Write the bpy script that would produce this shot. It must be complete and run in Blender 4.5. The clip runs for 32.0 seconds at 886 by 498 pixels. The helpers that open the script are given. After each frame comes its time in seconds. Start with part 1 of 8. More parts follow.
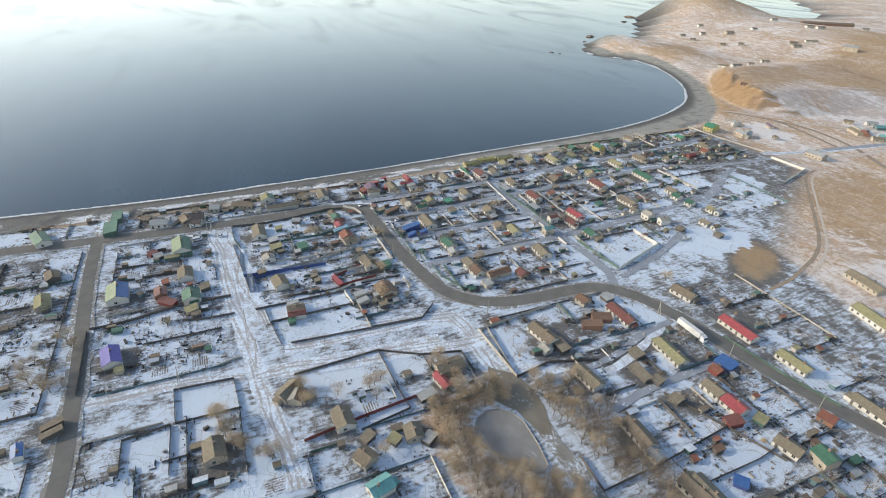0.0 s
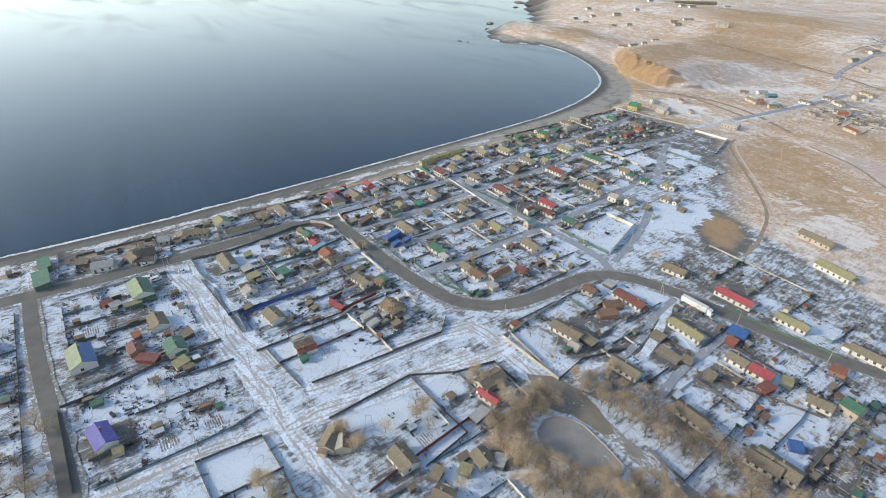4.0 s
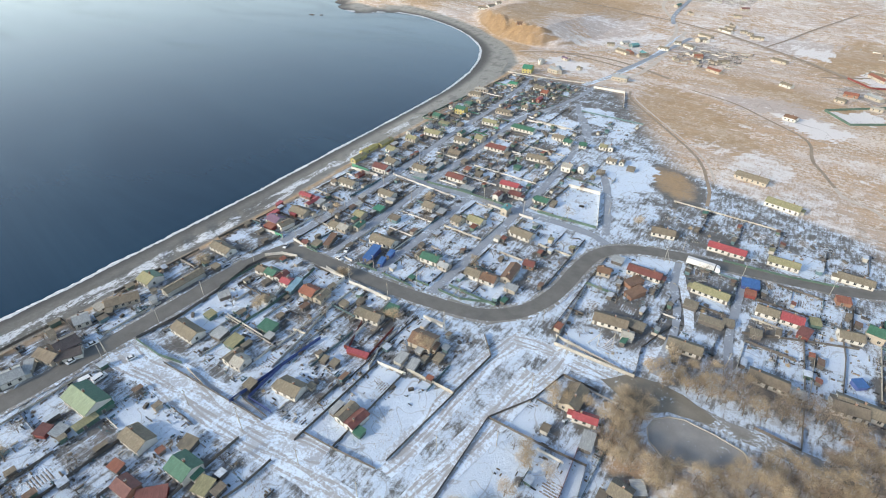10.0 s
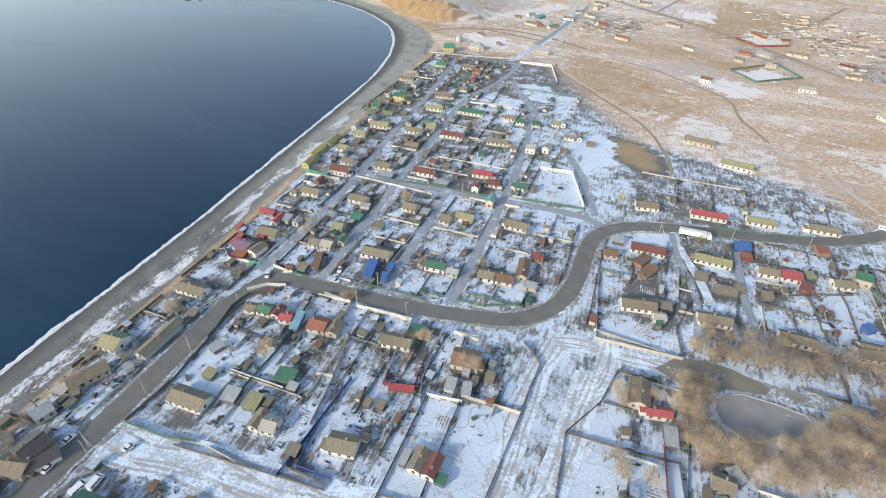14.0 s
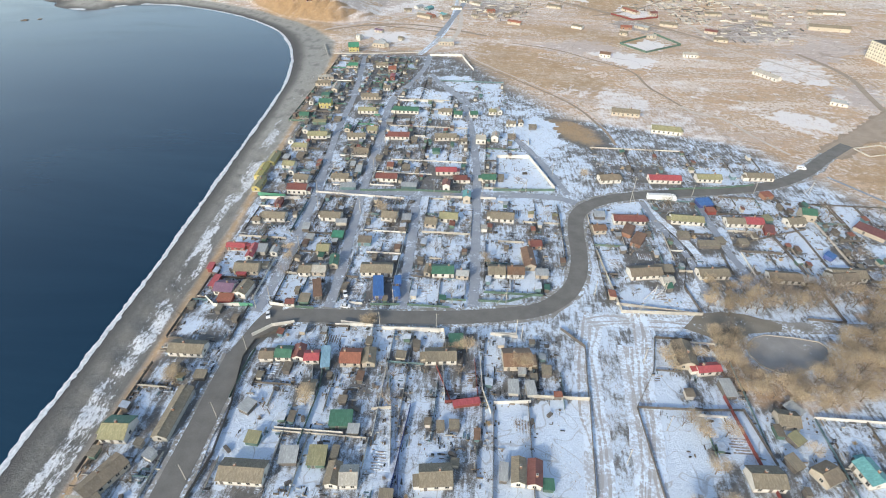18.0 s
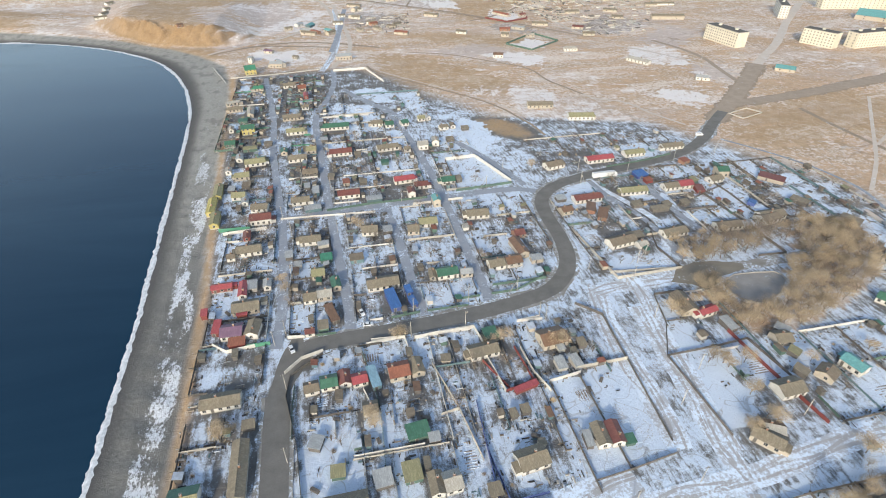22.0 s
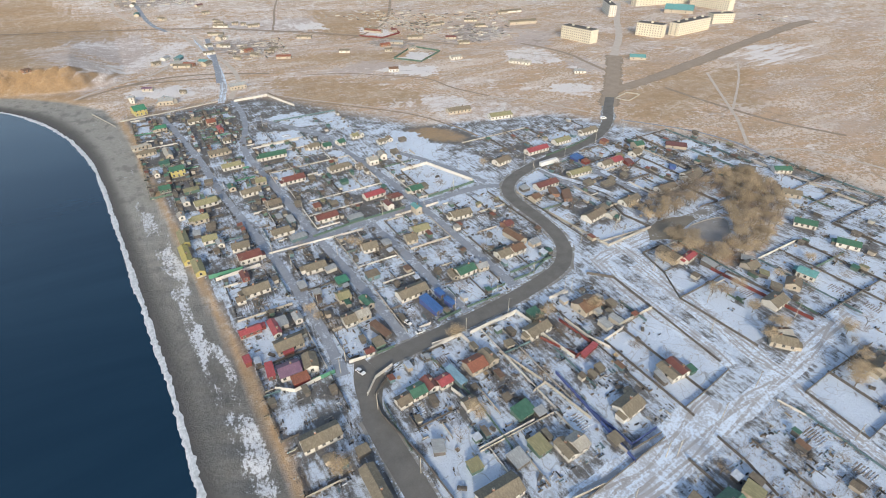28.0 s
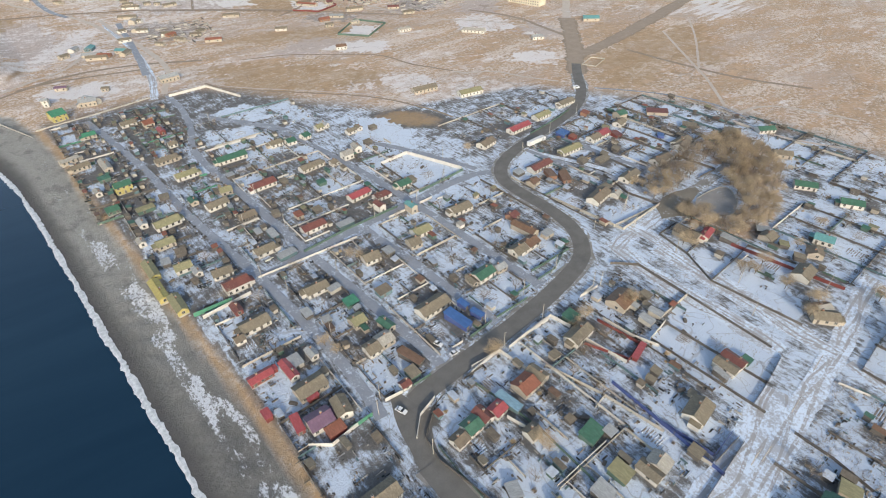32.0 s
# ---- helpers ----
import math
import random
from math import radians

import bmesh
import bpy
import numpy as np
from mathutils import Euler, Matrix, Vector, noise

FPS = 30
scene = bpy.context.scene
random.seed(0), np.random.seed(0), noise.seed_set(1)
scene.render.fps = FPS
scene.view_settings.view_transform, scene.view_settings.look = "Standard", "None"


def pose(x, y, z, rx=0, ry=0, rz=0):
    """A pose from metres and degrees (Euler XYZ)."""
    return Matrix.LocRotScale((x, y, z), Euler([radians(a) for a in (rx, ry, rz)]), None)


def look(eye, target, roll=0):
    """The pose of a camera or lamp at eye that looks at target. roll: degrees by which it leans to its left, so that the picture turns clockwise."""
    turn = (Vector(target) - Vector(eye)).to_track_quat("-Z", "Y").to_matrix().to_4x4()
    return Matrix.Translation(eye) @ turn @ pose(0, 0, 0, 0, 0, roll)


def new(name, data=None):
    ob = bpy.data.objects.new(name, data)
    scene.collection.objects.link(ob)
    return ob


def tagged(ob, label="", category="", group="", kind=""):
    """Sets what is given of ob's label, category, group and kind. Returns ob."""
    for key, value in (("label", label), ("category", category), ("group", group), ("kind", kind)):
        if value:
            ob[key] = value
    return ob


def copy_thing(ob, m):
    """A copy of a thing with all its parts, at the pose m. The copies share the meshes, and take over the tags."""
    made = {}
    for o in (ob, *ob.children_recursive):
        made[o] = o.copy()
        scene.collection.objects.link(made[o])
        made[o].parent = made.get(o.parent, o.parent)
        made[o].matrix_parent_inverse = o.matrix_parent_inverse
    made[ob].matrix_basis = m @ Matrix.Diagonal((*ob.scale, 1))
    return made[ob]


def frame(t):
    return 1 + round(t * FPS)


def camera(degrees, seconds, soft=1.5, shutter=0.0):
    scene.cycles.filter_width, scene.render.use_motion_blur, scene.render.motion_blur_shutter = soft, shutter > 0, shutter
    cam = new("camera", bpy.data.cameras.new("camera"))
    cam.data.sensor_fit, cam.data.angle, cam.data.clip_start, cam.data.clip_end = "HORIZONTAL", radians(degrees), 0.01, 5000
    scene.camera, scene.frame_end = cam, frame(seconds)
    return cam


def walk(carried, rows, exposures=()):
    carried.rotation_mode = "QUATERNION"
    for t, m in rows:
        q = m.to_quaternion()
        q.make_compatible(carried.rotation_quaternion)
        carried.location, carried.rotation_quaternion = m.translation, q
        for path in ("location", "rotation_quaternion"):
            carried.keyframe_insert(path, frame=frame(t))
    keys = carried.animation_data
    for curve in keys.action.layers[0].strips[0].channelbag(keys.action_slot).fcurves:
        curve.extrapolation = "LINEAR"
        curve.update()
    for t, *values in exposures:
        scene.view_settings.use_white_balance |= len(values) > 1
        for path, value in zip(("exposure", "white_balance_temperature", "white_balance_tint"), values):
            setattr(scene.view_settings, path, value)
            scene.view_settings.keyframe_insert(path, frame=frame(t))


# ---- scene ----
import collections
import itertools

cam = camera(80.4, 32.0, soft=1.0)
PATH = [
    (0, (243.702, 69.18, 158.818), (242.14, 69.89, 157.791), 2.1),
    (0.5, (239.813, 63.834, 159.07), (238.269, 64.587, 158.044), 2.1),
    (1, (236.147, 58.075, 159.132), (234.629, 58.872, 158.103), 2.1),
    (1.5, (232.094, 53.219, 159.361), (230.604, 54.062, 158.326), 1.9),
    (2, (227.083, 48.649, 159.657), (225.617, 49.531, 158.621), 1.9),
    (2.5, (221.375, 44.365, 159.342), (219.94, 45.291, 158.301), 1.8),
    (3, (215.958, 40.025, 158.51), (214.553, 40.999, 157.472), 1.7),
    (3.5, (210.921, 36.263, 158.201), (209.537, 37.264, 157.161), 1.7),
    (5.5, (186.372, 22.57, 157.106), (185.1, 23.691, 156.046), 1.7),
    (6, (180.247, 19.386, 156.496), (179.009, 20.545, 155.437), 1.6),
    (6.5, (174.044, 16.552, 156.06), (172.841, 17.744, 154.996), 1.6),
    (7, (167.625, 13.796, 155.907), (166.458, 15.021, 154.84), 1.5),
    (7.5, (161.187, 11.561, 155.705), (160.057, 12.811, 154.627), 1.5),
    (8, (154.061, 9.554, 155.522), (152.977, 10.838, 154.438), 1.5),
    (8.5, (147.058, 8.359, 155.389), (146.013, 9.668, 154.296), 1.3),
    (9, (140.421, 7.564, 155.482), (139.419, 8.898, 154.378), 1.2),
    (9.5, (132.809, 7.288, 155.57), (131.85, 8.641, 154.453), 1.2),
    (10, (126.075, 6.947, 155.681), (125.154, 8.318, 154.553), 1.1),
    (10.5, (118.793, 6.394, 156.083), (117.915, 7.783, 154.943), 1.2),
    (11, (111.417, 5.996, 156.399), (110.587, 7.401, 155.244), 1.2),
    (11.5, (104.076, 5.135, 155.789), (103.289, 6.562, 154.629), 1.3),
    (12, (97.072, 4.502, 155.169), (96.328, 5.948, 154.005), 1.4),
    (12.5, (90.35, 4.189, 154.738), (89.653, 5.655, 153.569), 1.3),
    (13, (83.341, 3.936, 154.522), (82.694, 5.419, 153.346), 1.4),
    (13.5, (75.806, 3.388, 154.252), (75.214, 4.889, 153.069), 1.5),
    (14, (68.494, 2.731, 153.876), (67.95, 4.247, 152.69), 1.5),
    (14.5, (61.511, 2.452, 153.372), (61.02, 3.983, 152.182), 1.5),
    (16.5, (34.531, 1.004, 151.76), (34.229, 2.579, 150.565), 1.2),
    (17, (27.949, 0.327, 151.178), (27.71, 1.914, 149.984), 1.0),
    (17.5, (21.371, -0.306, 151.045), (21.191, 1.287, 149.849), 0.8),
    (18, (14.529, -0.503, 151.208), (14.404, 1.097, 150.015), 0.6),
    (18.5, (7.008, -0.689, 151.262), (6.939, 0.914, 150.068), 0.7),
    (19, (0.009, -1.019, 151.225), (0.001, 0.588, 150.034), 0.6),
    (19.5, (-7.138, -1.245, 151.167), (-7.091, 0.366, 149.982), 0.6),
    (20, (-14.062, -1.428, 151.065), (-13.962, 0.183, 149.884), 0.5),
    (20.5, (-20.364, -1.983, 151.114), (-20.209, -0.372, 149.938), 0.3),
    (21, (-27.479, -2.286, 151.033), (-27.259, -0.682, 149.859), 0.3),
    (21.5, (-34.09, -2.669, 150.615), (-33.81, -1.067, 149.45), 0.2),
    (22, (-40.756, -3.174, 150.652), (-40.421, -1.577, 149.494), 0.1),
    (22.5, (-47.14, -3.937, 150.742), (-46.76, -2.345, 149.593), -0.1),
    (23, (-53.834, -4.232, 150.746), (-53.397, -2.654, 149.598), -0.2),
    (23.5, (-60.281, -4.344, 150.52), (-59.782, -2.773, 149.387), -0.3),
    (24, (-66.996, -4.759, 150.579), (-66.451, -3.199, 149.453), -0.2),
    (24.5, (-73.62, -4.053, 150.476), (-73.033, -2.504, 149.356), -0.2),
    (25, (-79.694, -3.266, 150.693), (-79.069, -1.73, 149.576), -0.3),
    (25.5, (-86.042, -2.158, 150.689), (-85.368, -0.637, 149.579), -0.2),
    (27.5, (-108.75, 7.379, 151.075), (-107.924, 8.83, 149.973), -0.3),
    (28, (-111.694, 11.157, 151.331), (-110.862, 12.596, 150.22), -0.5),
    (28.5, (-113.861, 16.211, 151.366), (-113.016, 17.634, 150.243), -0.5),
    (29, (-115.179, 21.52, 151.273), (-114.336, 22.934, 150.138), -0.3),
    (29.5, (-116.69, 26.695, 151.349), (-115.848, 28.101, 150.204), -0.5),
    (30, (-118.324, 32.141, 151.419), (-117.465, 33.526, 150.26), -1.0),
    (30.5, (-119.578, 37.648, 151.483), (-118.695, 39.003, 150.307), -1.3),
    (31, (-121.22, 43.134, 151.575), (-120.302, 44.452, 150.382), -1.3),
    (31.5, (-122.229, 48.715, 151.658), (-121.278, 49.995, 150.451), -1.6),
    (32, (-123.415, 54.001, 151.75), (-122.434, 55.255, 150.54), -1.7),
]
EXPOSURES = [(0, -0.12, 6480, 8), (7, 0.03, 6260, 7), (17, 0.15, 6300, 7), (24, -0.01, 6440, 8), (28, -0.12, 6520, 9), (32, -0.13, 6540, 9)]
walk(cam, [(t, look(eye, target, roll)) for t, eye, target, roll in PATH], EXPOSURES)

# ---- light: low winter sun from the south, clear hazy sky ----
SUN_ELEV, SUN_AZ = 22.0, 208.0      # degrees; azimuth clockwise from +y
world = bpy.data.worlds.new("winter_sky")
scene.world = world
world.use_nodes = True
wn = world.node_tree
wn.nodes.clear()
sky = wn.nodes.new("ShaderNodeTexSky")
sky.sky_type, sky.sun_disc = "NISHITA", False
sky.sun_elevation, sky.sun_rotation = radians(SUN_ELEV), radians(SUN_AZ)
sky.air_density, sky.dust_density, sky.ozone_density = 1.0, 1.6, 1.5
bg = wn.nodes.new("ShaderNodeBackground")
bg.inputs["Strength"].default_value = 0.2
wout = wn.nodes.new("ShaderNodeOutputWorld")
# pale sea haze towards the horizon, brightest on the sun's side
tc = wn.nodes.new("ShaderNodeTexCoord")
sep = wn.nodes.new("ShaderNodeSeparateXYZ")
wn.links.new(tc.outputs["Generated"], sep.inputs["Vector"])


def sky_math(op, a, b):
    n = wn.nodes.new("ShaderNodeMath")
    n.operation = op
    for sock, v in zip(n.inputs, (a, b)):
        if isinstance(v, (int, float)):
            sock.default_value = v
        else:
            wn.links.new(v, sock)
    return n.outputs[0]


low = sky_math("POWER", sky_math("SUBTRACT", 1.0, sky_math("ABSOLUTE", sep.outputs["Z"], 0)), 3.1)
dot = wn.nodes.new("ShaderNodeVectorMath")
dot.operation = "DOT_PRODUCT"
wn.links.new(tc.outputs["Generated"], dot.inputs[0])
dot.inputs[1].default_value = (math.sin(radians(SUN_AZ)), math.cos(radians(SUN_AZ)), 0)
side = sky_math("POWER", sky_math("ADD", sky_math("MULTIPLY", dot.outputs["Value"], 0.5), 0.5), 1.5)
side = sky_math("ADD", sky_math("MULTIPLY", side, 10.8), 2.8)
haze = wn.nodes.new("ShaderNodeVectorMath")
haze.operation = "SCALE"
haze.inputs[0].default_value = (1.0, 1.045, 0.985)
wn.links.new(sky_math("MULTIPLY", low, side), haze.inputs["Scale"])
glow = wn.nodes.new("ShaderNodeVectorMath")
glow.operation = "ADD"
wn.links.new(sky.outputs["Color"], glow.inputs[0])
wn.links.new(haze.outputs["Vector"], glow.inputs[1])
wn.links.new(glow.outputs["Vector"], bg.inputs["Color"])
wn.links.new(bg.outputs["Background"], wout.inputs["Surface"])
sun_data = bpy.data.lights.new("sun", "SUN")
sun_data.energy, sun_data.angle, sun_data.color = 2.75, radians(0.6), (1.0, 0.88, 0.72)
sun = new("sun", sun_data)
az, el = radians(SUN_AZ), radians(SUN_ELEV)
sun.matrix_world = look((math.sin(az) * math.cos(el) * 500, math.cos(az) * math.cos(el) * 500, math.sin(el) * 500), (0, 0, 0))

# ---- materials ----
def mat_base(name, rough=0.85, metal=0.0):
    m = bpy.data.materials.new(name)
    m.use_nodes = True
    nt = m.node_tree
    b = nt.nodes["Principled BSDF"]
    b.inputs["Roughness"].default_value, b.inputs["Metallic"].default_value = rough, metal
    return m, nt, b


def node(nt, kind, **values):
    n = nt.nodes.new(kind)
    for key, v in values.items():
        if key in n.inputs:
            n.inputs[key].default_value = v
    return n


def noise_fac(nt, vec, scale, lo, hi, detail=4.0, rough=0.6):
    """Noise at a scale (1/m), sharpened between lo and hi."""
    n = node(nt, "ShaderNodeTexNoise", Scale=scale, Detail=detail, Roughness=rough)
    nt.links.new(vec, n.inputs["Vector"])
    r = node(nt, "ShaderNodeMapRange")
    r.inputs["From Min"].default_value, r.inputs["From Max"].default_value = lo, hi
    nt.links.new(n.outputs["Fac"], r.inputs["Value"])
    return r.outputs["Result"]


def mix(nt, fac, a, b, blend="MIX"):
    m = nt.nodes.new("ShaderNodeMix")
    m.data_type, m.blend_type = "RGBA", blend
    for sock, v in ((m.inputs[0], fac), (m.inputs[6], a), (m.inputs[7], b)):
        if isinstance(v, (int, float)):
            sock.default_value = v
        elif isinstance(v, tuple):
            sock.default_value = (*v, 1.0)
        else:
            nt.links.new(v, sock)
    return m.outputs[2]


def math_node(nt, op, a, b=0.0):
    m = nt.nodes.new("ShaderNodeMath")
    m.operation = op
    m.use_clamp = op in ("MULTIPLY", "ADD", "SUBTRACT", "MAXIMUM")
    for sock, v in ((m.inputs[0], a), (m.inputs[1], b)):
        if isinstance(v, (int, float)):
            sock.default_value = v
        else:
            nt.links.new(v, sock)
    return m.outputs[0]


def world_vec(nt):
    return nt.nodes.new("ShaderNodeNewGeometry").outputs["Position"]


def bump(nt, b, height, strength=0.4, distance=0.05):
    n = node(nt, "ShaderNodeBump", Strength=strength, Distance=distance)
    nt.links.new(height, n.inputs["Height"])
    nt.links.new(n.outputs["Normal"], b.inputs["Normal"])


def mottled(name, c1, c2, scale=0.6, rough=0.85, fine=6.0, vary=0.25, metal=0.0, relief=0.2, snow=0.0):
    """A weathered surface: two tones in patches, fine grain, each object a little lighter or darker, some snow."""
    m, nt, b = mat_base(name, rough, metal)
    vec = world_vec(nt)
    col = mix(nt, noise_fac(nt, vec, scale, 0.35, 0.65), c1, c2)
    grain = noise_fac(nt, vec, fine, 0.2, 0.8, 3.0)
    info = nt.nodes.new("ShaderNodeObjectInfo")
    amount = math_node(nt, "ADD", math_node(nt, "MULTIPLY", grain, 0.3), math_node(nt, "MULTIPLY", info.outputs["Random"], vary))
    col = mix(nt, amount, col, tuple(0.45 * v for v in c1))
    if snow:
        col = mix(nt, noise_fac(nt, vec, 0.35, 0.62 - snow, 0.68 - snow, 6.0), col, (0.78, 0.8, 0.84))
    nt.links.new(col, b.inputs["Base Color"])
    if relief:
        bump(nt, b, grain, relief, 0.03)
    return m


def ribbed(name, c1, c2, pitch=0.2, rough=0.6, metal=0.0, vary=0.25, snow=0.0, streak=0.7):
    """Corrugated sheet: ribs run down the slope (u in the roof's own axes), rust or lichen streaks."""
    m, nt, b = mat_base(name, rough, metal)
    tc = nt.nodes.new("ShaderNodeTexCoord")
    vec = tc.outputs["Object"]
    wave = node(nt, "ShaderNodeTexWave", Scale=math.pi / pitch / 10, Distortion=0.0)
    wave.bands_direction = "X"
    nt.links.new(vec, wave.inputs["Vector"])
    geo = world_vec(nt)
    big = noise_fac(nt, geo, 0.5, 0.35, 0.7, 5.0)
    col = mix(nt, math_node(nt, "MULTIPLY", big, streak), c1, c2)
    info = nt.nodes.new("ShaderNodeObjectInfo")
    col = mix(nt, math_node(nt, "MULTIPLY", info.outputs["Random"], vary), col, tuple(0.4 * v for v in c1))
    col = mix(nt, math_node(nt, "MULTIPLY", noise_fac(nt, geo, 2.2, 0.4, 0.7, 5.0, 0.75), 0.55), col, tuple(0.55 * v for v in c2))
    snap = nt.nodes.new("ShaderNodeVectorMath")
    snap.operation = "SNAP"
    snap.inputs[1].default_value = (1.05, 1.65, 50.0)
    nt.links.new(vec, snap.inputs[0])
    shift = nt.nodes.new("ShaderNodeVectorMath")
    shift.operation = "ADD"
    nt.links.new(snap.outputs["Vector"], shift.inputs[0])
    nt.links.new(info.outputs["Location"], shift.inputs[1])
    sheet = nt.nodes.new("ShaderNodeTexWhiteNoise")
    nt.links.new(shift.outputs["Vector"], sheet.inputs["Vector"])
    sheets = node(nt, "ShaderNodeMapRange")
    sheets.inputs["From Min"].default_value, sheets.inputs["To Max"].default_value = 0.35, 0.5
    nt.links.new(sheet.outputs["Value"], sheets.inputs["Value"])
    col = mix(nt, sheets.outputs["Result"], col, tuple(0.62 * v for v in c1))
    down = nt.nodes.new("ShaderNodeMapping")
    down.inputs["Scale"].default_value = (1.0, 0.16, 1.0)
    nt.links.new(vec, down.inputs["Vector"])
    col = mix(nt, math_node(nt, "MULTIPLY", noise_fac(nt, down.outputs["Vector"], 2.6, 0.48, 0.68, 4.0, 0.7), 0.5), col, tuple(min(1.0, 1.35 * v + 0.03) for v in c1))
    if snow:
        col = mix(nt, noise_fac(nt, geo, 0.3, 0.66 - snow, 0.7 - snow, 6.0), col, (0.78, 0.8, 0.84))
    nt.links.new(col, b.inputs["Base Color"])
    bump(nt, b, wave.outputs["Fac"], 0.5, 0.05)
    return m


# white snow with some blue skylight put into its base colour
SNOW = (0.755, 0.835, 0.93)


def ground_material():
    """One sheet: village snow with bare soil and weeds, steppe grass, beach shingle; masks from the land's zones."""
    m, nt, b = mat_base("winter_ground", 0.95)
    b.inputs["Specular IOR Level"].default_value = 0.15
    vec = world_vec(nt)

    def zone(name):
        a = nt.nodes.new("ShaderNodeAttribute")
        a.attribute_name = name
        return a.outputs["Fac"]

    def winding(scale, width, level=0.5, distortion=0.6):
        """Thin winding lines: where smooth noise passes a level."""
        n = node(nt, "ShaderNodeTexNoise", Scale=scale, Detail=1.5, Roughness=0.5, Distortion=distortion)
        nt.links.new(vec, n.inputs["Vector"])
        off = nt.nodes.new("ShaderNodeMath")
        off.operation = "SUBTRACT"
        nt.links.new(n.outputs["Fac"], off.inputs[0])
        off.inputs[1].default_value = level
        r = node(nt, "ShaderNodeMapRange")
        r.inputs["From Min"].default_value, r.inputs["From Max"].default_value = width, width * 0.35
        nt.links.new(math_node(nt, "ABSOLUTE", off.outputs[0]), r.inputs["Value"])
        return r.outputs["Result"]

    n1 = noise_fac(nt, vec, 0.02, 0.3, 0.7, 6.0, 0.65)
    n2 = noise_fac(nt, vec, 0.11, 0.3, 0.7, 5.0, 0.65)
    n3 = noise_fac(nt, vec, 0.55, 0.28, 0.72, 6.0, 0.75)
    fine = noise_fac(nt, vec, 2.4, 0.28, 0.72, 5.0, 0.78)
    ms = nt.nodes.new("ShaderNodeMapping")
    ms.inputs["Rotation"].default_value = (0, 0, radians(35))
    ms.inputs["Scale"].default_value = (0.42, 1.0, 1.0)
    nt.links.new(vec, ms.inputs["Vector"])
    # bare earth and grass
    earth = mix(nt, n2, (0.18, 0.175, 0.17), (0.285, 0.275, 0.26))
    earth = mix(nt, n3, earth, (0.125, 0.118, 0.11))
    warp = node(nt, "ShaderNodeTexNoise", Scale=0.02, Detail=3.0)
    nt.links.new(vec, warp.inputs["Vector"])
    bent = nt.nodes.new("ShaderNodeVectorMath")
    bent.operation = "MULTIPLY_ADD"
    bent.inputs[1].default_value = (26.0, 26.0, 0.0)
    nt.links.new(warp.outputs["Color"], bent.inputs[0])
    nt.links.new(ms.outputs["Vector"], bent.inputs[2])
    steppe = mix(nt, n1, (0.65, 0.415, 0.245), (0.70, 0.51, 0.355))
    steppe = mix(nt, math_node(nt, "MULTIPLY", noise_fac(nt, bent.outputs["Vector"], 0.06, 0.42, 0.6, 8.0, 0.75), 0.8), steppe, (0.44, 0.31, 0.195))
    steppe = mix(nt, math_node(nt, "MULTIPLY", n3, 0.55), steppe, (0.36, 0.265, 0.18))
    steppe = mix(nt, math_node(nt, "MULTIPLY", noise_fac(nt, vec, 0.16, 0.52, 0.62, 8.0, 0.8), 0.55), steppe, (0.29, 0.21, 0.14))
    tuft = noise_fac(nt, vec, 0.33, 0.4, 0.6, 7.0, 0.82)
    frost = math_node(nt, "ADD", math_node(nt, "MULTIPLY", noise_fac(nt, bent.outputs["Vector"], 0.03, 0.36, 0.64, 9.0, 0.75), 0.55), math_node(nt, "MULTIPLY", tuft, 0.45))
    frosty = node(nt, "ShaderNodeMapRange")
    frosty.inputs["From Min"].default_value, frosty.inputs["From Max"].default_value, frosty.inputs["To Max"].default_value = 0.51, 0.66, 0.7
    nt.links.new(frost, frosty.inputs["Value"])
    steppe = mix(nt, frosty.outputs["Result"], steppe, (0.84, 0.745, 0.655))
    gold = mix(nt, n3, (0.54, 0.36, 0.19), (0.38, 0.25, 0.13))
    lilac = noise_fac(nt, bent.outputs["Vector"], 0.011, 0.5, 0.56, 7.0, 0.68)
    lilac = math_node(nt, "MAXIMUM", math_node(nt, "MULTIPLY", lilac, 0.42), zone("pale"))
    steppe = mix(nt, math_node(nt, "MULTIPLY", lilac, 0.75), steppe, mix(nt, tuft, (0.66, 0.575, 0.53), (0.45, 0.375, 0.335)))
    steppe = mix(nt, math_node(nt, "MULTIPLY", zone("dark"), 0.7), steppe, mix(nt, tuft, (0.22, 0.195, 0.175), (0.42, 0.375, 0.345)))
    land = mix(nt, zone("steppe"), earth, steppe)
    gold = mix(nt, math_node(nt, "MULTIPLY", n1, 0.6), gold, (0.52, 0.385, 0.25))
    gold = mix(nt, math_node(nt, "MULTIPLY", n2, 0.4), gold, (0.33, 0.23, 0.145))
    patchy = node(nt, "ShaderNodeMapRange")
    patchy.inputs["From Min"].default_value, patchy.inputs["From Max"].default_value = 0.55, 1.05
    nt.links.new(math_node(nt, "ADD", math_node(nt, "MULTIPLY", zone("gold"), 0.75), math_node(nt, "MULTIPLY", n2, 0.45)), patchy.inputs["Value"])
    land = mix(nt, patchy.outputs["Result"], land, gold)
    specks = noise_fac(nt, vec, 1.6, 0.60, 0.68, 5.0, 0.75)
    # snow lies where the mask and the noise together pass a threshold
    mf = nt.nodes.new("ShaderNodeMapping")
    mf.inputs["Scale"].default_value = (1.0, 0.2, 1.0)
    nt.links.new(vec, mf.inputs["Vector"])
    rows = noise_fac(nt, mf.outputs["Vector"], 0.7, 0.3, 0.7, 3.0, 0.6)
    s = math_node(nt, "ADD", math_node(nt, "MULTIPLY", n2, 0.30), math_node(nt, "MULTIPLY", n3, 0.22))
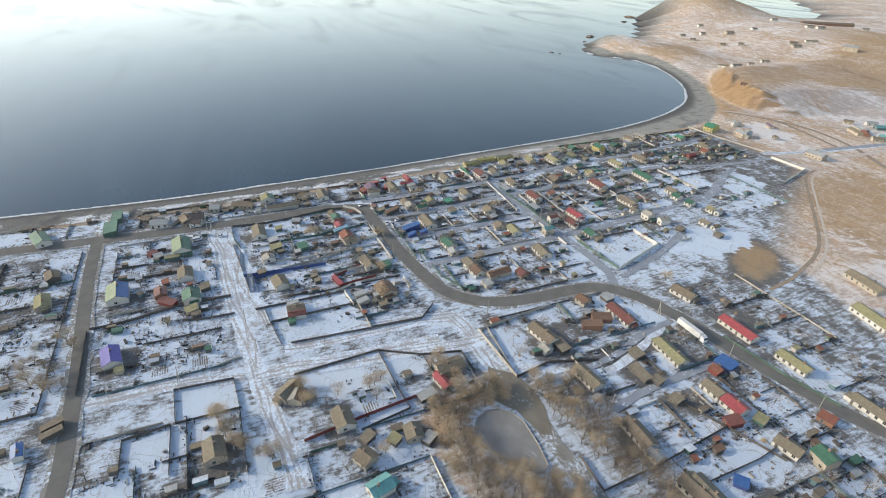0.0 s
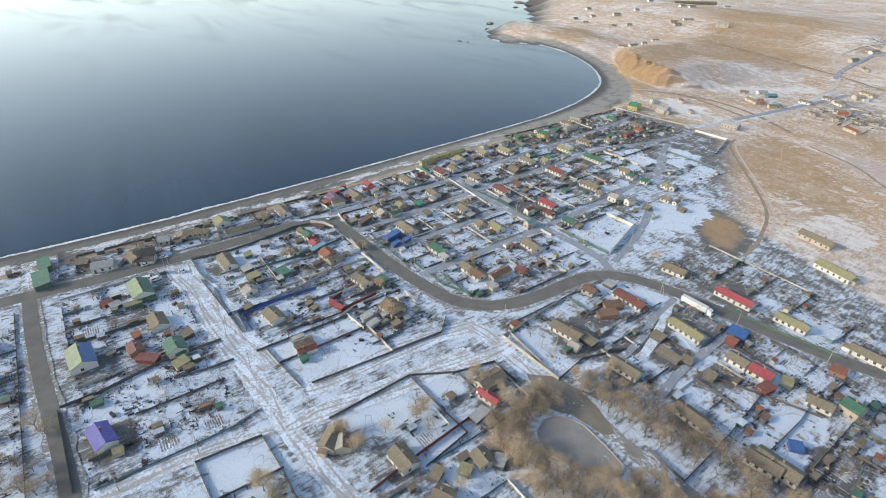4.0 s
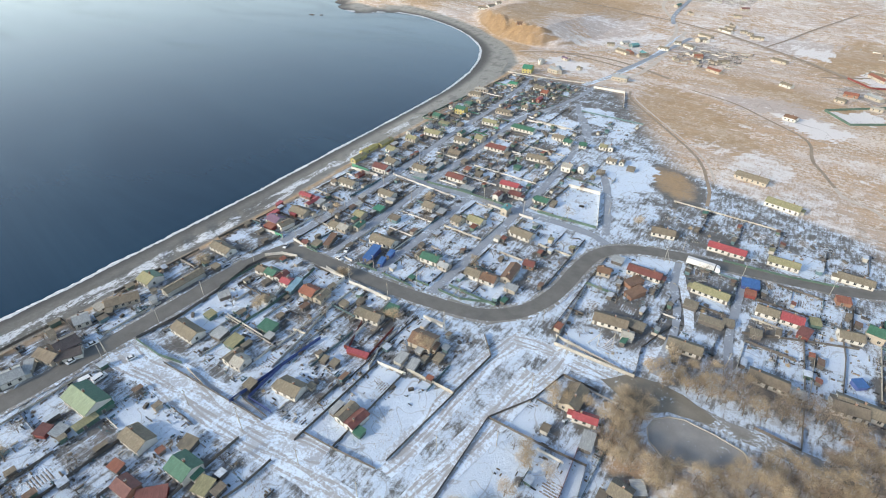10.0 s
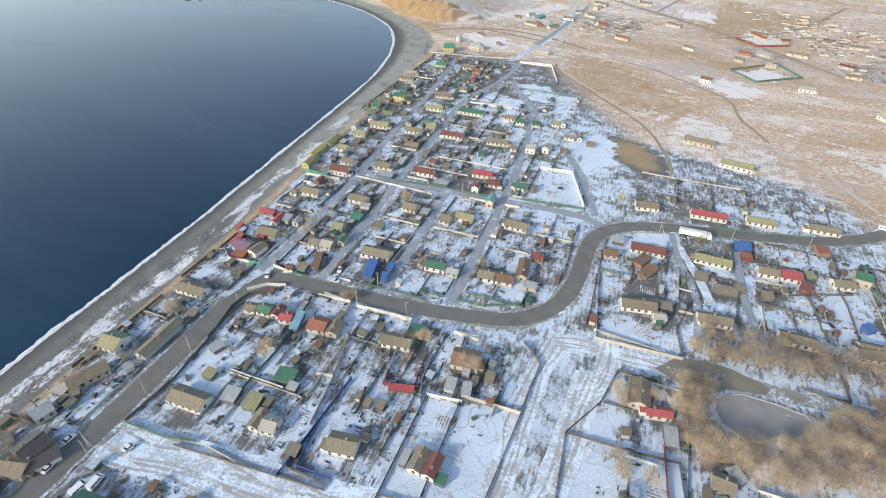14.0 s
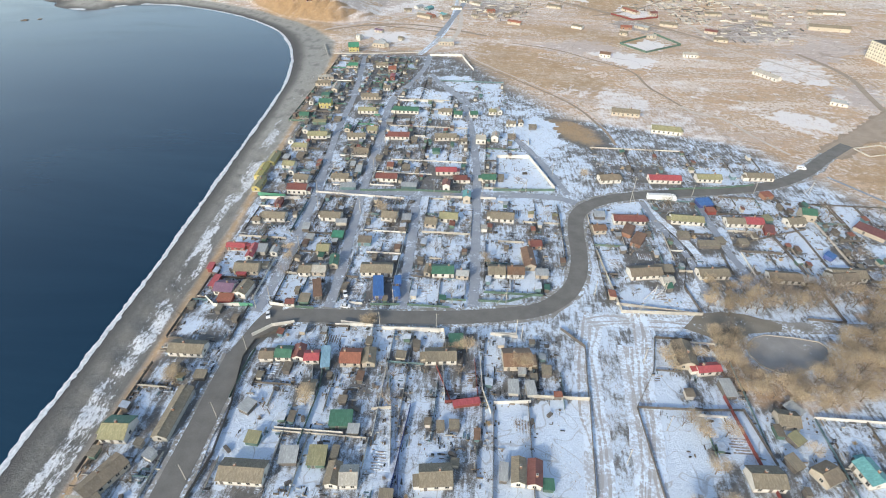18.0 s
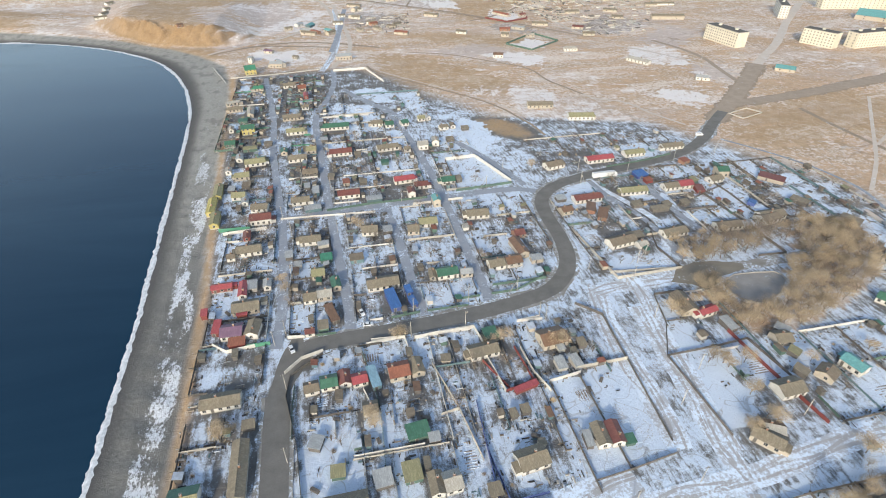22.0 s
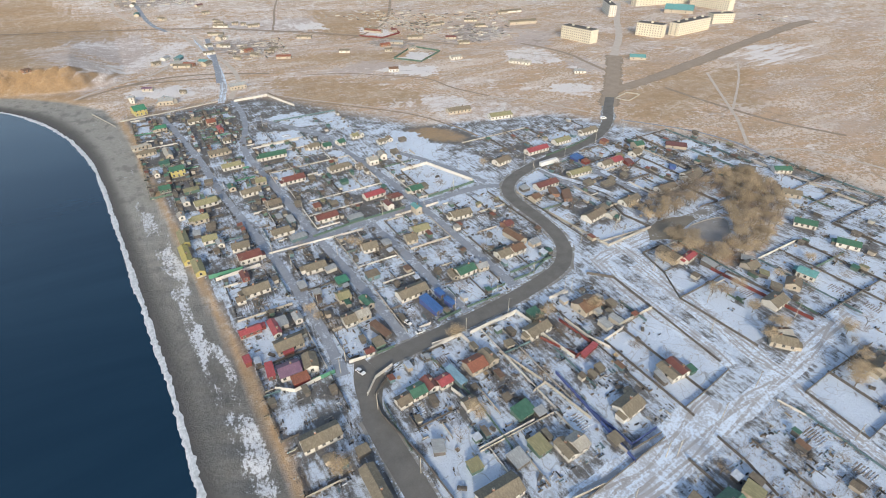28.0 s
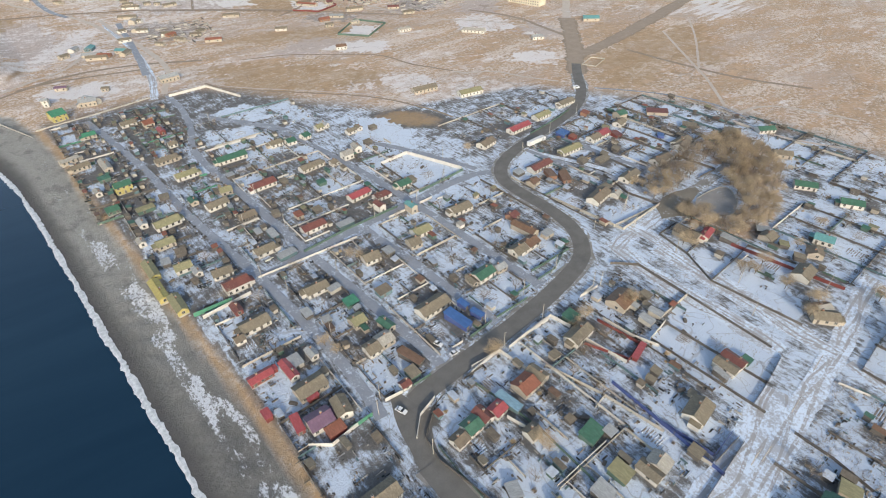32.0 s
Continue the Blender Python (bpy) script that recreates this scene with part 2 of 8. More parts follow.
    s = math_node(nt, "ADD", s, math_node(nt, "MULTIPLY", rows, 0.22))
    s = math_node(nt, "ADD", s, math_node(nt, "MULTIPLY", fine, 0.26))
    wide = math_node(nt, "MULTIPLY", math_node(nt, "SUBTRACT", noise_fac(nt, vec, 0.012, 0.35, 0.65, 5.0, 0.6), 0.5), 0.3)
    drift = noise_fac(nt, ms.outputs["Vector"], 0.14, 0.50, 0.66, 5.0, 0.7)
    wide = math_node(nt, "ADD", wide, math_node(nt, "MULTIPLY", drift, 0.22))
    lie = math_node(nt, "ADD", zone("snow"), math_node(nt, "MULTIPLY", zone("steppe"), wide))
    thr = math_node(nt, "SUBTRACT", s, math_node(nt, "SUBTRACT", 1.0, lie))
    r = node(nt, "ShaderNodeMapRange")
    r.inputs["From Min"].default_value, r.inputs["From Max"].default_value = 0.0, 0.17
    thr = math_node(nt, "MULTIPLY", thr, math_node(nt, "SUBTRACT", 1.0, math_node(nt, "MULTIPLY", zone("steppe"), 0.2)))
    nt.links.new(thr, r.inputs["Value"])
    snow = mix(nt, fine, SNOW, (0.63, 0.70, 0.80))
    snow = mix(nt, math_node(nt, "MULTIPLY", zone("steppe"), 0.78), snow, (0.84, 0.745, 0.665))
    col = mix(nt, r.outputs["Result"], land, snow)
    col = mix(nt, math_node(nt, "MULTIPLY", specks, 0.6), col, (0.15, 0.135, 0.12))
    trod = math_node(nt, "MULTIPLY", math_node(nt, "MULTIPLY", math_node(nt, "MAXIMUM", winding(0.055, 0.0085), winding(0.085, 0.008, 0.58)), math_node(nt, "SUBTRACT", 1.0, zone("steppe"))), 0.6)
    col = mix(nt, math_node(nt, "MULTIPLY", trod, math_node(nt, "ADD", math_node(nt, "MULTIPLY", n3, 0.7), 0.3)), col, (0.30, 0.275, 0.25))
    tracks = math_node(nt, "MULTIPLY", math_node(nt, "MAXIMUM", winding(0.011, 0.0032, 0.5, 1.0), winding(0.016, 0.0035, 0.6, 0.4)), zone("steppe"))
    col = mix(nt, math_node(nt, "MULTIPLY", tracks, 0.22), col, (0.84, 0.76, 0.68))
    gully = math_node(nt, "MULTIPLY", winding(0.0075, 0.0028, 0.43, 1.5), zone("steppe"))
    col = mix(nt, math_node(nt, "MULTIPLY", gully, 0.35), col, (0.25, 0.185, 0.13))
    # broken rocky soil where the land is steep
    up = nt.nodes.new("ShaderNodeSeparateXYZ")
    nt.links.new(nt.nodes.new("ShaderNodeNewGeometry").outputs["Normal"], up.inputs["Vector"])
    steep = node(nt, "ShaderNodeMapRange")
    steep.inputs["From Min"].default_value, steep.inputs["From Max"].default_value = 0.96, 0.86
    nt.links.new(up.outputs["Z"], steep.inputs["Value"])
    scree = mix(nt, n2, (0.42, 0.265, 0.13), (0.29, 0.19, 0.105))
    scree = mix(nt, math_node(nt, "MULTIPLY", n3, 0.6), scree, (0.17, 0.125, 0.085))
    col = mix(nt, math_node(nt, "MULTIPLY", steep.outputs["Result"], 0.85), col, scree)
    # shingle beach
    shingle = mix(nt, n3, (0.155, 0.15, 0.138), (0.31, 0.30, 0.275))
    shingle = mix(nt, math_node(nt, "MULTIPLY", n2, 0.5), shingle, (0.165, 0.16, 0.147))
    shingle = mix(nt, math_node(nt, "MULTIPLY", fine, 0.5), shingle, (0.15, 0.145, 0.132))
    shingle = mix(nt, zone("dry"), shingle, mix(nt, n3, (0.43, 0.41, 0.365), (0.29, 0.28, 0.25)))
    mh = nt.nodes.new("ShaderNodeMapping")
    mh.inputs["Rotation"].default_value = (0, 0, radians(25))
    mh.inputs["Scale"].default_value = (1.0, 0.55, 1.0)
    nt.links.new(vec, mh.inputs["Vector"])
    # dark blotches paint in the shade and wetness of shingle hollows
    wet_hollow_shade = noise_fac(nt, mh.outputs["Vector"], 0.14, 0.50, 0.63, 4.0, 0.6)
    shingle = mix(nt, math_node(nt, "MULTIPLY", wet_hollow_shade, 0.5), shingle, (0.145, 0.14, 0.13))
    mp = nt.nodes.new("ShaderNodeMapping")
    mp.inputs["Scale"].default_value = (1.0, 0.3, 1.0)
    nt.links.new(vec, mp.inputs["Vector"])
    crust = math_node(nt, "ADD", math_node(nt, "MULTIPLY", noise_fac(nt, mp.outputs["Vector"], 0.11, 0.44, 0.58, 3.0, 0.6), 0.42), math_node(nt, "MULTIPLY", noise_fac(nt, mh.outputs["Vector"], 1.0, 0.35, 0.65, 6.0, 0.8), 0.58))
    cr = node(nt, "ShaderNodeMapRange")
    cr.inputs["From Min"].default_value, cr.inputs["From Max"].default_value = 0.50, 0.66
    nt.links.new(math_node(nt, "MULTIPLY", crust, zone("crust")), cr.inputs["Value"])
    shingle = mix(nt, zone("wet"), shingle, (0.115, 0.11, 0.105))
    shingle = mix(nt, cr.outputs["Result"], shingle, (0.74, 0.75, 0.77))
    col = mix(nt, zone("beach"), col, shingle)
    nt.links.new(col, b.inputs["Base Color"])
    bump(nt, b, math_node(nt, "ADD", math_node(nt, "MULTIPLY", fine, 0.4), n3), 0.7, 0.45)
    return m


def asphalt_material(name, c1, c2, snow):
    m, nt, b = mat_base(name, 0.9)
    b.inputs["Specular IOR Level"].default_value = 0.2
    vec = world_vec(nt)
    col = mix(nt, noise_fac(nt, vec, 0.15, 0.3, 0.7, 5.0), c1, c2)
    col = mix(nt, math_node(nt, "MULTIPLY", noise_fac(nt, vec, 2.5, 0.2, 0.8), 0.4), col, tuple(0.6 * v for v in c1))
    if snow:
        n = math_node(nt, "ADD", math_node(nt, "MULTIPLY", noise_fac(nt, vec, 0.12, 0.3, 0.7, 6.0, 0.7), 0.5),
                      math_node(nt, "MULTIPLY", noise_fac(nt, vec, 0.9, 0.3, 0.7, 5.0, 0.7), 0.5))
        r = node(nt, "ShaderNodeMapRange")
        r.inputs["From Min"].default_value, r.inputs["From Max"].default_value = 0.78 - snow, 1.0 - snow
        nt.links.new(n, r.inputs["Value"])
        col = mix(nt, r.outputs["Result"], col, SNOW)
    nt.links.new(col, b.inputs["Base Color"])
    bump(nt, b, noise_fac(nt, vec, 1.5, 0.2, 0.8), 0.3, 0.1)
    return m


def water_material():
    """Calm sea: smooth slicks and rougher wind lanes drawn out across the bay."""
    m, nt, b = mat_base("sea_water", 0.12)
    b.inputs["IOR"].default_value = 1.33
    vec = world_vec(nt)
    lanes = nt.nodes.new("ShaderNodeMapping")
    lanes.inputs["Rotation"].default_value = (0, 0, radians(62))
    lanes.inputs["Scale"].default_value = (0.28, 1.0, 1.0)
    nt.links.new(vec, lanes.inputs["Vector"])
    streak = node(nt, "ShaderNodeTexNoise", Scale=0.0075, Detail=6.0, Roughness=0.62, Distortion=1.6)
    nt.links.new(lanes.outputs["Vector"], streak.inputs["Vector"])
    wind = node(nt, "ShaderNodeMapRange")
    wind.inputs["From Min"].default_value, wind.inputs["From Max"].default_value = 0.40, 0.66
    nt.links.new(streak.outputs["Fac"], wind.inputs["Value"])
    nt.links.new(mix(nt, wind.outputs["Result"], (0.010, 0.032, 0.060), (0.017, 0.046, 0.079)), b.inputs["Base Color"])
    rough = node(nt, "ShaderNodeMapRange")
    rough.inputs["To Min"].default_value, rough.inputs["To Max"].default_value = 0.04, 0.2
    nt.links.new(wind.outputs["Result"], rough.inputs["Value"])
    nt.links.new(rough.outputs["Result"], b.inputs["Roughness"])
    w = math_node(nt, "ADD", math_node(nt, "MULTIPLY", noise_fac(nt, vec, 0.25, 0.2, 0.8, 4.0), 0.5), math_node(nt, "MULTIPLY", noise_fac(nt, vec, 0.03, 0.2, 0.8, 3.0), 0.5))
    bump(nt, b, math_node(nt, "MULTIPLY", w, math_node(nt, "ADD", math_node(nt, "MULTIPLY", wind.outputs["Result"], 0.7), 0.3)), 0.07, 0.5)
    return m


M = {}
M["ground"] = ground_material()
M["asphalt"] = asphalt_material("worn_asphalt", (0.165, 0.157, 0.142), (0.235, 0.222, 0.20), 0.0)
M["lane"] = asphalt_material("snowy_dirt_lane", (0.31, 0.33, 0.365), (0.39, 0.41, 0.445), 0.17)
M["packed"] = asphalt_material("packed_snow_track", (0.56, 0.58, 0.62), (0.47, 0.475, 0.49), 0.4)
M["rut"] = asphalt_material("slushy_wheel_rut", (0.42, 0.405, 0.40), (0.50, 0.485, 0.48), 0.27)
M["shoulder"] = asphalt_material("dirty_road_shoulder", (0.25, 0.235, 0.205), (0.38, 0.36, 0.335), 0.27)
M["dusty"] = asphalt_material("dusty_asphalt", (0.37, 0.295, 0.225), (0.47, 0.375, 0.285), 0.03)
M["trail"] = asphalt_material("trodden_pale_trail", (0.70, 0.61, 0.52), (0.60, 0.51, 0.42), 0.12)
M["track"] = asphalt_material("dirt_track", (0.33, 0.255, 0.185), (0.44, 0.345, 0.255), 0.1)
M["gravel"] = asphalt_material("bare_brown_gravel", (0.225, 0.2, 0.16), (0.30, 0.27, 0.22), 0.08)
M["water"] = water_material()
M["foam"] = mottled("surf_foam", (0.80, 0.81, 0.82), (0.50, 0.52, 0.53), 0.7, 0.6, 2.2, 0.0, relief=0.3)
M["soil"] = asphalt_material("bare_garden_soil", (0.25, 0.21, 0.18), (0.33, 0.28, 0.24), 0.34)
M["slate"] = ribbed("weathered_asbestos_slate", (0.27, 0.226, 0.158), (0.2, 0.172, 0.13), 0.2, 0.85)
M["darkslate"] = ribbed("dark_mossy_slate", (0.205, 0.165, 0.12), (0.28, 0.225, 0.155), 0.2, 0.85)
M["olive"] = ribbed("olive_lichen_slate", (0.34, 0.315, 0.17), (0.255, 0.235, 0.145), 0.2, 0.85)
M["red"] = ribbed("red_sheet_metal", (0.43, 0.095, 0.10), (0.34, 0.085, 0.085), 0.25, 0.45, vary=0.3)
M["maroon"] = ribbed("maroon_sheet_metal", (0.20, 0.075, 0.06), (0.25, 0.105, 0.08), 0.25, 0.5)
M["rust"] = ribbed("rusty_red_sheet", (0.33, 0.125, 0.075), (0.25, 0.105, 0.07), 0.25, 0.7)
M["green"] = ribbed("dark_green_sheet_metal", (0.06, 0.165, 0.10), (0.10, 0.19, 0.135), 0.25, 0.5)
M["lime"] = ribbed("bright_green_sheet_metal", (0.07, 0.27, 0.155), (0.09, 0.22, 0.14), 0.25, 0.5)
M["teal"] = ribbed("turquoise_sheet_metal", (0.16, 0.38, 0.37), (0.13, 0.30, 0.30), 0.25, 0.5)
M["blue"] = ribbed("blue_sheet_metal", (0.06, 0.15, 0.40), (0.09, 0.19, 0.36), 0.25, 0.45)
M["paleblue"] = ribbed("pale_blue_sheet_metal", (0.27, 0.43, 0.52), (0.22, 0.35, 0.43), 0.25, 0.5)
M["violet"] = ribbed("violet_brown_sheet", (0.19, 0.11, 0.17), (0.24, 0.15, 0.19), 0.25, 0.5)
M["grey"] = ribbed("galvanised_grey_sheet", (0.42, 0.43, 0.42), (0.33, 0.33, 0.32), 0.25, 0.5)
M["cream"] = ribbed("pale_cream_slate", (0.46, 0.43, 0.37), (0.37, 0.345, 0.29), 0.2, 0.8)
M["umber"] = ribbed("dark_umber_sheet_metal", (0.085, 0.07, 0.066), (0.12, 0.095, 0.085), 0.25, 0.5)
M["brown"] = ribbed("brown_sheet_metal", (0.20, 0.115, 0.07), (0.26, 0.16, 0.10), 0.25, 0.55)
M["yellow"] = ribbed("yellow_slate", (0.50, 0.42, 0.14), (0.42, 0.36, 0.16), 0.2, 0.8)
M["snowy"] = mottled("snow_covered_sheet", (0.66, 0.72, 0.80), (0.46, 0.49, 0.53), 0.9, 0.9, 3.0, 0.35)
M["white"] = mottled("whitewashed_plaster", (0.72, 0.69, 0.63), (0.60, 0.57, 0.51), 0.7, 0.9, 4.0, 0.12)
M["tan"] = mottled("sandy_plaster", (0.52, 0.45, 0.36), (0.43, 0.375, 0.30), 0.7, 0.9, 4.0, 0.2)
M["brick"] = mottled("brown_brick_wall", (0.36, 0.20, 0.13), (0.28, 0.16, 0.11), 0.9, 0.9, 6.0, 0.2)
M["wood"] = mottled("grey_weathered_boards", (0.185, 0.165, 0.145), (0.125, 0.112, 0.10), 0.8, 0.9, 5.0, 0.5)
M["paleboard"] = mottled("pale_boards", (0.60, 0.56, 0.48), (0.46, 0.42, 0.36), 0.8, 0.85, 5.0, 0.3)
M["greenboard"] = mottled("green_painted_boards", (0.10, 0.17, 0.13), (0.14, 0.20, 0.16), 0.8, 0.75, 5.0, 0.35)
M["tealboard"] = mottled("teal_painted_boards", (0.12, 0.20, 0.215), (0.17, 0.25, 0.26), 0.8, 0.75, 5.0, 0.3)
M["blueboard"] = mottled("blue_painted_boards", (0.07, 0.10, 0.30), (0.10, 0.15, 0.33), 0.8, 0.75, 5.0, 0.3)
M["limeboard"] = mottled("bright_green_painted_boards", (0.09, 0.32, 0.20), (0.12, 0.27, 0.18), 0.8, 0.75, 5.0, 0.2)
M["redboard"] = mottled("red_painted_boards", (0.26, 0.065, 0.055), (0.20, 0.06, 0.05), 0.8, 0.75, 5.0, 0.3)
M["concrete"] = mottled("pale_concrete", (0.52, 0.49, 0.43), (0.40, 0.37, 0.32), 0.6, 0.9, 5.0, 0.2)
M["panel"] = mottled("yellowed_panel_wall", (0.72, 0.66, 0.53), (0.63, 0.57, 0.45), 0.25, 0.9, 3.0, 0.1)
M["glass"], _nt, _b = mat_base("dark_window_glass", 0.08)
_b.inputs["Base Color"].default_value = (0.03, 0.035, 0.04, 1)
M["bark"] = mottled("grey_bark", (0.15, 0.115, 0.085), (0.21, 0.17, 0.13), 1.5, 0.95, 8.0, 0.3)
M["dryleaf"] = mottled("dry_oak_leaves", (0.68, 0.54, 0.355), (0.57, 0.445, 0.285), 0.5, 0.9, 5.0, 0.35, relief=0)
M["twig"] = mottled("bare_twigs", (0.44, 0.36, 0.275), (0.32, 0.255, 0.195), 0.5, 0.95, 5.0, 0.45, relief=0)
M["carwhite"], _nt, _b = mat_base("white_car_paint", 0.3)
_b.inputs["Base Color"].default_value = (0.75, 0.75, 0.75, 1)
M["tarp"] = mottled("white_trailer_tarpaulin", (0.80, 0.79, 0.77), (0.70, 0.69, 0.66), 0.4, 0.6, 2.0, 0.0)
M["tyre"] = mottled("black_rubber", (0.03, 0.03, 0.03), (0.05, 0.05, 0.05), 3.0, 0.9, 8.0, 0.0)
M["rock"] = mottled("brown_cliff_rock", (0.30, 0.22, 0.15), (0.20, 0.155, 0.115), 0.15, 0.95, 1.0, 0.2, relief=0.8)

# ---- mesh helpers ----
class Shape:
    """Faces gathered for one mesh; each face has a material of its own list."""

    def __init__(self):
        self.v, self.f, self.m, self.mats = [], [], [], []

    def slot(self, name):
        if name not in self.mats:
            self.mats.append(name)
        return self.mats.index(name)

    def face(self, pts, mat):
        n = len(self.v)
        self.v.extend(pts)
        self.f.append(tuple(range(n, n + len(pts))))
        self.m.append(self.slot(mat))

    def box(self, x0, x1, y0, y1, z0, z1, mat):
        c = [(x0, y0, z0), (x1, y0, z0), (x1, y1, z0), (x0, y1, z0), (x0, y0, z1), (x1, y0, z1), (x1, y1, z1), (x0, y1, z1)]
        n = len(self.v)
        self.v.extend(c)
        k = self.slot(mat)
        for q in ((3, 2, 1, 0), (4, 5, 6, 7), (0, 1, 5, 4), (1, 2, 6, 5), (2, 3, 7, 6), (3, 0, 4, 7)):
            self.f.append(tuple(n + i for i in q))
            self.m.append(k)
        return self

    def tube(self, a, b, r0, r1, sides, mat):
        a, b = Vector(a), Vector(b)
        d = (b - a).normalized()
        u = d.orthogonal().normalized()
        w = d.cross(u)
        n, k = len(self.v), self.slot(mat)
        for p, r in ((a, r0), (b, r1)):
            for i in range(sides):
                t = 2 * math.pi * i / sides
                self.v.append(tuple(p + r * (math.cos(t) * u + math.sin(t) * w)))
        for i in range(sides):
            j = (i + 1) % sides
            self.f.append((n + i, n + j, n + sides + j, n + sides + i))
            self.m.append(k)
        self.f.append(tuple(n + sides + i for i in range(sides)))
        self.m.append(k)
        return self

    def mesh(self, name):
        me = bpy.data.meshes.new(name)
        seen, index = {}, []
        for p in self.v:
            index.append(seen.setdefault((round(p[0], 4), round(p[1], 4), round(p[2], 4)), len(seen)))
        me.from_pydata(list(seen), [], [tuple(index[i] for i in f) for f in self.f])
        for name_ in self.mats:
            me.materials.append(M[name_])
        me.polygons.foreach_set("material_index", self.m)
        me.update()
        return me


def part(name, data, parent=None, m=None, label=""):
    """One mesh object under a thing or part."""
    ob = new(name, data.mesh(name) if isinstance(data, Shape) else data)
    if parent is not None:
        ob.parent = parent
    if m is not None:
        ob.matrix_basis = m
    if label:
        ob["label"] = label
    return ob


def thing(name, m, label, category, group="", kind=""):
    ob = new(name)
    ob.empty_display_size = 0.5
    ob.matrix_basis = m
    return tagged(ob, label, category, group, kind)


def solid(name, shape, m, label, category, group="", kind=""):
    ob = new(name, shape.mesh(name))
    ob.matrix_basis = m
    return tagged(ob, label, category, group, kind)


# ---- land ----
SHORE = [(-152, -900), (-145, -400), (-138, -160), (-132, -64), (-128, 0), (-127, 50), (-129, 100), (-131, 140), (-133, 185), (-137, 235), (-141, 285),
         (-144, 325), (-148, 375), (-153, 425), (-160, 460), (-169, 494), (-183, 532), (-205, 575), (-228, 604), (-278, 648), (-340, 681), (-390, 695), (-430, 697),
         (-455, 680), (-476, 654), (-510, 660), (-538, 682), (-575, 745), (-600, 850), (-700, 965), (-745, 1010), (-800, 1090), (-860, 1210), (-960, 1330), (-1010, 1420), (-940, 1500),
         (-830, 1490), (-760, 1500), (-740, 1560), (-790, 1680), (-900, 1800), (-1200, 2100), (-2000, 2900), (-4500, 4200)]


def shore_distance(px, py):
    """Signed distance to the waterline; positive inland (east of the line)."""
    best = np.full(px.shape, 1e9)
    sign = np.ones(px.shape)
    for (ax, ay), (bx, by) in zip(SHORE, SHORE[1:]):
        dx, dy = bx - ax, by - ay
        t = np.clip(((px - ax) * dx + (py - ay) * dy) / (dx * dx + dy * dy), 0, 1)
        ex, ey = px - ax - t * dx, py - ay - t * dy
        d = ex * ex + ey * ey
        side = dx * (py - ay) - dy * (px - ax)
        closer = d < best - 1e-9
        best = np.where(closer, d, best)
        sign = np.where(closer, np.where(side < 0, 1.0, -1.0), sign)
    # vertices of a bent line: take the crossing count for a sure sign
    cross = np.zeros(px.shape, int)
    for (ax, ay), (bx, by) in zip(SHORE, SHORE[1:]):
        cond = (ay > py) != (by > py)
        with np.errstate(divide="ignore", invalid="ignore"):
            xi = ax + (py - ay) / (by - ay if by != ay else 1e-9) * (bx - ax)
        cross += (cond & (xi > px)).astype(int)
    inside = cross % 2 == 0
    return np.sqrt(best) * np.where(inside, 1.0, -1.0)


def bell(px, py, cx, cy, rx, ry, turn=0.0):
    c, s = math.cos(radians(turn)), math.sin(radians(turn))
    u, v = ((px - cx) * c + (py - cy) * s) / rx, (-(px - cx) * s + (py - cy) * c) / ry
    return np.exp(-(u * u + v * v))


def beach_share(px, py, sd):
    """Distance from the water, measured so that the beach always ends at 22: it widens towards the bay's end."""
    wide = np.interp(py, [250, 400, 440, 480, 515, 550, 600, 650], [1.08, 1.1, 1.3, 1.5, 1.75, 2.0, 1.6, 1.2])
    return np.where(sd > 0, sd / wide, sd)


def land_height(px, py, sd):
    sd = beach_share(px, py, sd)
    # shelving beach, then a low grassy scarp up to the village level
    z = np.interp(sd, [-140, 0, 8, 22, 25, 30], [-12, -1.95, -1.25, -1.0, -0.2, 0.0])
    # cusps and ridges of shingle
    z = z + np.clip((sd - 4) / 6, 0, 1) * np.clip((21 - sd) / 4, 0, 1) * np.interp(py, [200, 420], [1.0, 0.25]) * (0.42 * np.sin(py * 0.5 + 1.5 * np.sin(py * 0.07) + 0.25 * sd) * (0.6 + 0.4 * np.sin(py * 0.045 + 2.0)) + 0.16 * np.sin(sd * 0.75 + 0.9 * np.sin(py * 0.11)))
    rise = np.zeros(px.shape)
    rise += 16 * bell(px, py, -545, 735, 60, 45, 60)         # low headland
    rise += 9 * bell(px, py, -440, 770, 80, 60)
    rise += 62 * bell(px, py, -790, 1160, 150, 100, 60)      # round hill
    rise += 22 * bell(px, py, -520, 1120, 260, 200)
    rise += 20 * bell(px, py, -150, 1250, 420, 260)
    rise += 45 * bell(px, py, 500, 2600, 1200, 700)
    rise += 40 * bell(px, py, 2600, 1700, 1100, 1200)
    # the village and the near steppe lie level
    level = np.clip((np.hypot((px - 60) / 1.1, py - 200) - 430) / 260, 0, 1)
    # grassy bluff over the beach's end
    foot = np.interp(px, [-320, -265, -224, -186, -155, -130, -90], [738, 682, 644, 628, 622, 634, 668])
    d = py - foot
    bluff = 16 * ramp(d, 0, 24) * (1 - ramp(d, 60, 300)) * ramp(px, -330, -280) * (1 - ramp(px, -165, -118))
    bluff *= 1 + (0.16 * np.sin(px * 0.13 + 1.7 * np.sin(px * 0.049)) + 0.14 * np.sin(px * 0.41 + 2.6 * np.sin(py * 0.16)) + 0.09 * np.sin(px * 0.9 - 0.5 * py)) * (1 - ramp(d, 20, 40))
    return z + (rise * level + bluff) * np.clip(sd / 14.0, 0, 1)


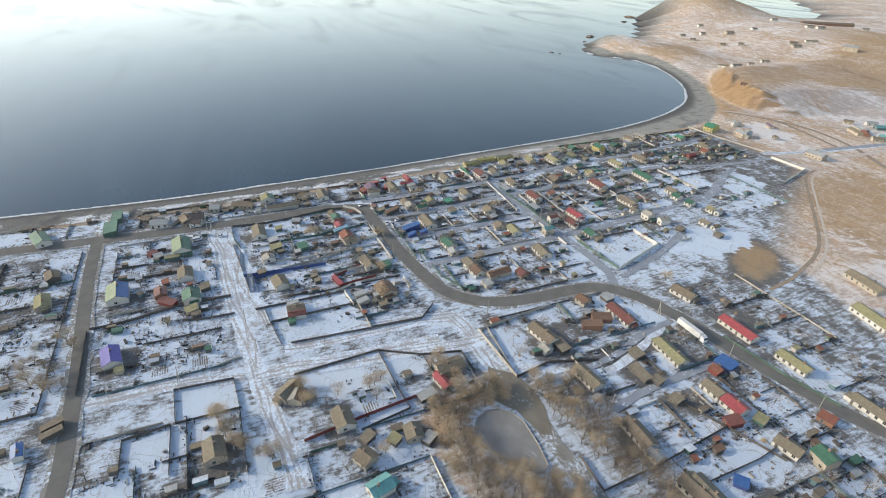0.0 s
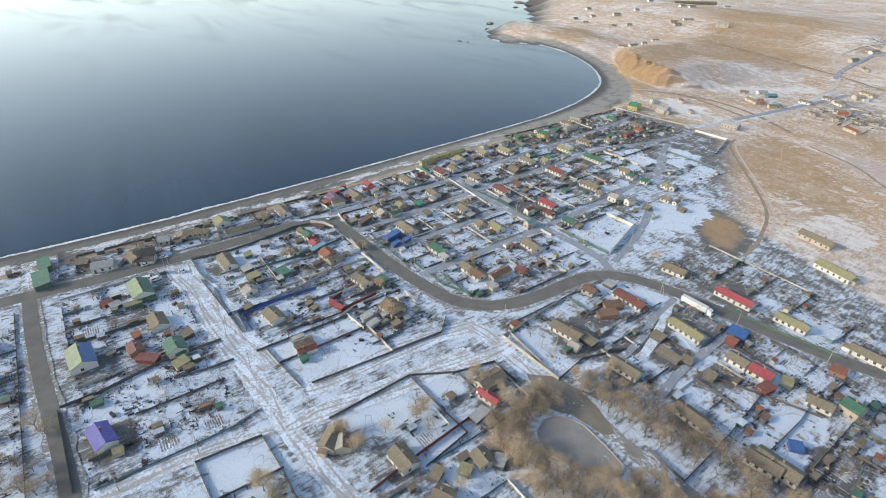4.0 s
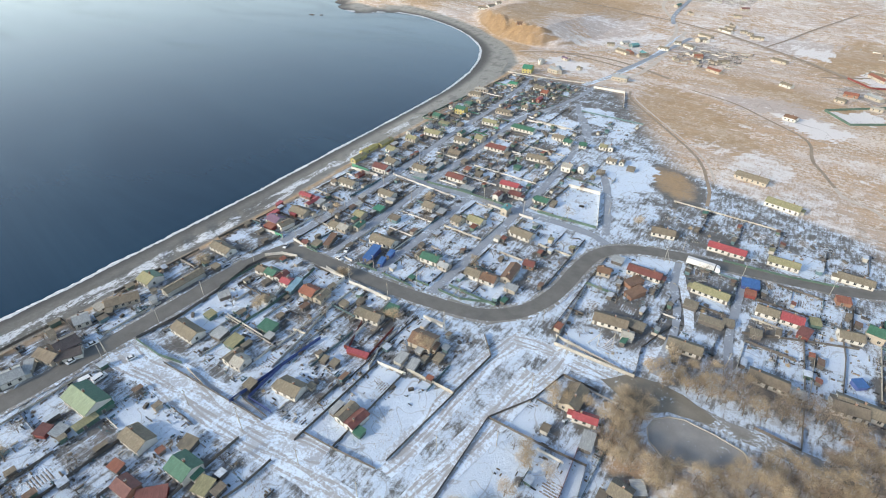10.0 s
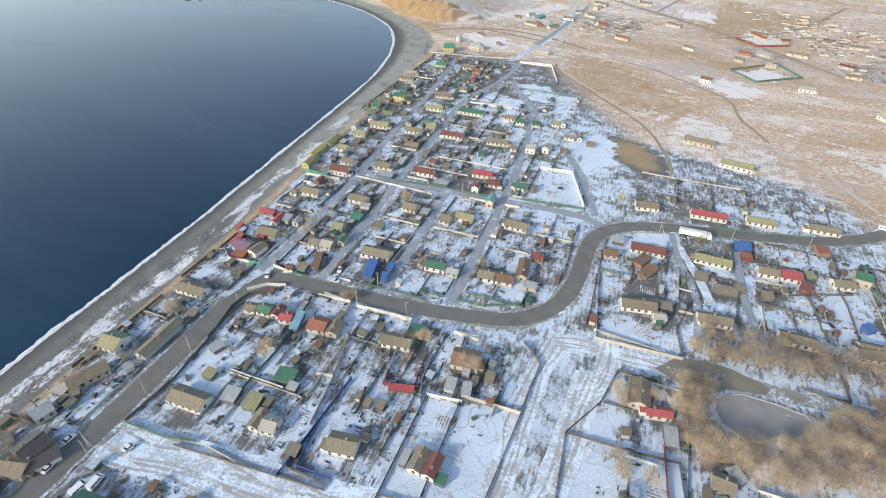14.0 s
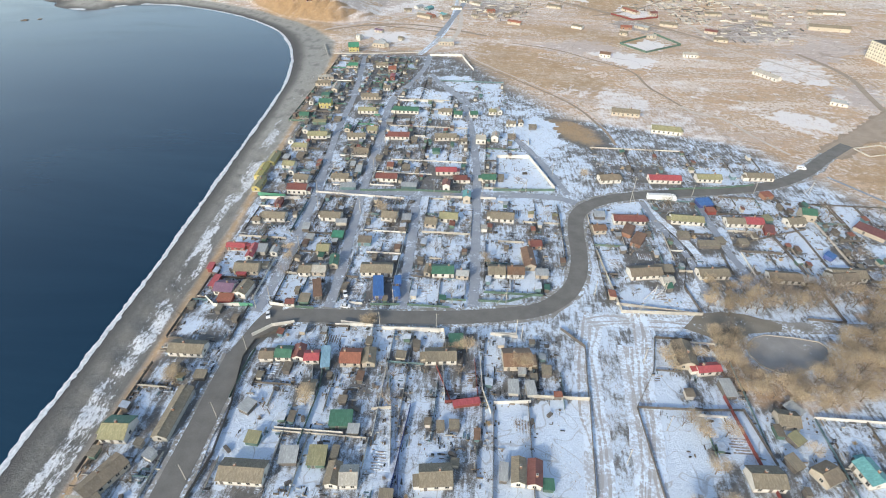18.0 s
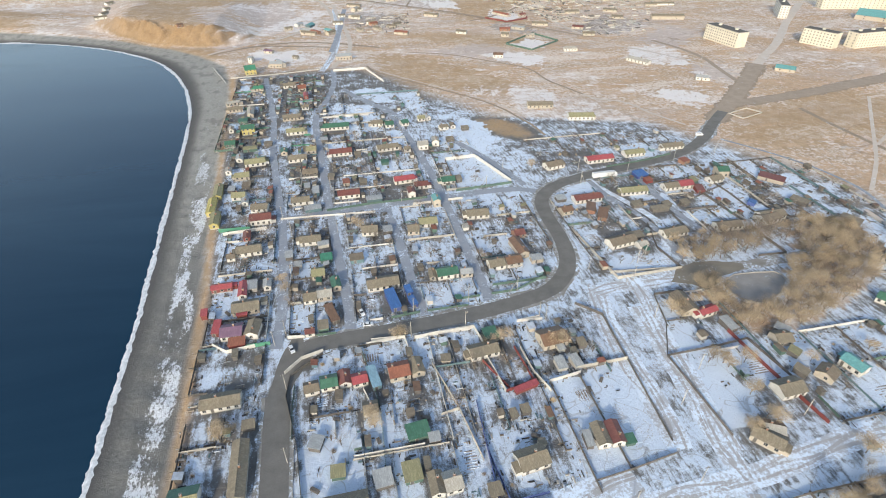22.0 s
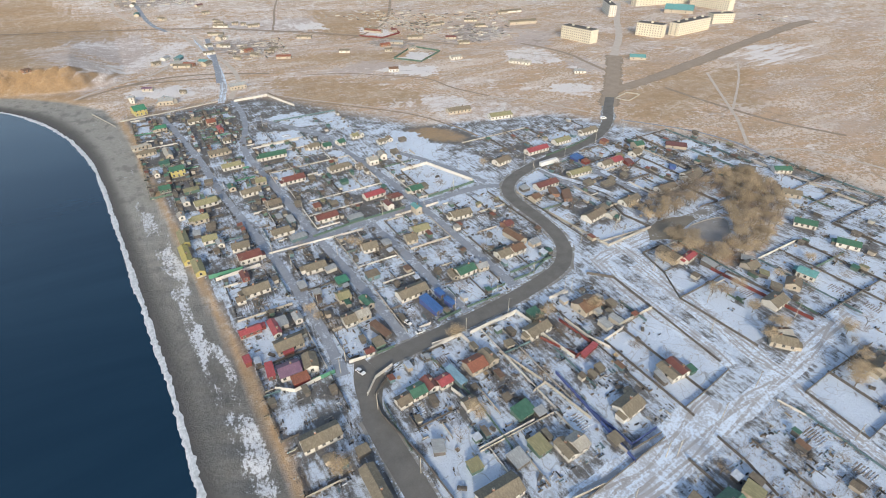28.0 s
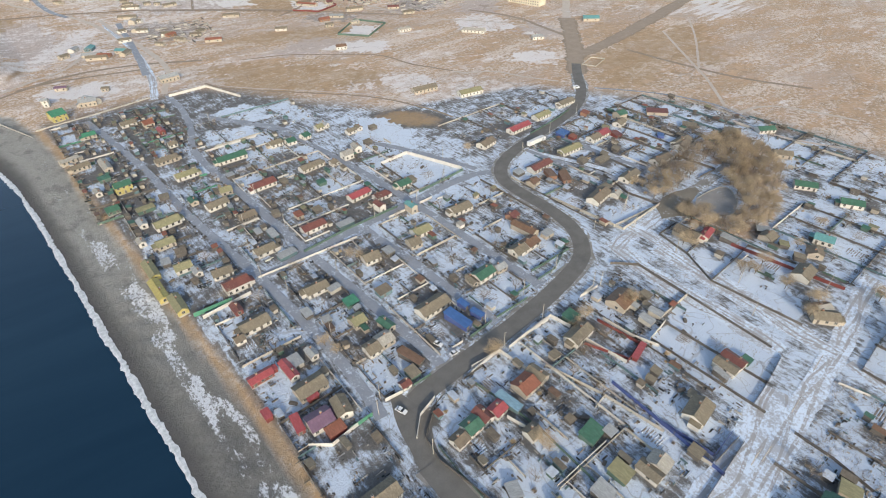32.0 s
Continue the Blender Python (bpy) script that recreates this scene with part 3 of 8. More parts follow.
def ground_z(x, y):
    """Height of the land at a place; level zero in the village."""
    if math.hypot((x - 60) / 1.1, y - 200) < 430 and y < 590:
        return 0.0
    px, py = np.array([float(x)]), np.array([float(y)])
    return max(float(land_height(px, py, shore_distance(px, py))[0]), -1.5)


def ramp(v, lo, hi):
    return np.clip((v - lo) / (hi - lo), 0, 1)


def axis(lo, hi, step, far_lo, far_hi):
    out = list(np.arange(lo, hi + 0.1, step))
    s, v = step, lo
    while v > far_lo:
        s *= 1.12
        v -= s
        out.insert(0, v)
    s, v = step, hi
    while v < far_hi:
        s *= 1.12
        v += s
        out.append(v)
    return np.array(out)


def build_ground():
    xs, ys = axis(-250, 340, 2.5, -4600, 4600), axis(-90, 720, 2.5, -2500, 4700)
    gx, gy = np.meshgrid(xs, ys)
    sd = shore_distance(gx, gy)
    gz = land_height(gx, gy, sd)
    nx, ny = len(xs), len(ys)
    verts = np.stack([gx.ravel(), gy.ravel(), gz.ravel()], 1)
    i = (np.arange(ny - 1)[:, None] * nx + np.arange(nx - 1)[None]).ravel()
    faces = np.stack([i, i + 1, i + 1 + nx, i + nx], 1)
    me = bpy.data.meshes.new("ground")
    me.from_pydata(verts.tolist(), [], faces.tolist())
    me.materials.append(M["ground"])
    zones = land_zones(gx, gy, sd)
    for name, values in zones.items():
        a = me.attributes.new(name, "FLOAT", "POINT")
        a.data.foreach_set("value", np.clip(values, 0, 1).ravel().astype(np.float32))
    me.polygons.foreach_set("use_smooth", [True] * len(faces))
    ob = new("ground", me)
    return tagged(ob, "patchy snow, bare soil and dry brown steppe grass", "ground", kind="structure")


def in_polygon(px, py, pts):
    inside = np.zeros(px.shape, bool)
    for (ax, ay), (bx, by) in zip(pts, pts[1:] + pts[:1]):
        if ay != by:
            inside ^= ((ay > py) != (by > py)) & (px < (bx - ax) * (py - ay) / (by - ay) + ax)
    return inside


LOTS = []       # (outline, how much snow lies there)


def open_lot(x, y):
    """Whether a place lies in one of the clean snow-covered lots."""
    return any(amount >= 0.9 and in_polygon(np.array([x]), np.array([y]), pts)[0] for pts, amount in LOTS)


def lot(pts, amount=0.97):
    LOTS.append((pts, amount))


GOLDS = [[(-270, 643), (-288, 768), (-266, 861), (-212, 789), (-166, 656), (-150, 577), (-193, 568)], [(-269, 825), (-258, 968), (-113, 929), (-106, 850), (-197, 793)], [(234, 316), (283, 316), (309, 297), (295, 273), (239, 277)], [(4, 568), (48, 547), (88, 496), (124, 451), (104, 423), (30, 458), (6, 498)], [(264, 354), (306, 336), (367, 358), (465, 349), (345, 250), (328, 275), (317, 295), (287, 315)]]       # stretches of dry orange grass
GOLDS += [[(-385, 1200), (-265, 1360), (-195, 1165), (-165, 1000), (-198, 900), (-250, 880), (-310, 960)], [(168, 905), (296, 858), (227, 768), (171, 695), (120, 713)],
          [(270, 318), (281, 347), (350, 368), (414, 380), (394, 352), (326, 331)], [(-506, 790), (-471, 857), (-418, 813), (-377, 736), (-436, 722)]]
PALES = [[(-175, 839), (-158, 890), (-83, 862), (-78, 754), (-100, 664), (-170, 788)], [(-202, 703), (-171, 747), (-117, 647), (-153, 600)], [(20, 900), (160, 860), (110, 770), (40, 800)],
         [(300, 560), (370, 620), (400, 590), (330, 520)], [(60, 560), (130, 590), (150, 540), (90, 530)], [(290, 450), (340, 470), (330, 420), (300, 410)]]      # frosty tilled fields
DARKS = [[(-128, 1138), (-65, 1255), (17, 1107), (13, 1027), (-34, 1044), (-80, 1013)], [(-23, 726), (-1, 782), (52, 742), (54, 706), (22, 669)], [(240, 620), (330, 700), (360, 640), (290, 590)],
         [(150, 656), (178, 677), (209, 628), (188, 614)]]      # trampled ground of the hamlets
PLOTS = []      # garden plots: x from, to, y from, to, cover
GROVE = [(109, 157), (116, 165), (121, 157), (119, 150), (121, 140), (132, 136), (143, 139), (153, 147), (160, 158), (172, 162), (182, 184), (198, 190), (222, 186), (216, 163), (192, 140), (141, 122), (119, 122), (107, 129)]


def window(px, py, x0, x1, y0, y1):
    """The part of the land's grid that lies in a rectangle."""
    xs, ys = px[0], py[:, 0]
    return np.s_[np.searchsorted(ys, y0):np.searchsorted(ys, y1), np.searchsorted(xs, x0):np.searchsorted(xs, x1)]


def land_zones(px, py, sd):
    sd = beach_share(px, py, sd)
    # village: inside the bounds of the streets
    east = np.interp(py, [-150, 110, 150, 215, 285, 335, 370, 430, 470, 520], [255, 255, 255, 253, 215, 185, 75, 35, 15, -20])
    v = ramp(east - px, -14, 10) * ramp(520 - py, -10, 15) * ramp(sd, 24, 27)
    steppe = 1 - v
    far = ramp(np.hypot(px + 20, py), 600, 1000)
    snow = 0.63 * v + (0.45 + 0.03 * far - 0.09 * ramp(px, 60, 260) * (1 - 0.5 * far)) * (1 - v)
    snow = snow - 0.13 * v * ramp(py, 380, 420)
    # yards trodden bare round the houses
    worn = np.zeros(px.shape)
    for hx, hy, r in HOUSES:
        if abs(hx) > 420 or hy > 620:
            continue
        near = window(px, py, hx - r * 2.2, hx + r * 2.2, hy - r * 2.2, hy + r * 2.2)
        worn[near] = np.maximum(worn[near], np.exp(-(((px[near] - hx) ** 2 + (py[near] - hy) ** 2) / (0.75 * r + 1.5) ** 2)))
    # every garden plot keeps its own cover, trodden along its fences
    for ax, bx, ay, by, amount in PLOTS:
        box = window(px, py, ax, bx, ay, by)
        edge = np.minimum(np.minimum(px[box] - ax, bx - px[box]), np.minimum(py[box] - ay, by - py[box]))
        snow[box] = np.where(v[box] > 0.5, amount - 0.09 * (1 - ramp(edge, 0.3, 2.8)), snow[box])
    snow = snow - 0.2 * worn * v
    # ragged outlines for the snow-covered lots
    rx = px + 1.8 * np.sin(py * 0.45 + 0.21 * px) + 1.2 * np.sin(py * 1.1 - 0.6 * px)
    ry = py + 1.8 * np.sin(px * 0.41 - 0.17 * py) + 1.2 * np.sin(px * 0.9 + 0.7 * py)
    held = np.zeros(px.shape, bool)
    for pts, amount in LOTS:
        reach = 30 if abs(pts[0][0]) > 300 or pts[0][1] > 850 else 4 if pts[0][1] < 450 else 7
        box = window(px, py, min(p[0] for p in pts) - reach, max(p[0] for p in pts) + reach, min(p[1] for p in pts) - reach, max(p[1] for p in pts) + reach)
        k = reach / 4
        sub = in_polygon(px[box] + k * (rx[box] - px[box]), py[box] + k * (ry[box] - py[box]), pts)
        snow[box] = np.where(sub, amount, snow[box])
        held[box] |= (sub > 0.5) & (amount > 0.7)
    steppe = np.where(in_polygon(rx, ry, GROVE), 0.8, steppe)
    gold = np.maximum.reduce([bell(px, py, 78, 347, 16, 30, 35) * 1.9 - 0.4, 1.7 * bell(px, py, -215, 615, 75, 30, -15) - 0.3,
                              1.4 * bell(px, py, -190, 930, 150, 90, 20) - 0.3, 1.4 * bell(px, py, -300, 1200, 200, 120, 20) - 0.3,
                              1.5 * bell(px, py, -800, 1230, 230, 160, 60) - 0.3, 1.1 * bell(px, py, 300, 320, 70, 26, -30),
                              0.9 * bell(px, py, 130, 600, 120, 40, -20), 0.9 * bell(px, py, 40, 470, 50, 16, -50),
                              1.0 * ramp(sd, 21, 22.5) * (1 - ramp(sd, 24.5, 27)) * (py < 510)])
    for pts in GOLDS:
        gold = np.maximum(gold, 0.85 * in_polygon(px + 4 * (rx - px), py + 4 * (ry - py), pts))
    gold = np.clip(gold, 0, 1)
    pale, dark = np.zeros(px.shape), np.zeros(px.shape)
    for field, shapes in ((pale, PALES), (dark, DARKS)):
        for pts in shapes:
            np.maximum(field, in_polygon(px + 3 * (rx - px), py + 3 * (ry - py), pts), out=field)
    snow = np.where(held, snow, snow * (1 - 0.62 * gold))
    beach = 1 - ramp(sd, 21, 23.5)
    crust = ramp(sd, 8, 12) * (1 - ramp(sd, 20, 23)) * np.clip(1.5 - py / 500, 0.6, 1)
    wet = 1 - ramp(sd, 2, 7)
    dry = ramp(py, 170, 330) * ramp(sd, 4, 9)
    return {"pale": pale, "dark": dark, "dry": dry, "steppe": steppe, "snow": snow, "gold": gold, "beach": beach, "crust": crust, "wet": wet}


ROADS = []


def ribbon(name, pts, width, z, mat, label, category, kind="structure", wobble=0.0, shift=0.0, drift=0.0):
    """A strip along a line, its joints mitred and the line rounded off."""
    for (ax, ay), (bx, by) in zip(pts, pts[1:]):
        k = max(1, int(math.hypot(bx - ax, by - ay) / 4))
        ROADS.extend((ax + (bx - ax) * i / k, ay + (by - ay) * i / k, width / 2) for i in range(k + 1))
    line = [Vector((x, y)) for x, y in pts]
    for _ in range(2):
        out = [line[0]]
        for a, b in zip(line, line[1:]):
            out += [a * 0.75 + b * 0.25, a * 0.25 + b * 0.75]
        line = out + [line[-1]]
    def lift(p):
        far = math.hypot(p.x - 60, p.y - 200)
        return ground_z(p.x, p.y) + max(0.0, far - 420) * 0.0012

    fine = []
    for a, b in zip(line, line[1:]):
        k = max(1, int((b - a).length / (3.0 if math.hypot(a.x - 60, a.y - 200) < 430 else 14.0)))
        fine += [a.lerp(b, i / k) for i in range(k)]
    line = fine + [line[-1]]
    s, n = Shape(), len(line)
    sides = []
    for i, p in enumerate(line):
        d = (line[min(i + 1, n - 1)] - line[max(i - 1, 0)]).normalized()
        c = p + Vector((-d.y, d.x)) * (shift + drift * noise.noise((p.x * 0.05, p.y * 0.05, 8.0 + shift)))
        w, v = (width / 2 * (1 + wobble * (0.6 * noise.noise((p.x * 0.07, p.y * 0.07, 3.0 + q)) + 0.7 * noise.noise((p.x * 0.3, p.y * 0.3, q)))) for q in (0.0, 5.0))
        sides.append((c + Vector((-d.y, d.x)) * w, c - Vector((-d.y, d.x)) * v))
    for (a, b), (c, d) in zip(sides, sides[1:]):
        s.face([(p.x, p.y, z + lift(p)) for p in (b, d, c, a)], mat)
    return solid(name, s, Matrix(), label, category, kind=kind)


def patch(name, pts, z, mat, label, category):
    """A flat piece of ground with slightly ragged edges."""
    line, out = [Vector(p) for p in pts], []
    for a, b in zip(line, line[1:] + line[:1]):
        k = max(1, int((b - a).length / 4))
        for i in range(k):
            p = a.lerp(b, i / k)
            out.append((p.x + 0.7 * noise.noise((p.x * 0.3, p.y * 0.3, 1.0)), p.y + 0.7 * noise.noise((p.x * 0.3, p.y * 0.3, 7.0)), z))
    s = Shape()
    s.face(out, mat)
    return solid(name, s, Matrix(), label, category, kind="structure")


water_shape = Shape()
water_shape.face([(-4800, -2500, -2.0), (300, -2500, -2.0), (300, 4700, -2.0), (-4800, 4700, -2.0)], "water")
solid("sea_water", water_shape, Matrix(), "calm dark blue sea water of the bay", "water", kind="structure")


def build_surf():
    """The white swash along the waterline: a lumpy strip with an uneven edge."""
    line = [Vector(p) for p in SHORE[2:38]]
    for _ in range(3):
        out = [line[0]]
        for a, b in zip(line, line[1:]):
            out += [a * 0.75 + b * 0.25, a * 0.25 + b * 0.75]
        line = out + [line[-1]]
    dense = []
    for a, b in zip(line, line[1:]):
        k = max(1, int((b - a).length / 1.2))
        dense += [a.lerp(b, i / k) for i in range(k)]
    s, n, rows = Shape(), len(dense), []
    for i, p in enumerate(dense):
        d = (dense[min(i + 1, n - 1)] - dense[max(i - 1, 0)]).normalized()
        inland = Vector((d.y, -d.x))
        w1 = 0.8 + 0.7 * noise.noise((p.x * 0.05, p.y * 0.05, 0.0)) + 0.7 * noise.noise((p.x * 0.35, p.y * 0.35, 2.0))
        w2 = 1.1 + 0.8 * noise.noise((p.x * 0.04, p.y * 0.04, 9.0)) + 0.9 * noise.noise((p.x * 0.3, p.y * 0.3, 5.0))
        w1 += 0.7 * noise.noise((p.x * 1.1, p.y * 1.1, 4.0)) + 8.0 * float(ramp(-p.x, 360, 410) * (1 - ramp(-p.x, 530, 560)))
        w2 += 0.6 * noise.noise((p.x * 0.9, p.y * 0.9, 6.0)) + 0.5
        w1, w2 = max(w1, 0.05), max(w2, 0.1)
        a, c, b = p - inland * w2, p - inland * 0.3, p + inland * w1
        rows.append(((a.x, a.y, -1.99), (c.x, c.y, -1.80 + 0.12 * noise.noise((p.x * 0.4, p.y * 0.4, 1.0))), (b.x, b.y, -1.88 + 0.085 * w1)))
    for r, q in zip(rows, rows[1:]):
        for i in range(2):
            s.face([r[i], r[i + 1], q[i + 1], q[i]], "foam")
    solid("surf", s, Matrix(), "white icy swash line along the shingle beach", "surf", kind="stuff")


build_surf()

# ---- builders ----
ROOF_WORDS = {"slate": "weathered tan slate", "darkslate": "dark mossy slate", "olive": "olive lichen-stained slate", "red": "bright red metal", "maroon": "maroon metal",
              "rust": "rusty red metal", "green": "dark green metal", "lime": "bright green metal", "teal": "turquoise metal", "blue": "blue metal", "paleblue": "pale blue metal", "violet": "violet-brown metal",
              "grey": "grey galvanised metal", "cream": "pale cream slate", "brown": "brown metal", "yellow": "yellowish slate", "palegreen": "pale green metal", "ultra": "deep violet-blue metal", "snowy": "snow-dusted grey sheet", "umber": "dark umber metal"}
WALL_WORDS = {"white": "whitewashed walls", "tan": "sandy plaster walls", "brick": "brown brick walls", "wood": "grey board walls", "greenboard": "green board walls",
              "tealboard": "teal board walls", "blueboard": "blue board walls", "redboard": "red board walls", "paleboard": "pale board walls", "concrete": "pale concrete walls", "yellow": "yellow walls"}
M["palegreen"] = ribbed("pale_green_sheet_metal", (0.27, 0.33, 0.20), (0.23, 0.28, 0.18), 0.25, 0.55)
M["ultra"] = ribbed("violet_blue_sheet_metal", (0.10, 0.09, 0.42), (0.13, 0.12, 0.38), 0.25, 0.5)


def pane_grid(xs, zs, glazed, deep, surround="paleboard"):
    """A window in one piece: a frame of bars with the panes set back between them."""
    s = Shape()
    for i in range(len(xs) - 1):
        for j in range(len(zs) - 1):
            x0, x1, z0, z1 = xs[i], xs[i + 1], zs[j], zs[j + 1]
            if (i, j) in glazed:
                s.face([(x0, 0, z0), (x1, 0, z0), (x1, 0, z1), (x0, 0, z1)], "glass")
                for q in (((x0, z0), (x1, z0)), ((x1, z0), (x1, z1)), ((x1, z1), (x0, z1)), ((x0, z1), (x0, z0))):
                    s.face([(q[0][0], -deep, q[0][1]), (q[1][0], -deep, q[1][1]), (q[1][0], 0, q[1][1]), (q[0][0], 0, q[0][1])], surround)
            else:
                s.face([(x0, -deep, z0), (x1, -deep, z0), (x1, -deep, z1), (x0, -deep, z1)], surround)
    x0, x1, z0, z1 = xs[0], xs[-1], zs[0], zs[-1]
    for q in (((x0, z0), (x0, z1)), ((x0, z1), (x1, z1)), ((x1, z1), (x1, z0)), ((x1, z0), (x0, z0))):
        s.face([(q[0][0], -deep, q[0][1]), (q[1][0], -deep, q[1][1]), (q[1][0], 0.04, q[1][1]), (q[0][0], 0.04, q[0][1])], surround)
    return s


def window_mesh():
    return pane_grid([-0.66, -0.53, -0.04, 0.04, 0.53, 0.66], [-0.78, -0.64, 0.64, 0.76], {(1, 1), (3, 1)}, 0.07).mesh("window")


def door_mesh():
    s = Shape()
    s.box(-0.5, 0.5, -0.06, 0.03, 0.0, 2.05, "wood").box(-0.58, 0.58, -0.08, 0.02, 2.05, 2.13, "paleboard")
    s.box(-0.58, -0.5, -0.08, 0.02, 0.0, 2.05, "paleboard").box(0.5, 0.58, -0.08, 0.02, 0.0, 2.05, "paleboard")
    return s.mesh("door")


def chimney_mesh():
    s = Shape()
    s.box(-0.3, 0.3, -0.3, 0.3, -0.9, 0.85, "brick").box(-0.37, 0.37, -0.37, 0.37, 0.85, 1.0, "concrete").box(-0.18, 0.18, -0.18, 0.18, 1.0, 1.08, "tyre")
    return s.mesh("chimney")


WINDOW, DOOR, CHIMNEY = window_mesh(), door_mesh(), chimney_mesh()


def gable_shell(w, d, h, rise, wall, along):
    """Walls with gables; ridge along x ('x') or y ('y'). Foundation strip at the foot."""
    s, a, b = Shape(), w / 2, d / 2
    s.box(-a - 0.06, a + 0.06, -b - 0.06, b + 0.06, -0.4, 0.35, "concrete")
    c = [(-a, -b), (a, -b), (a, b), (-a, b)]
    for (x0, y0), (x1, y1) in zip(c, c[1:] + c[:1]):
        end = (x0 == x1) if along == "x" else (y0 == y1)
        if end and rise:
            s.face([(x0, y0, 0.35), (x1, y1, 0.35), (x1, y1, h), ((x0 + x1) / 2, (y0 + y1) / 2, h + rise), (x0, y0, h)], wall)
        else:
            s.face([(x0, y0, 0.35), (x1, y1, 0.35), (x1, y1, h), (x0, y0, h)], wall)
    return s


def slope_mesh(length, half, rise, over, mat):
    """One roof slope: a sheet with thickness, a bent eave edge and lapped courses; its lower edge towards -y."""
    s, t = Shape(), 0.10
    run = half + over
    drop = rise * run / half
    L = length / 2 + over * 0.8
    courses = 3
    for i in range(courses):
        y0, y1 = -run + run * i / courses, -run + run * (i + 1) / courses + 0.12
        z0, z1 = rise - drop + drop * i / courses, rise - drop + drop * (i + 1) / courses + 0.12 * drop / run
        lift = 0.045 * (courses - i - 1) + 0.02
        lo, hi = 0.045 + lift, lift
        s.face([(-L, y0, z0 + t + lo), (L, y0, z0 + t + lo), (L, y1, z1 + t + hi), (-L, y1, z1 + t + hi)], mat)
        s.face([(-L, y0, z0 + lift), (-L, y0, z0 + t + lo), (-L, y1, z1 + t + hi), (-L, y1, z1 + lift)], mat)
        s.face([(L, y0, z0 + t + lo), (L, y0, z0 + lift), (L, y1, z1 + lift), (L, y1, z1 + t + hi)], mat)
        s.face([(-L, y0, z0 + lift), (L, y0, z0 + lift), (L, y0, z0 + t + lo), (-L, y0, z0 + t + lo)], mat)
    s.face([(-L, -run, rise - drop), (-L, 0, rise), (L, 0, rise), (L, -run, rise - drop)], "wood")
    return s


def ridge_mesh(length, over, mat):
    s = Shape()
    L = length / 2 + over * 0.8
    s.face([(-L, -0.22, 0.12), (L, -0.22, 0.12), (L, 0, 0.24), (-L, 0, 0.24)], mat)
    s.face([(L, 0.22, 0.12), (-L, 0.22, 0.12), (-L, 0, 0.24), (L, 0, 0.24)], mat)
    s.face([(-L, -0.22, 0.12), (-L, 0, 0.24), (-L, 0.22, 0.12)], mat)
    s.face([(L, 0.22, 0.12), (L, 0, 0.24), (L, -0.22, 0.12)], mat)
    return s


Z0 = 0.0
HOUSES = []


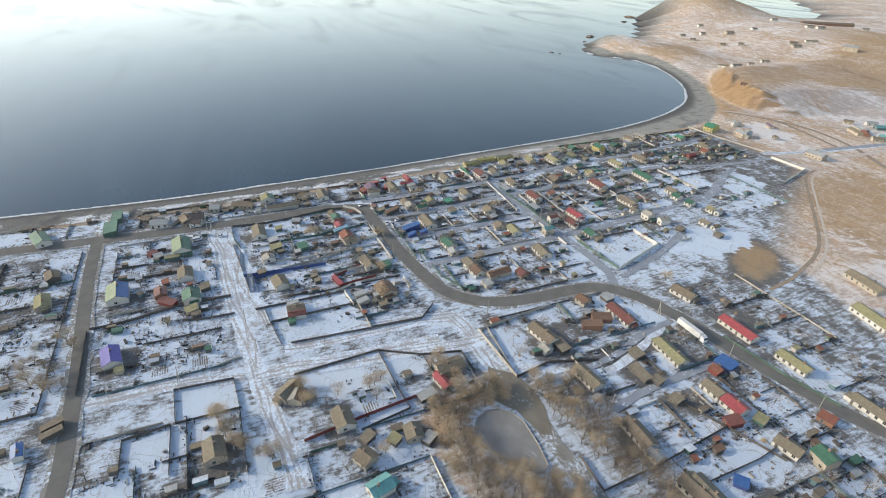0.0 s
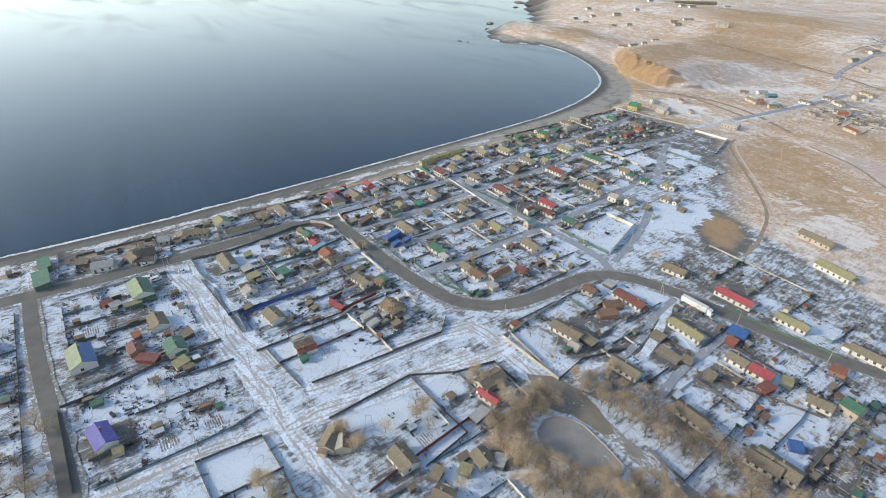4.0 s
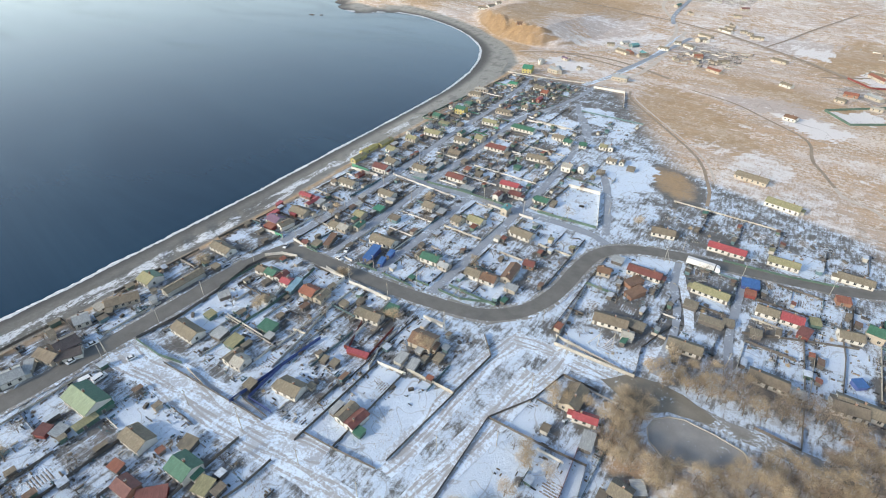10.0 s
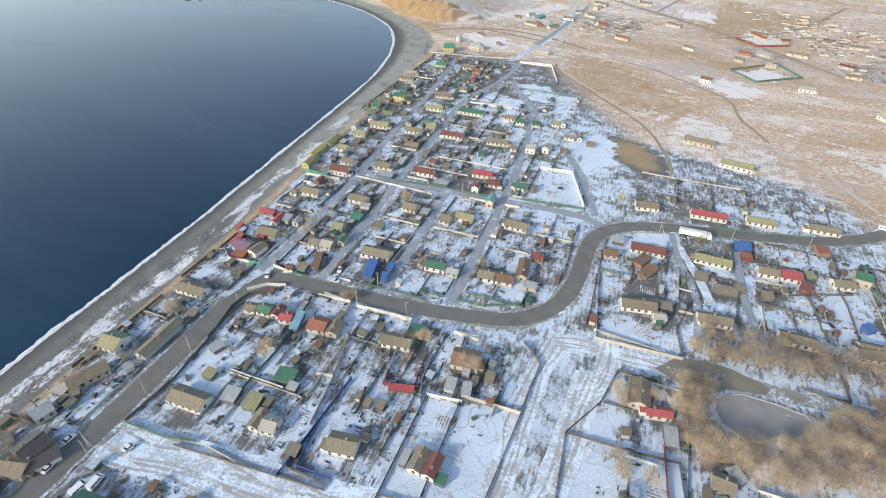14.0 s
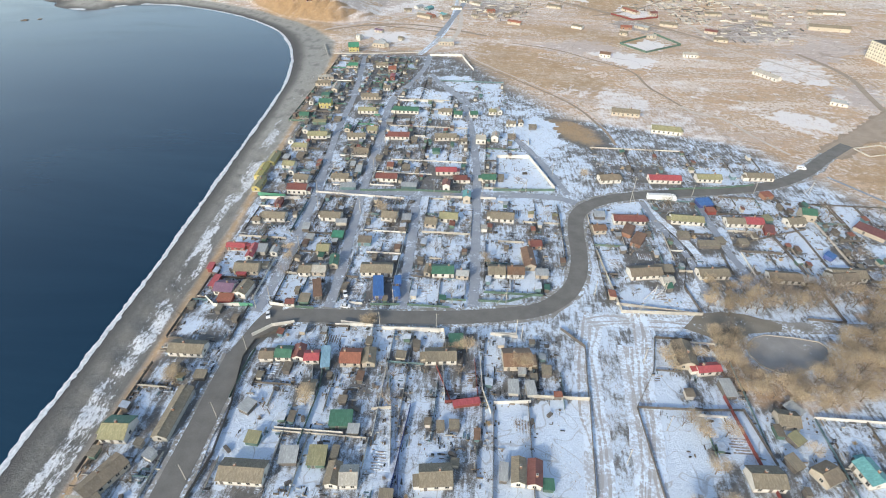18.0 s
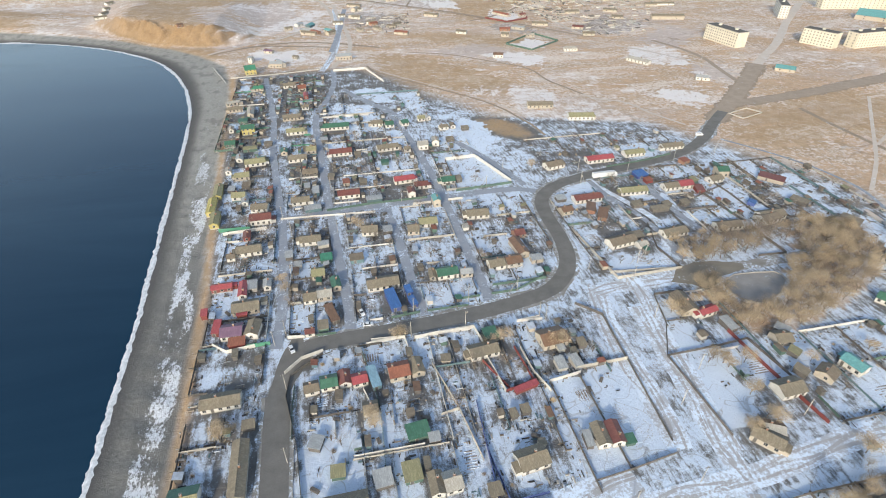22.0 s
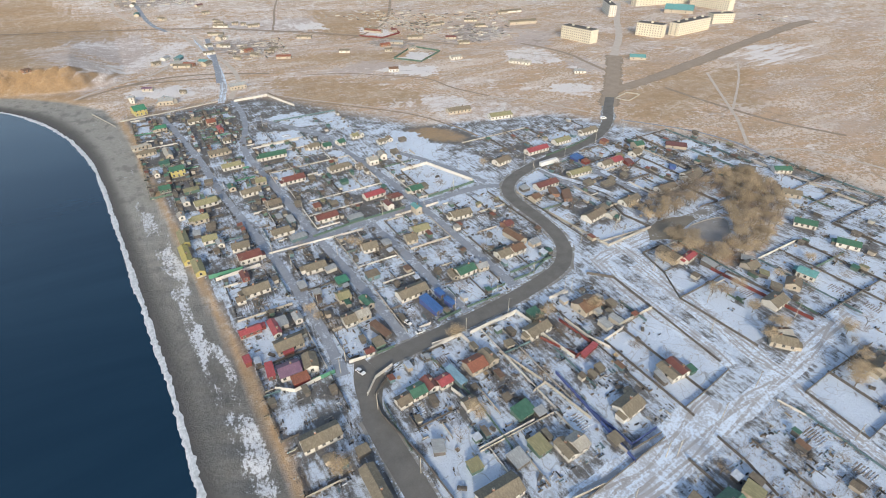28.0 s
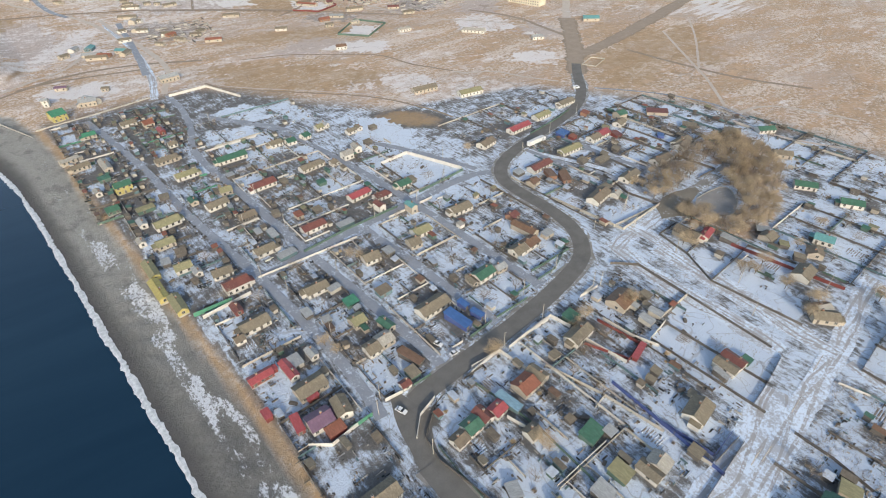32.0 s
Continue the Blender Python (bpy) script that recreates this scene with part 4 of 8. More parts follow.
def house(x, y, yaw, w, d, h, roof, wall, roof2="", along="", pitch=0.0, windows=-1, chimney=1, name="house"):
    """A one-storey village house: front towards its own -y."""
    along = along or ("y" if d > 1.45 * w else "x")
    d = d * 0.86 if along == "x" else d
    w = w * 0.94 if along == "y" else w
    if chimney and y < 560:
        w, d, h = w * 0.9, d * 0.9, h * 0.95
    half, length = (d / 2, w) if along == "x" else (w / 2, d)
    rise = half * (pitch or 0.47)
    HOUSES.append((x, y, max(w, d)))
    words = ROOF_WORDS[roof] + (" and " + ROOF_WORDS[roof2] if roof2 else "")
    if along == "x":
        back = d * 0.08
        x, y = x + math.sin(radians(yaw)) * back, y - math.cos(radians(yaw)) * back
    ob = thing(name, pose(x, y, ground_z(x, y), 0, 0, yaw), (f"{'two-storey' if h > 4.4 else 'low'} house with {words} roof" + ("" if roof2 else f" and {WALL_WORDS[wall]}")), "house", "village houses")
    part("wall", gable_shell(w, d, h, rise, wall, along), ob)
    turn = 0 if along == "x" else 90
    for k, mat in ((0, roof), (180, roof2 or roof)):
        part("roof_slope", slope_mesh(length, half, rise, 0.35, mat), ob, pose(0, 0, h, 0, 0, turn + k))
    part("ridge", ridge_mesh(length, 0.35, roof), ob, pose(0, 0, h + rise, 0, 0, turn))
    rng = random.Random(int(x * 13 + y * 7))
    if windows < 0:
        windows = max(1, min(6, int(w / 2.6))) if y < 560 and x < 300 else 2
    floors = [1.55] if h < 4.4 else [1.55, 4.2]
    door_at = rng.randrange(windows) if windows > 2 else -1
    for z in floors:
        for i in range(windows):
            px = -w / 2 + w * (i + 0.5) / windows
            if i == door_at and z < 2:
                part("door", DOOR, ob, pose(px, -d / 2 - 0.03, 0.1))
                continue
            part("window", WINDOW, ob, pose(px, -d / 2 - 0.01, z))
        for side in (rng.choice((1, -1)),):
            if windows and chimney:
                part("window", WINDOW, ob, pose(side * (w / 2 + 0.01), -0.1 * d, z, 0, 0, 90 * side))
    if chimney and w > 7.5 and h < 4 and rng.random() < 0.6:
        # a lean-to porch at one end
        e, pd = rng.choice([-1, 1]), d * 0.5
        m = pose(e * (w / 2 + 1.0), -d / 2 + pd / 2 + rng.uniform(0.1, d * 0.4), 0)
        part("porch", Shape().box(-1.0, 1.0, -pd / 2, pd / 2, -0.3, 2.05, rng.choice([wall, wall, "paleboard", "tan", "wood"])), ob, m)
        top = Shape()
        top.face([(-1.2, -pd / 2 - 0.2, 2.1 + 0.1 * e), (1.2, -pd / 2 - 0.2, 2.1 - 0.1 * e), (1.2, pd / 2 + 0.2, 2.45 - 0.1 * e), (-1.2, pd / 2 + 0.2, 2.45 + 0.1 * e)], roof)
        top.face([(-1.2, -pd / 2 - 0.2, 2.0 + 0.1 * e), (1.2, -pd / 2 - 0.2, 2.0 - 0.1 * e), (1.2, -pd / 2 - 0.2, 2.1 - 0.1 * e), (-1.2, -pd / 2 - 0.2, 2.1 + 0.1 * e)], roof)
        part("porch_roof", top, ob, m)
    for i in range(chimney):
        off = rng.uniform(-0.3, 0.3) * length
        u = (off, 0.5) if along == "x" else (0.5, off)
        part("chimney", CHIMNEY, ob, pose(u[0], u[1], h + rise + 0.1, 0, 0, 0))
    return ob


def shed(x, y, yaw, w, d, h, roof, wall="wood", lean=0.12, name="shed"):
    """An outbuilding under one sloping sheet, with a plank door."""
    s = Shape()
    w, d, h = w * 0.84, d * 0.76, h * 0.88
    a, b, k = w / 2, d / 2, lean * d
    pts = [(-a, -b, h), (a, -b, h), (a, b, h + k), (-a, b, h + k)]
    low = [(p[0], p[1], -0.3) for p in pts]
    for i in range(4):
        j = (i + 1) % 4
        s.face([low[i], low[j], pts[j], pts[i]], wall)
    HOUSES.append((x, y, max(w, d)))
    ob = thing(name, pose(x, y, Z0, 0, 0, yaw), f"small shed with {ROOF_WORDS[roof]} roof and {WALL_WORDS[wall]}", "shed", "village sheds")
    part("wall", s, ob)
    r = Shape()
    o, t = 0.3, 0.09
    top = [(-a - o, -b - o, h - o * lean), (a + o, -b - o, h - o * lean), (a + o, b + o, h + k + o * lean), (-a - o, b + o, h + k + o * lean)]
    r.face([(p[0], p[1], p[2] + t + 0.02) for p in top], roof)
    r.face([(p[0], p[1], p[2] + 0.02) for p in reversed(top)], "wood")
    for i in range(4):
        j = (i + 1) % 4
        r.face([(*top[i][:2], top[i][2] + 0.02), (*top[j][:2], top[j][2] + 0.02), (*top[j][:2], top[j][2] + t + 0.02), (*top[i][:2], top[i][2] + t + 0.02)], roof)
    part("roof", r, ob)
    if w > 2.4 and h > 2.0:
        part("door", DOOR, ob, pose(-w * 0.15, -d / 2 - 0.03, 0) @ Matrix.Diagonal((1, 1, min(1, (h - 0.2) / 2.1), 1)))
    return ob


OUTBUILDINGS = Shape()


def far_shed(x, y, yaw, w, d, h, roof, wall="wood", lean=0.12):
    """A small outbuilding in the far blocks, where they stand too thick to be told apart."""
    w, d, h, m = w * 0.84, d * 0.76, h * 0.88, pose(x, y, Z0, 0, 0, yaw)
    a, b, k, o = w / 2, d / 2, lean * d, 0.25
    HOUSES.append((x, y, max(w, d)))

    def at(*p):
        return tuple(m @ Vector(p))

    pts = [(-a, -b, h), (a, -b, h), (a, b, h + k), (-a, b, h + k)]
    top = [(-a - o, -b - o, h - o * lean), (a + o, -b - o, h - o * lean), (a + o, b + o, h + k + o * lean), (-a - o, b + o, h + k + o * lean)]
    for i in range(4):
        j = (i + 1) % 4
        OUTBUILDINGS.face([at(*pts[i][:2], -0.3), at(*pts[j][:2], -0.3), at(*pts[j]), at(*pts[i])], wall)
        OUTBUILDINGS.face([at(*top[i]), at(*top[j]), at(*top[j][:2], top[j][2] + 0.1), at(*top[i][:2], top[i][2] + 0.1)], roof)
    OUTBUILDINGS.face([at(*p[:2], p[2] + 0.1) for p in top], roof)
    OUTBUILDINGS.face([at(*p) for p in reversed(top)], "wood")


FENCE_MATS = {}


def fence_panel(mat, h):
    """A two-metre fence bay: boards with small gaps on two rails, and its post."""
    key = (mat, h)
    if key not in FENCE_MATS:
        s, rng = Shape(), random.Random(5)
        if mat in ("concrete", "white"):
            s.box(0, 2.0, -0.06, 0.06, -0.3, h, mat)
        else:
            n = 14
            for i in range(n):
                x0, x1 = 2.0 * i / n, 2.0 * (i + 1) / n
                y0 = 0.035 if i % 2 else -0.035
                top = h + rng.uniform(-0.07, 0.07)
                s.face([(x0, y0, 0.03), (x1, y0, 0.03), (x1, y0, top), (x0, y0, top)], mat)
                s.face([(x1, y0, 0.03), (x1, -y0, 0.03), (x1, -y0, h - 0.07), (x1, y0, h - 0.07)], mat)
                s.face([(x0, y0, top), (x1, y0, top), (x1, 0.05, top), (x0, 0.05, top)], mat)
            s.face([(2.0, 0.05, 0.03), (0, 0.05, 0.03), (0, 0.05, h - 0.07), (2.0, 0.05, h - 0.07)], mat)
        p = Shape().box(-0.07, 0.07, -0.01, 0.13, -0.3, h + 0.08, mat if mat in ("concrete", "white") else "wood")
        FENCE_MATS[key] = (s.mesh("panel"), p.mesh("post"))
    return FENCE_MATS[key]


FENCE_WORDS = {"wood": "grey weathered board fence", "paleboard": "pale board fence", "greenboard": "green painted board fence", "tealboard": "teal painted fence",
               "limeboard": "bright green painted fence", "blueboard": "dark blue painted fence", "redboard": "red painted fence", "concrete": "pale concrete wall", "white": "white plastered garden wall"}
PANEL_COUNT = [0]


def fence(pts, mat="wood", h=1.5):
    """A fence along a line: one bay after another."""
    panel, post = fence_panel(mat, h)
    x0, y0 = pts[0]
    ob = thing("fence" if mat not in ("concrete", "white") else "garden_wall", pose(x0, y0, Z0), f"{FENCE_WORDS[mat]} round snowy gardens", "fence", "garden fences")
    for (ax, ay), (bx, by) in zip(pts, pts[1:]):
        L = math.hypot(bx - ax, by - ay)
        bays = max(1, round(L / 7.0))
        yaw = math.degrees(math.atan2(by - ay, bx - ax))
        for i in range(bays):
            m = pose(ax - x0 + (bx - ax) * i / bays, ay - y0 + (by - ay) * i / bays, 0, 0, 0, yaw)
            part("panel", panel, ob, m @ Matrix.Diagonal((L / bays / 2.0, 1, 1, 1)))
        part("post", post, ob, pose(ax - x0, ay - y0, 0, 0, 0, yaw))
        PANEL_COUNT[0] += bays
    return ob


def lane(pts, width=5.0, mat="lane"):
    LANE_Z[mat] += 0.016 if mat == "packed" else 0.006
    if mat == "asphalt":
        ribbon("verge", pts, width + 3.2, LANE_Z[mat] - 0.08, "shoulder", "dirty slush and gravel along the asphalt road", "verge", wobble=0.35)
    if mat == "dusty" and width > 5:
        ribbon("verge", pts, width + 4.0, LANE_Z[mat] - 0.1, "track", "bare trampled soil along the dusty road", "verge", wobble=0.5)
    if mat == "packed" and abs(pts[0][0]) < 300 and width > 5:
        for k, shift in enumerate((-0.27, 0.02, 0.22)):
            ribbon("wheel_rut", pts, 1.0, LANE_Z[mat] + 0.004 * (k + 1), "rut", "slushy wheel rut in packed snow", "rut", "stuff", 1.1, shift * width, 0.3 * width)
    return ribbon("road", pts, width, LANE_Z[mat], mat, {"lane": "narrow village lane with grey slush and snow", "packed": "wide track of packed and rutted snow",
                  "asphalt": "bare grey asphalt village road", "track": "dirt track across the steppe", "trail": "pale trodden trail across dry steppe", "dusty": "dusty brown-grey asphalt road over the steppe"}[mat], "road", wobble=0.3 if mat not in ("asphalt", "dusty") else 0.07)


LANE_Z = {"packed": 0.012, "track": 0.10, "lane": 0.13, "dusty": 0.27, "trail": 0.11, "asphalt": 0.30}


def block_window_mesh():
    return pane_grid([-0.8, -0.66, -0.04, 0.04, 0.66, 0.8], [-0.8, -0.66, 0.66, 0.78], {(1, 1), (3, 1)}, 0.06, "concrete").mesh("window")


BLOCK_WINDOW = block_window_mesh()
# sky reflection painted into the panes as a pale base colour
M["paleglass"], _nt, _b = mat_base("sky_pale_window_glass", 0.25)
_b.inputs["Base Color"].default_value = (0.27, 0.255, 0.22, 1)
BLOCK_WINDOW.materials[1 if BLOCK_WINDOW.materials[1].name.startswith("dark_window") else 0] = M["paleglass"]


def apartment_block(x, y, yaw, w, d, floors, mat):
    """A panel-built block of flats with rows of windows, a parapet and stair heads."""
    h = floors * 2.85 + 1.0
    ob = thing("apartment_block", pose(x, y, ground_z(x, y), 0, 0, yaw), f"{floors}-storey panel apartment block with yellowed pale walls", "apartment block", "apartment blocks")
    s = Shape().box(-w / 2, w / 2, -d / 2, d / 2, -1.0, h, mat)
    k = max(2, int(w / 9))
    for i in range(1, k):
        px = -w / 2 + w * i / k
        s.box(px - 0.12, px + 0.12, -d / 2 - 0.12, -d / 2, -0.5, h, "concrete")
    part("wall", s, ob)
    r = Shape().box(-w / 2 - 0.25, w / 2 + 0.25, -d / 2 - 0.25, d / 2 + 0.25, h, h + 0.5, "concrete").box(-w / 2 + 0.2, w / 2 - 0.2, -d / 2 + 0.2, d / 2 - 0.2, h + 0.5, h + 0.56, "wood")
    part("roof", r, ob)
    for i in range(max(1, int(w / 18))):
        part("stair_head", Shape().box(-1.4, 1.4, -1.2, 1.2, 0, 1.9, mat), ob, pose(-w / 2 + (i + 0.5) * w / max(1, int(w / 18)), 1.0, h + 0.55))
    n = min(18, max(3, int(w / 3.3)))
    for f in range(floors):
        for i in range(n):
            part("window", BLOCK_WINDOW, ob, pose(-w / 2 + w * (i + 0.5) / n, -d / 2 - 0.02, 1.9 + 2.85 * f))
        for j in range(max(1, int(d / 5))):
            part("window", BLOCK_WINDOW, ob, pose(-w / 2 - 0.02, -d / 2 + d * (j + 0.5) / max(1, int(d / 5)), 1.9 + 2.85 * f, 0, 0, -90))
    return ob


def sea_rock(x, y, size):
    """A wave-worn rock standing in the shallows."""
    rng = random.Random(int(x + y * 3))
    bm = bmesh.new()
    bmesh.ops.create_icosphere(bm, subdivisions=3, radius=1.0)
    for v in bm.verts:
        n = 1 + 0.5 * noise.noise(v.co * 1.7 + Vector((x, y, 0))) + 0.2 * noise.noise(v.co * 5 + Vector((y, x, 0)))
        v.co = Vector((v.co.x * size * n, v.co.y * size * 0.6 * n, v.co.z * size * 0.22 * n))
    me = bpy.data.meshes.new("rock")
    bm.to_mesh(me)
    bm.free()
    me.materials.append(M["rock"])
    ob = new("rock", me)
    ob.matrix_basis = pose(x, y, -2.0, 0, 0, rng.uniform(0, 180))
    return tagged(ob, "dark wave-worn rock in the shallow bay", "rock", "reef rocks")


def patch_pad(pts):
    patch("clearing", pts, 0.05, "pad", "flat grey paved ground with thin snow among trees", "clearing")
    kerb = thing("kerb", Matrix(), "low pale concrete kerb round the paved clearing", "kerb", kind="structure")
    for (ax, ay), (bx, by) in zip(pts, pts[1:] + pts[:1]):
        s = Shape().box(0, math.hypot(bx - ax, by - ay), -0.15, 0.15, -0.2, 0.5, "concrete")
        part("kerb_stone", s, kerb, pose(ax, ay, 0, 0, 0, math.degrees(math.atan2(by - ay, bx - ax))))


M["pad"] = asphalt_material("sandy_clearing", (0.285, 0.27, 0.25), (0.385, 0.365, 0.34), 0.08)


def ruins(outline, count):
    """Low broken walls and rubble of razed houses."""
    rng, s = random.Random(count), Shape()
    x0, x1 = min(p[0] for p in outline), max(p[0] for p in outline)
    y0, y1 = min(p[1] for p in outline), max(p[1] for p in outline)
    for _ in range(count * 3):
        x, y = rng.uniform(x0, x1), rng.uniform(y0, y1)
        if not in_polygon(np.array([x]), np.array([y]), outline)[0]:
            continue
        z, along = ground_z(x, y), rng.random() < 0.5
        a, b = (rng.uniform(1.5, 5), rng.uniform(0.2, 0.5)) if along else (rng.uniform(0.2, 0.5), rng.uniform(1.5, 5))
        s.box(x - a, x + a, y - b, y + b, z - 0.4, z + rng.uniform(0.4, 1.6), rng.choice(["concrete", "paleboard", "tan", "wood"]))
    solid("rubble", s, Matrix(), "pale rubble and low broken walls on the steppe", "rubble", kind="stuff")



# ---- trees, poles, vehicles ----
def tree_proto(seed, height, spread, leafy, density):
    """A tree: tapered trunk, forking limbs, and a crown of many small leaves or fine twigs."""
    rng = random.Random(seed)
    t, crown = Shape(), Shape()
    trunk_top = Vector((rng.uniform(-0.3, 0.3), rng.uniform(-0.3, 0.3), height * 0.42))
    t.tube((0, 0, -0.3), trunk_top, 0.2, 0.12, 6, "bark")
    tips = []
    for i in range(7):
        a = 2 * math.pi * i / 7 + rng.uniform(-0.4, 0.4)
        lift = rng.uniform(0.35, 0.58)
        end = trunk_top + Vector((math.cos(a) * spread * 0.62, math.sin(a) * spread * 0.62, height * lift * rng.uniform(0.55, 1.0)))
        base = trunk_top * rng.uniform(0.7, 1.0)
        t.tube(base, end, 0.08, 0.03, 4, "bark")
        tips.append(end)
        for _ in range(3):
            e2 = end + Vector((rng.gauss(0, 0.32) * spread, rng.gauss(0, 0.32) * spread, rng.uniform(-0.05, 0.25) * height))
            t.tube(base.lerp(end, rng.uniform(0.5, 0.95)), e2, 0.035, 0.012, 3, "bark")
            tips.append(e2)
    for _ in range(density):
        c = rng.choice(tips)
        p = c + Vector((rng.gauss(0, 0.24) * spread, rng.gauss(0, 0.24) * spread, rng.gauss(0, 0.10) * height))
        p.z = max(p.z, height * 0.2)
        if leafy and rng.random() < 0.68:
            u = Vector((rng.gauss(0, 1), rng.gauss(0, 1), rng.gauss(0, 1))).normalized() * rng.uniform(0.06, 0.11)
            w = u.orthogonal().normalized() * rng.uniform(0.05, 0.1)
            crown.face([tuple(p - u), tuple(p + w), tuple(p + u), tuple(p - w)], "dryleaf")
        else:
            d = Vector((rng.gauss(0, 1), rng.gauss(0, 1), rng.uniform(0.1, 1.4))).normalized() * rng.uniform(0.5, 1.1)
            w = d.orthogonal().normalized() * 0.022
            crown.face([tuple(p - w), tuple(p + w), tuple(p + d)], "twig")
    words = "oak tree with dry golden-brown winter leaves" if leafy else "bare grey-brown tree in a snowy garden"
    ob = thing("tree", pose(0, 0, -60), words, "tree", "grove trees" if leafy else "bare garden trees")
    part("trunk", t, ob)
    part("crown", crown, ob)
    return ob


def bush_proto(seed, size, mat, label, count):
    rng = random.Random(seed)
    s = Shape()
    for _ in range(count):
        a, tilt = rng.uniform(0, 6.283), abs(rng.gauss(0, 0.55))
        d = Vector((math.cos(a) * math.sin(tilt), math.sin(a) * math.sin(tilt), math.cos(tilt))) * rng.uniform(0.4, 1.0) * size
        b = Vector((rng.gauss(0, 0.18) * size, rng.gauss(0, 0.18) * size, -0.05))
        w = d.orthogonal().normalized() * 0.035
        s.face([tuple(b - w), tuple(b + w), tuple(b + d)], mat)
    return solid("bush", s, pose(0, 0, -60), label, "bush", "garden bushes")


OAKS = [tree_proto(11, 5.0, 2.7, True, 2300), tree_proto(12, 6.0, 3.1, True, 2800), tree_proto(13, 4.2, 2.4, True, 1900)]
BARES = [tree_proto(21, 5.2, 2.6, False, 420), tree_proto(22, 6.3, 3.0, False, 520), tree_proto(23, 4.2, 2.3, False, 360)]
BUSHES = [bush_proto(31, 1.5, "twig", "leafless grey-brown garden bush in the snow", 150), bush_proto(32, 1.9, "dryleaf", "dry golden bush beside a garden fence", 200)]
PROTOS = OAKS + BARES + BUSHES


def thicket(places):
    """The further trees of the grove, joined into one mesh."""
    verts, faces, mats, index, n = [], [], [], [], 0
    for proto, m in places:
        for child in proto.children:
            me = child.data
            co = np.empty(len(me.vertices) * 3, np.float32)
            me.vertices.foreach_get("co", co)
            r = np.array(m)
            verts.append(co.reshape(-1, 3) @ r[:3, :3].T + r[:3, 3])
            for k in me.materials:
                if k not in mats:
                    mats.append(k)
            slots = [mats.index(k) for k in me.materials]
            faces += [tuple(n + i for i in p.vertices) for p in me.polygons]
            index += [slots[p.material_index] for p in me.polygons]
            n += len(me.vertices)
    me = bpy.data.meshes.new("thicket")
    me.from_pydata(np.concatenate(verts).tolist(), [], faces)
    for k in mats:
        me.materials.append(k)
    me.polygons.foreach_set("material_index", index)
    tagged(new("thicket", me), "dense thicket of oaks with dry golden leaves", "thicket", kind="stuff")


def plant(proto, x, y, rng):
    s = rng.uniform(0.75, 1.2)
    return copy_thing(proto, pose(x, y, Z0, 0, 0, rng.uniform(0, 360)) @ Matrix.Scale(s, 4))


def clear_of(x, y, r):
    return all((x - hx) ** 2 + (y - hy) ** 2 > (hr * 0.55 + r) ** 2 for hx, hy, hr in HOUSES) and all((x - rx) ** 2 + (y - ry) ** 2 > (rw + r * 0.7) ** 2 for rx, ry, rw in ROADS)


def scatter(outline, hole, protos, count, seed, gap, apart=999):
    """Trees strewn over a patch of ground but not over its clearing."""
    rng, done, rest = random.Random(seed), [], []
    x0, x1 = min(p[0] for p in outline), max(p[0] for p in outline)
    y0, y1 = min(p[1] for p in outline), max(p[1] for p in outline)
    for _ in range(count * 30):
        x, y = rng.uniform(x0, x1), rng.uniform(y0, y1)
        pt = np.array([x]), np.array([y])
        if not in_polygon(*pt, outline)[0] or (hole and in_polygon(*pt, hole)[0]) or not clear_of(x, y, 1.0):
            continue
        if any((x - a) ** 2 + (y - b) ** 2 < gap * gap for a, b in done):
            continue
        done.append((x, y))
        if len(done) <= apart:
            plant(rng.choice(protos), x, y, rng)
        else:
            rest.append((rng.choice(protos), pose(x, y, Z0, 0, 0, rng.uniform(0, 360)) @ Matrix.Scale(rng.uniform(0.75, 1.2), 4)))
        if len(done) >= count:
            break
    if rest:
        thicket(rest)


def pole_proto():
    ob = thing("power_pole", pose(0, 0, -60), "pale concrete power pole with a wooden crossarm", "power pole", "street power poles")
    part("post", Shape().tube((0, 0, -0.4), (0, 0, 8.4), 0.17, 0.11, 6, "concrete"), ob)
    part("crossarm", Shape().box(-0.9, 0.9, -0.06, 0.06, 7.7, 7.84, "wood"), ob)
    for x in (-0.8, 0.8):
        part("insulator", Shape().tube((x, 0, 7.84), (x, 0, 8.06), 0.05, 0.035, 5, "white"), ob)
    return ob


POLE = pole_proto()


def pole(x, y, yaw=0, strut=0):
    ob = copy_thing(POLE, pose(x, y, Z0, 0, 0, yaw))
    if strut:
        part("strut", Shape().tube((0, 0, 6.6), (strut, -0.6, -0.2), 0.12, 0.14, 6, "concrete"), ob)
    return ob


def wheel(parent, x, y, r):
    w = part("wheel", Shape().tube((0, -0.12, 0), (0, 0.12, 0), r, r, 10, "tyre"), parent, pose(x, y, r))
    part("rim", Shape().tube((0, -0.13, 0), (0, 0.13, 0), r * 0.55, r * 0.55, 8, "grey"), w)


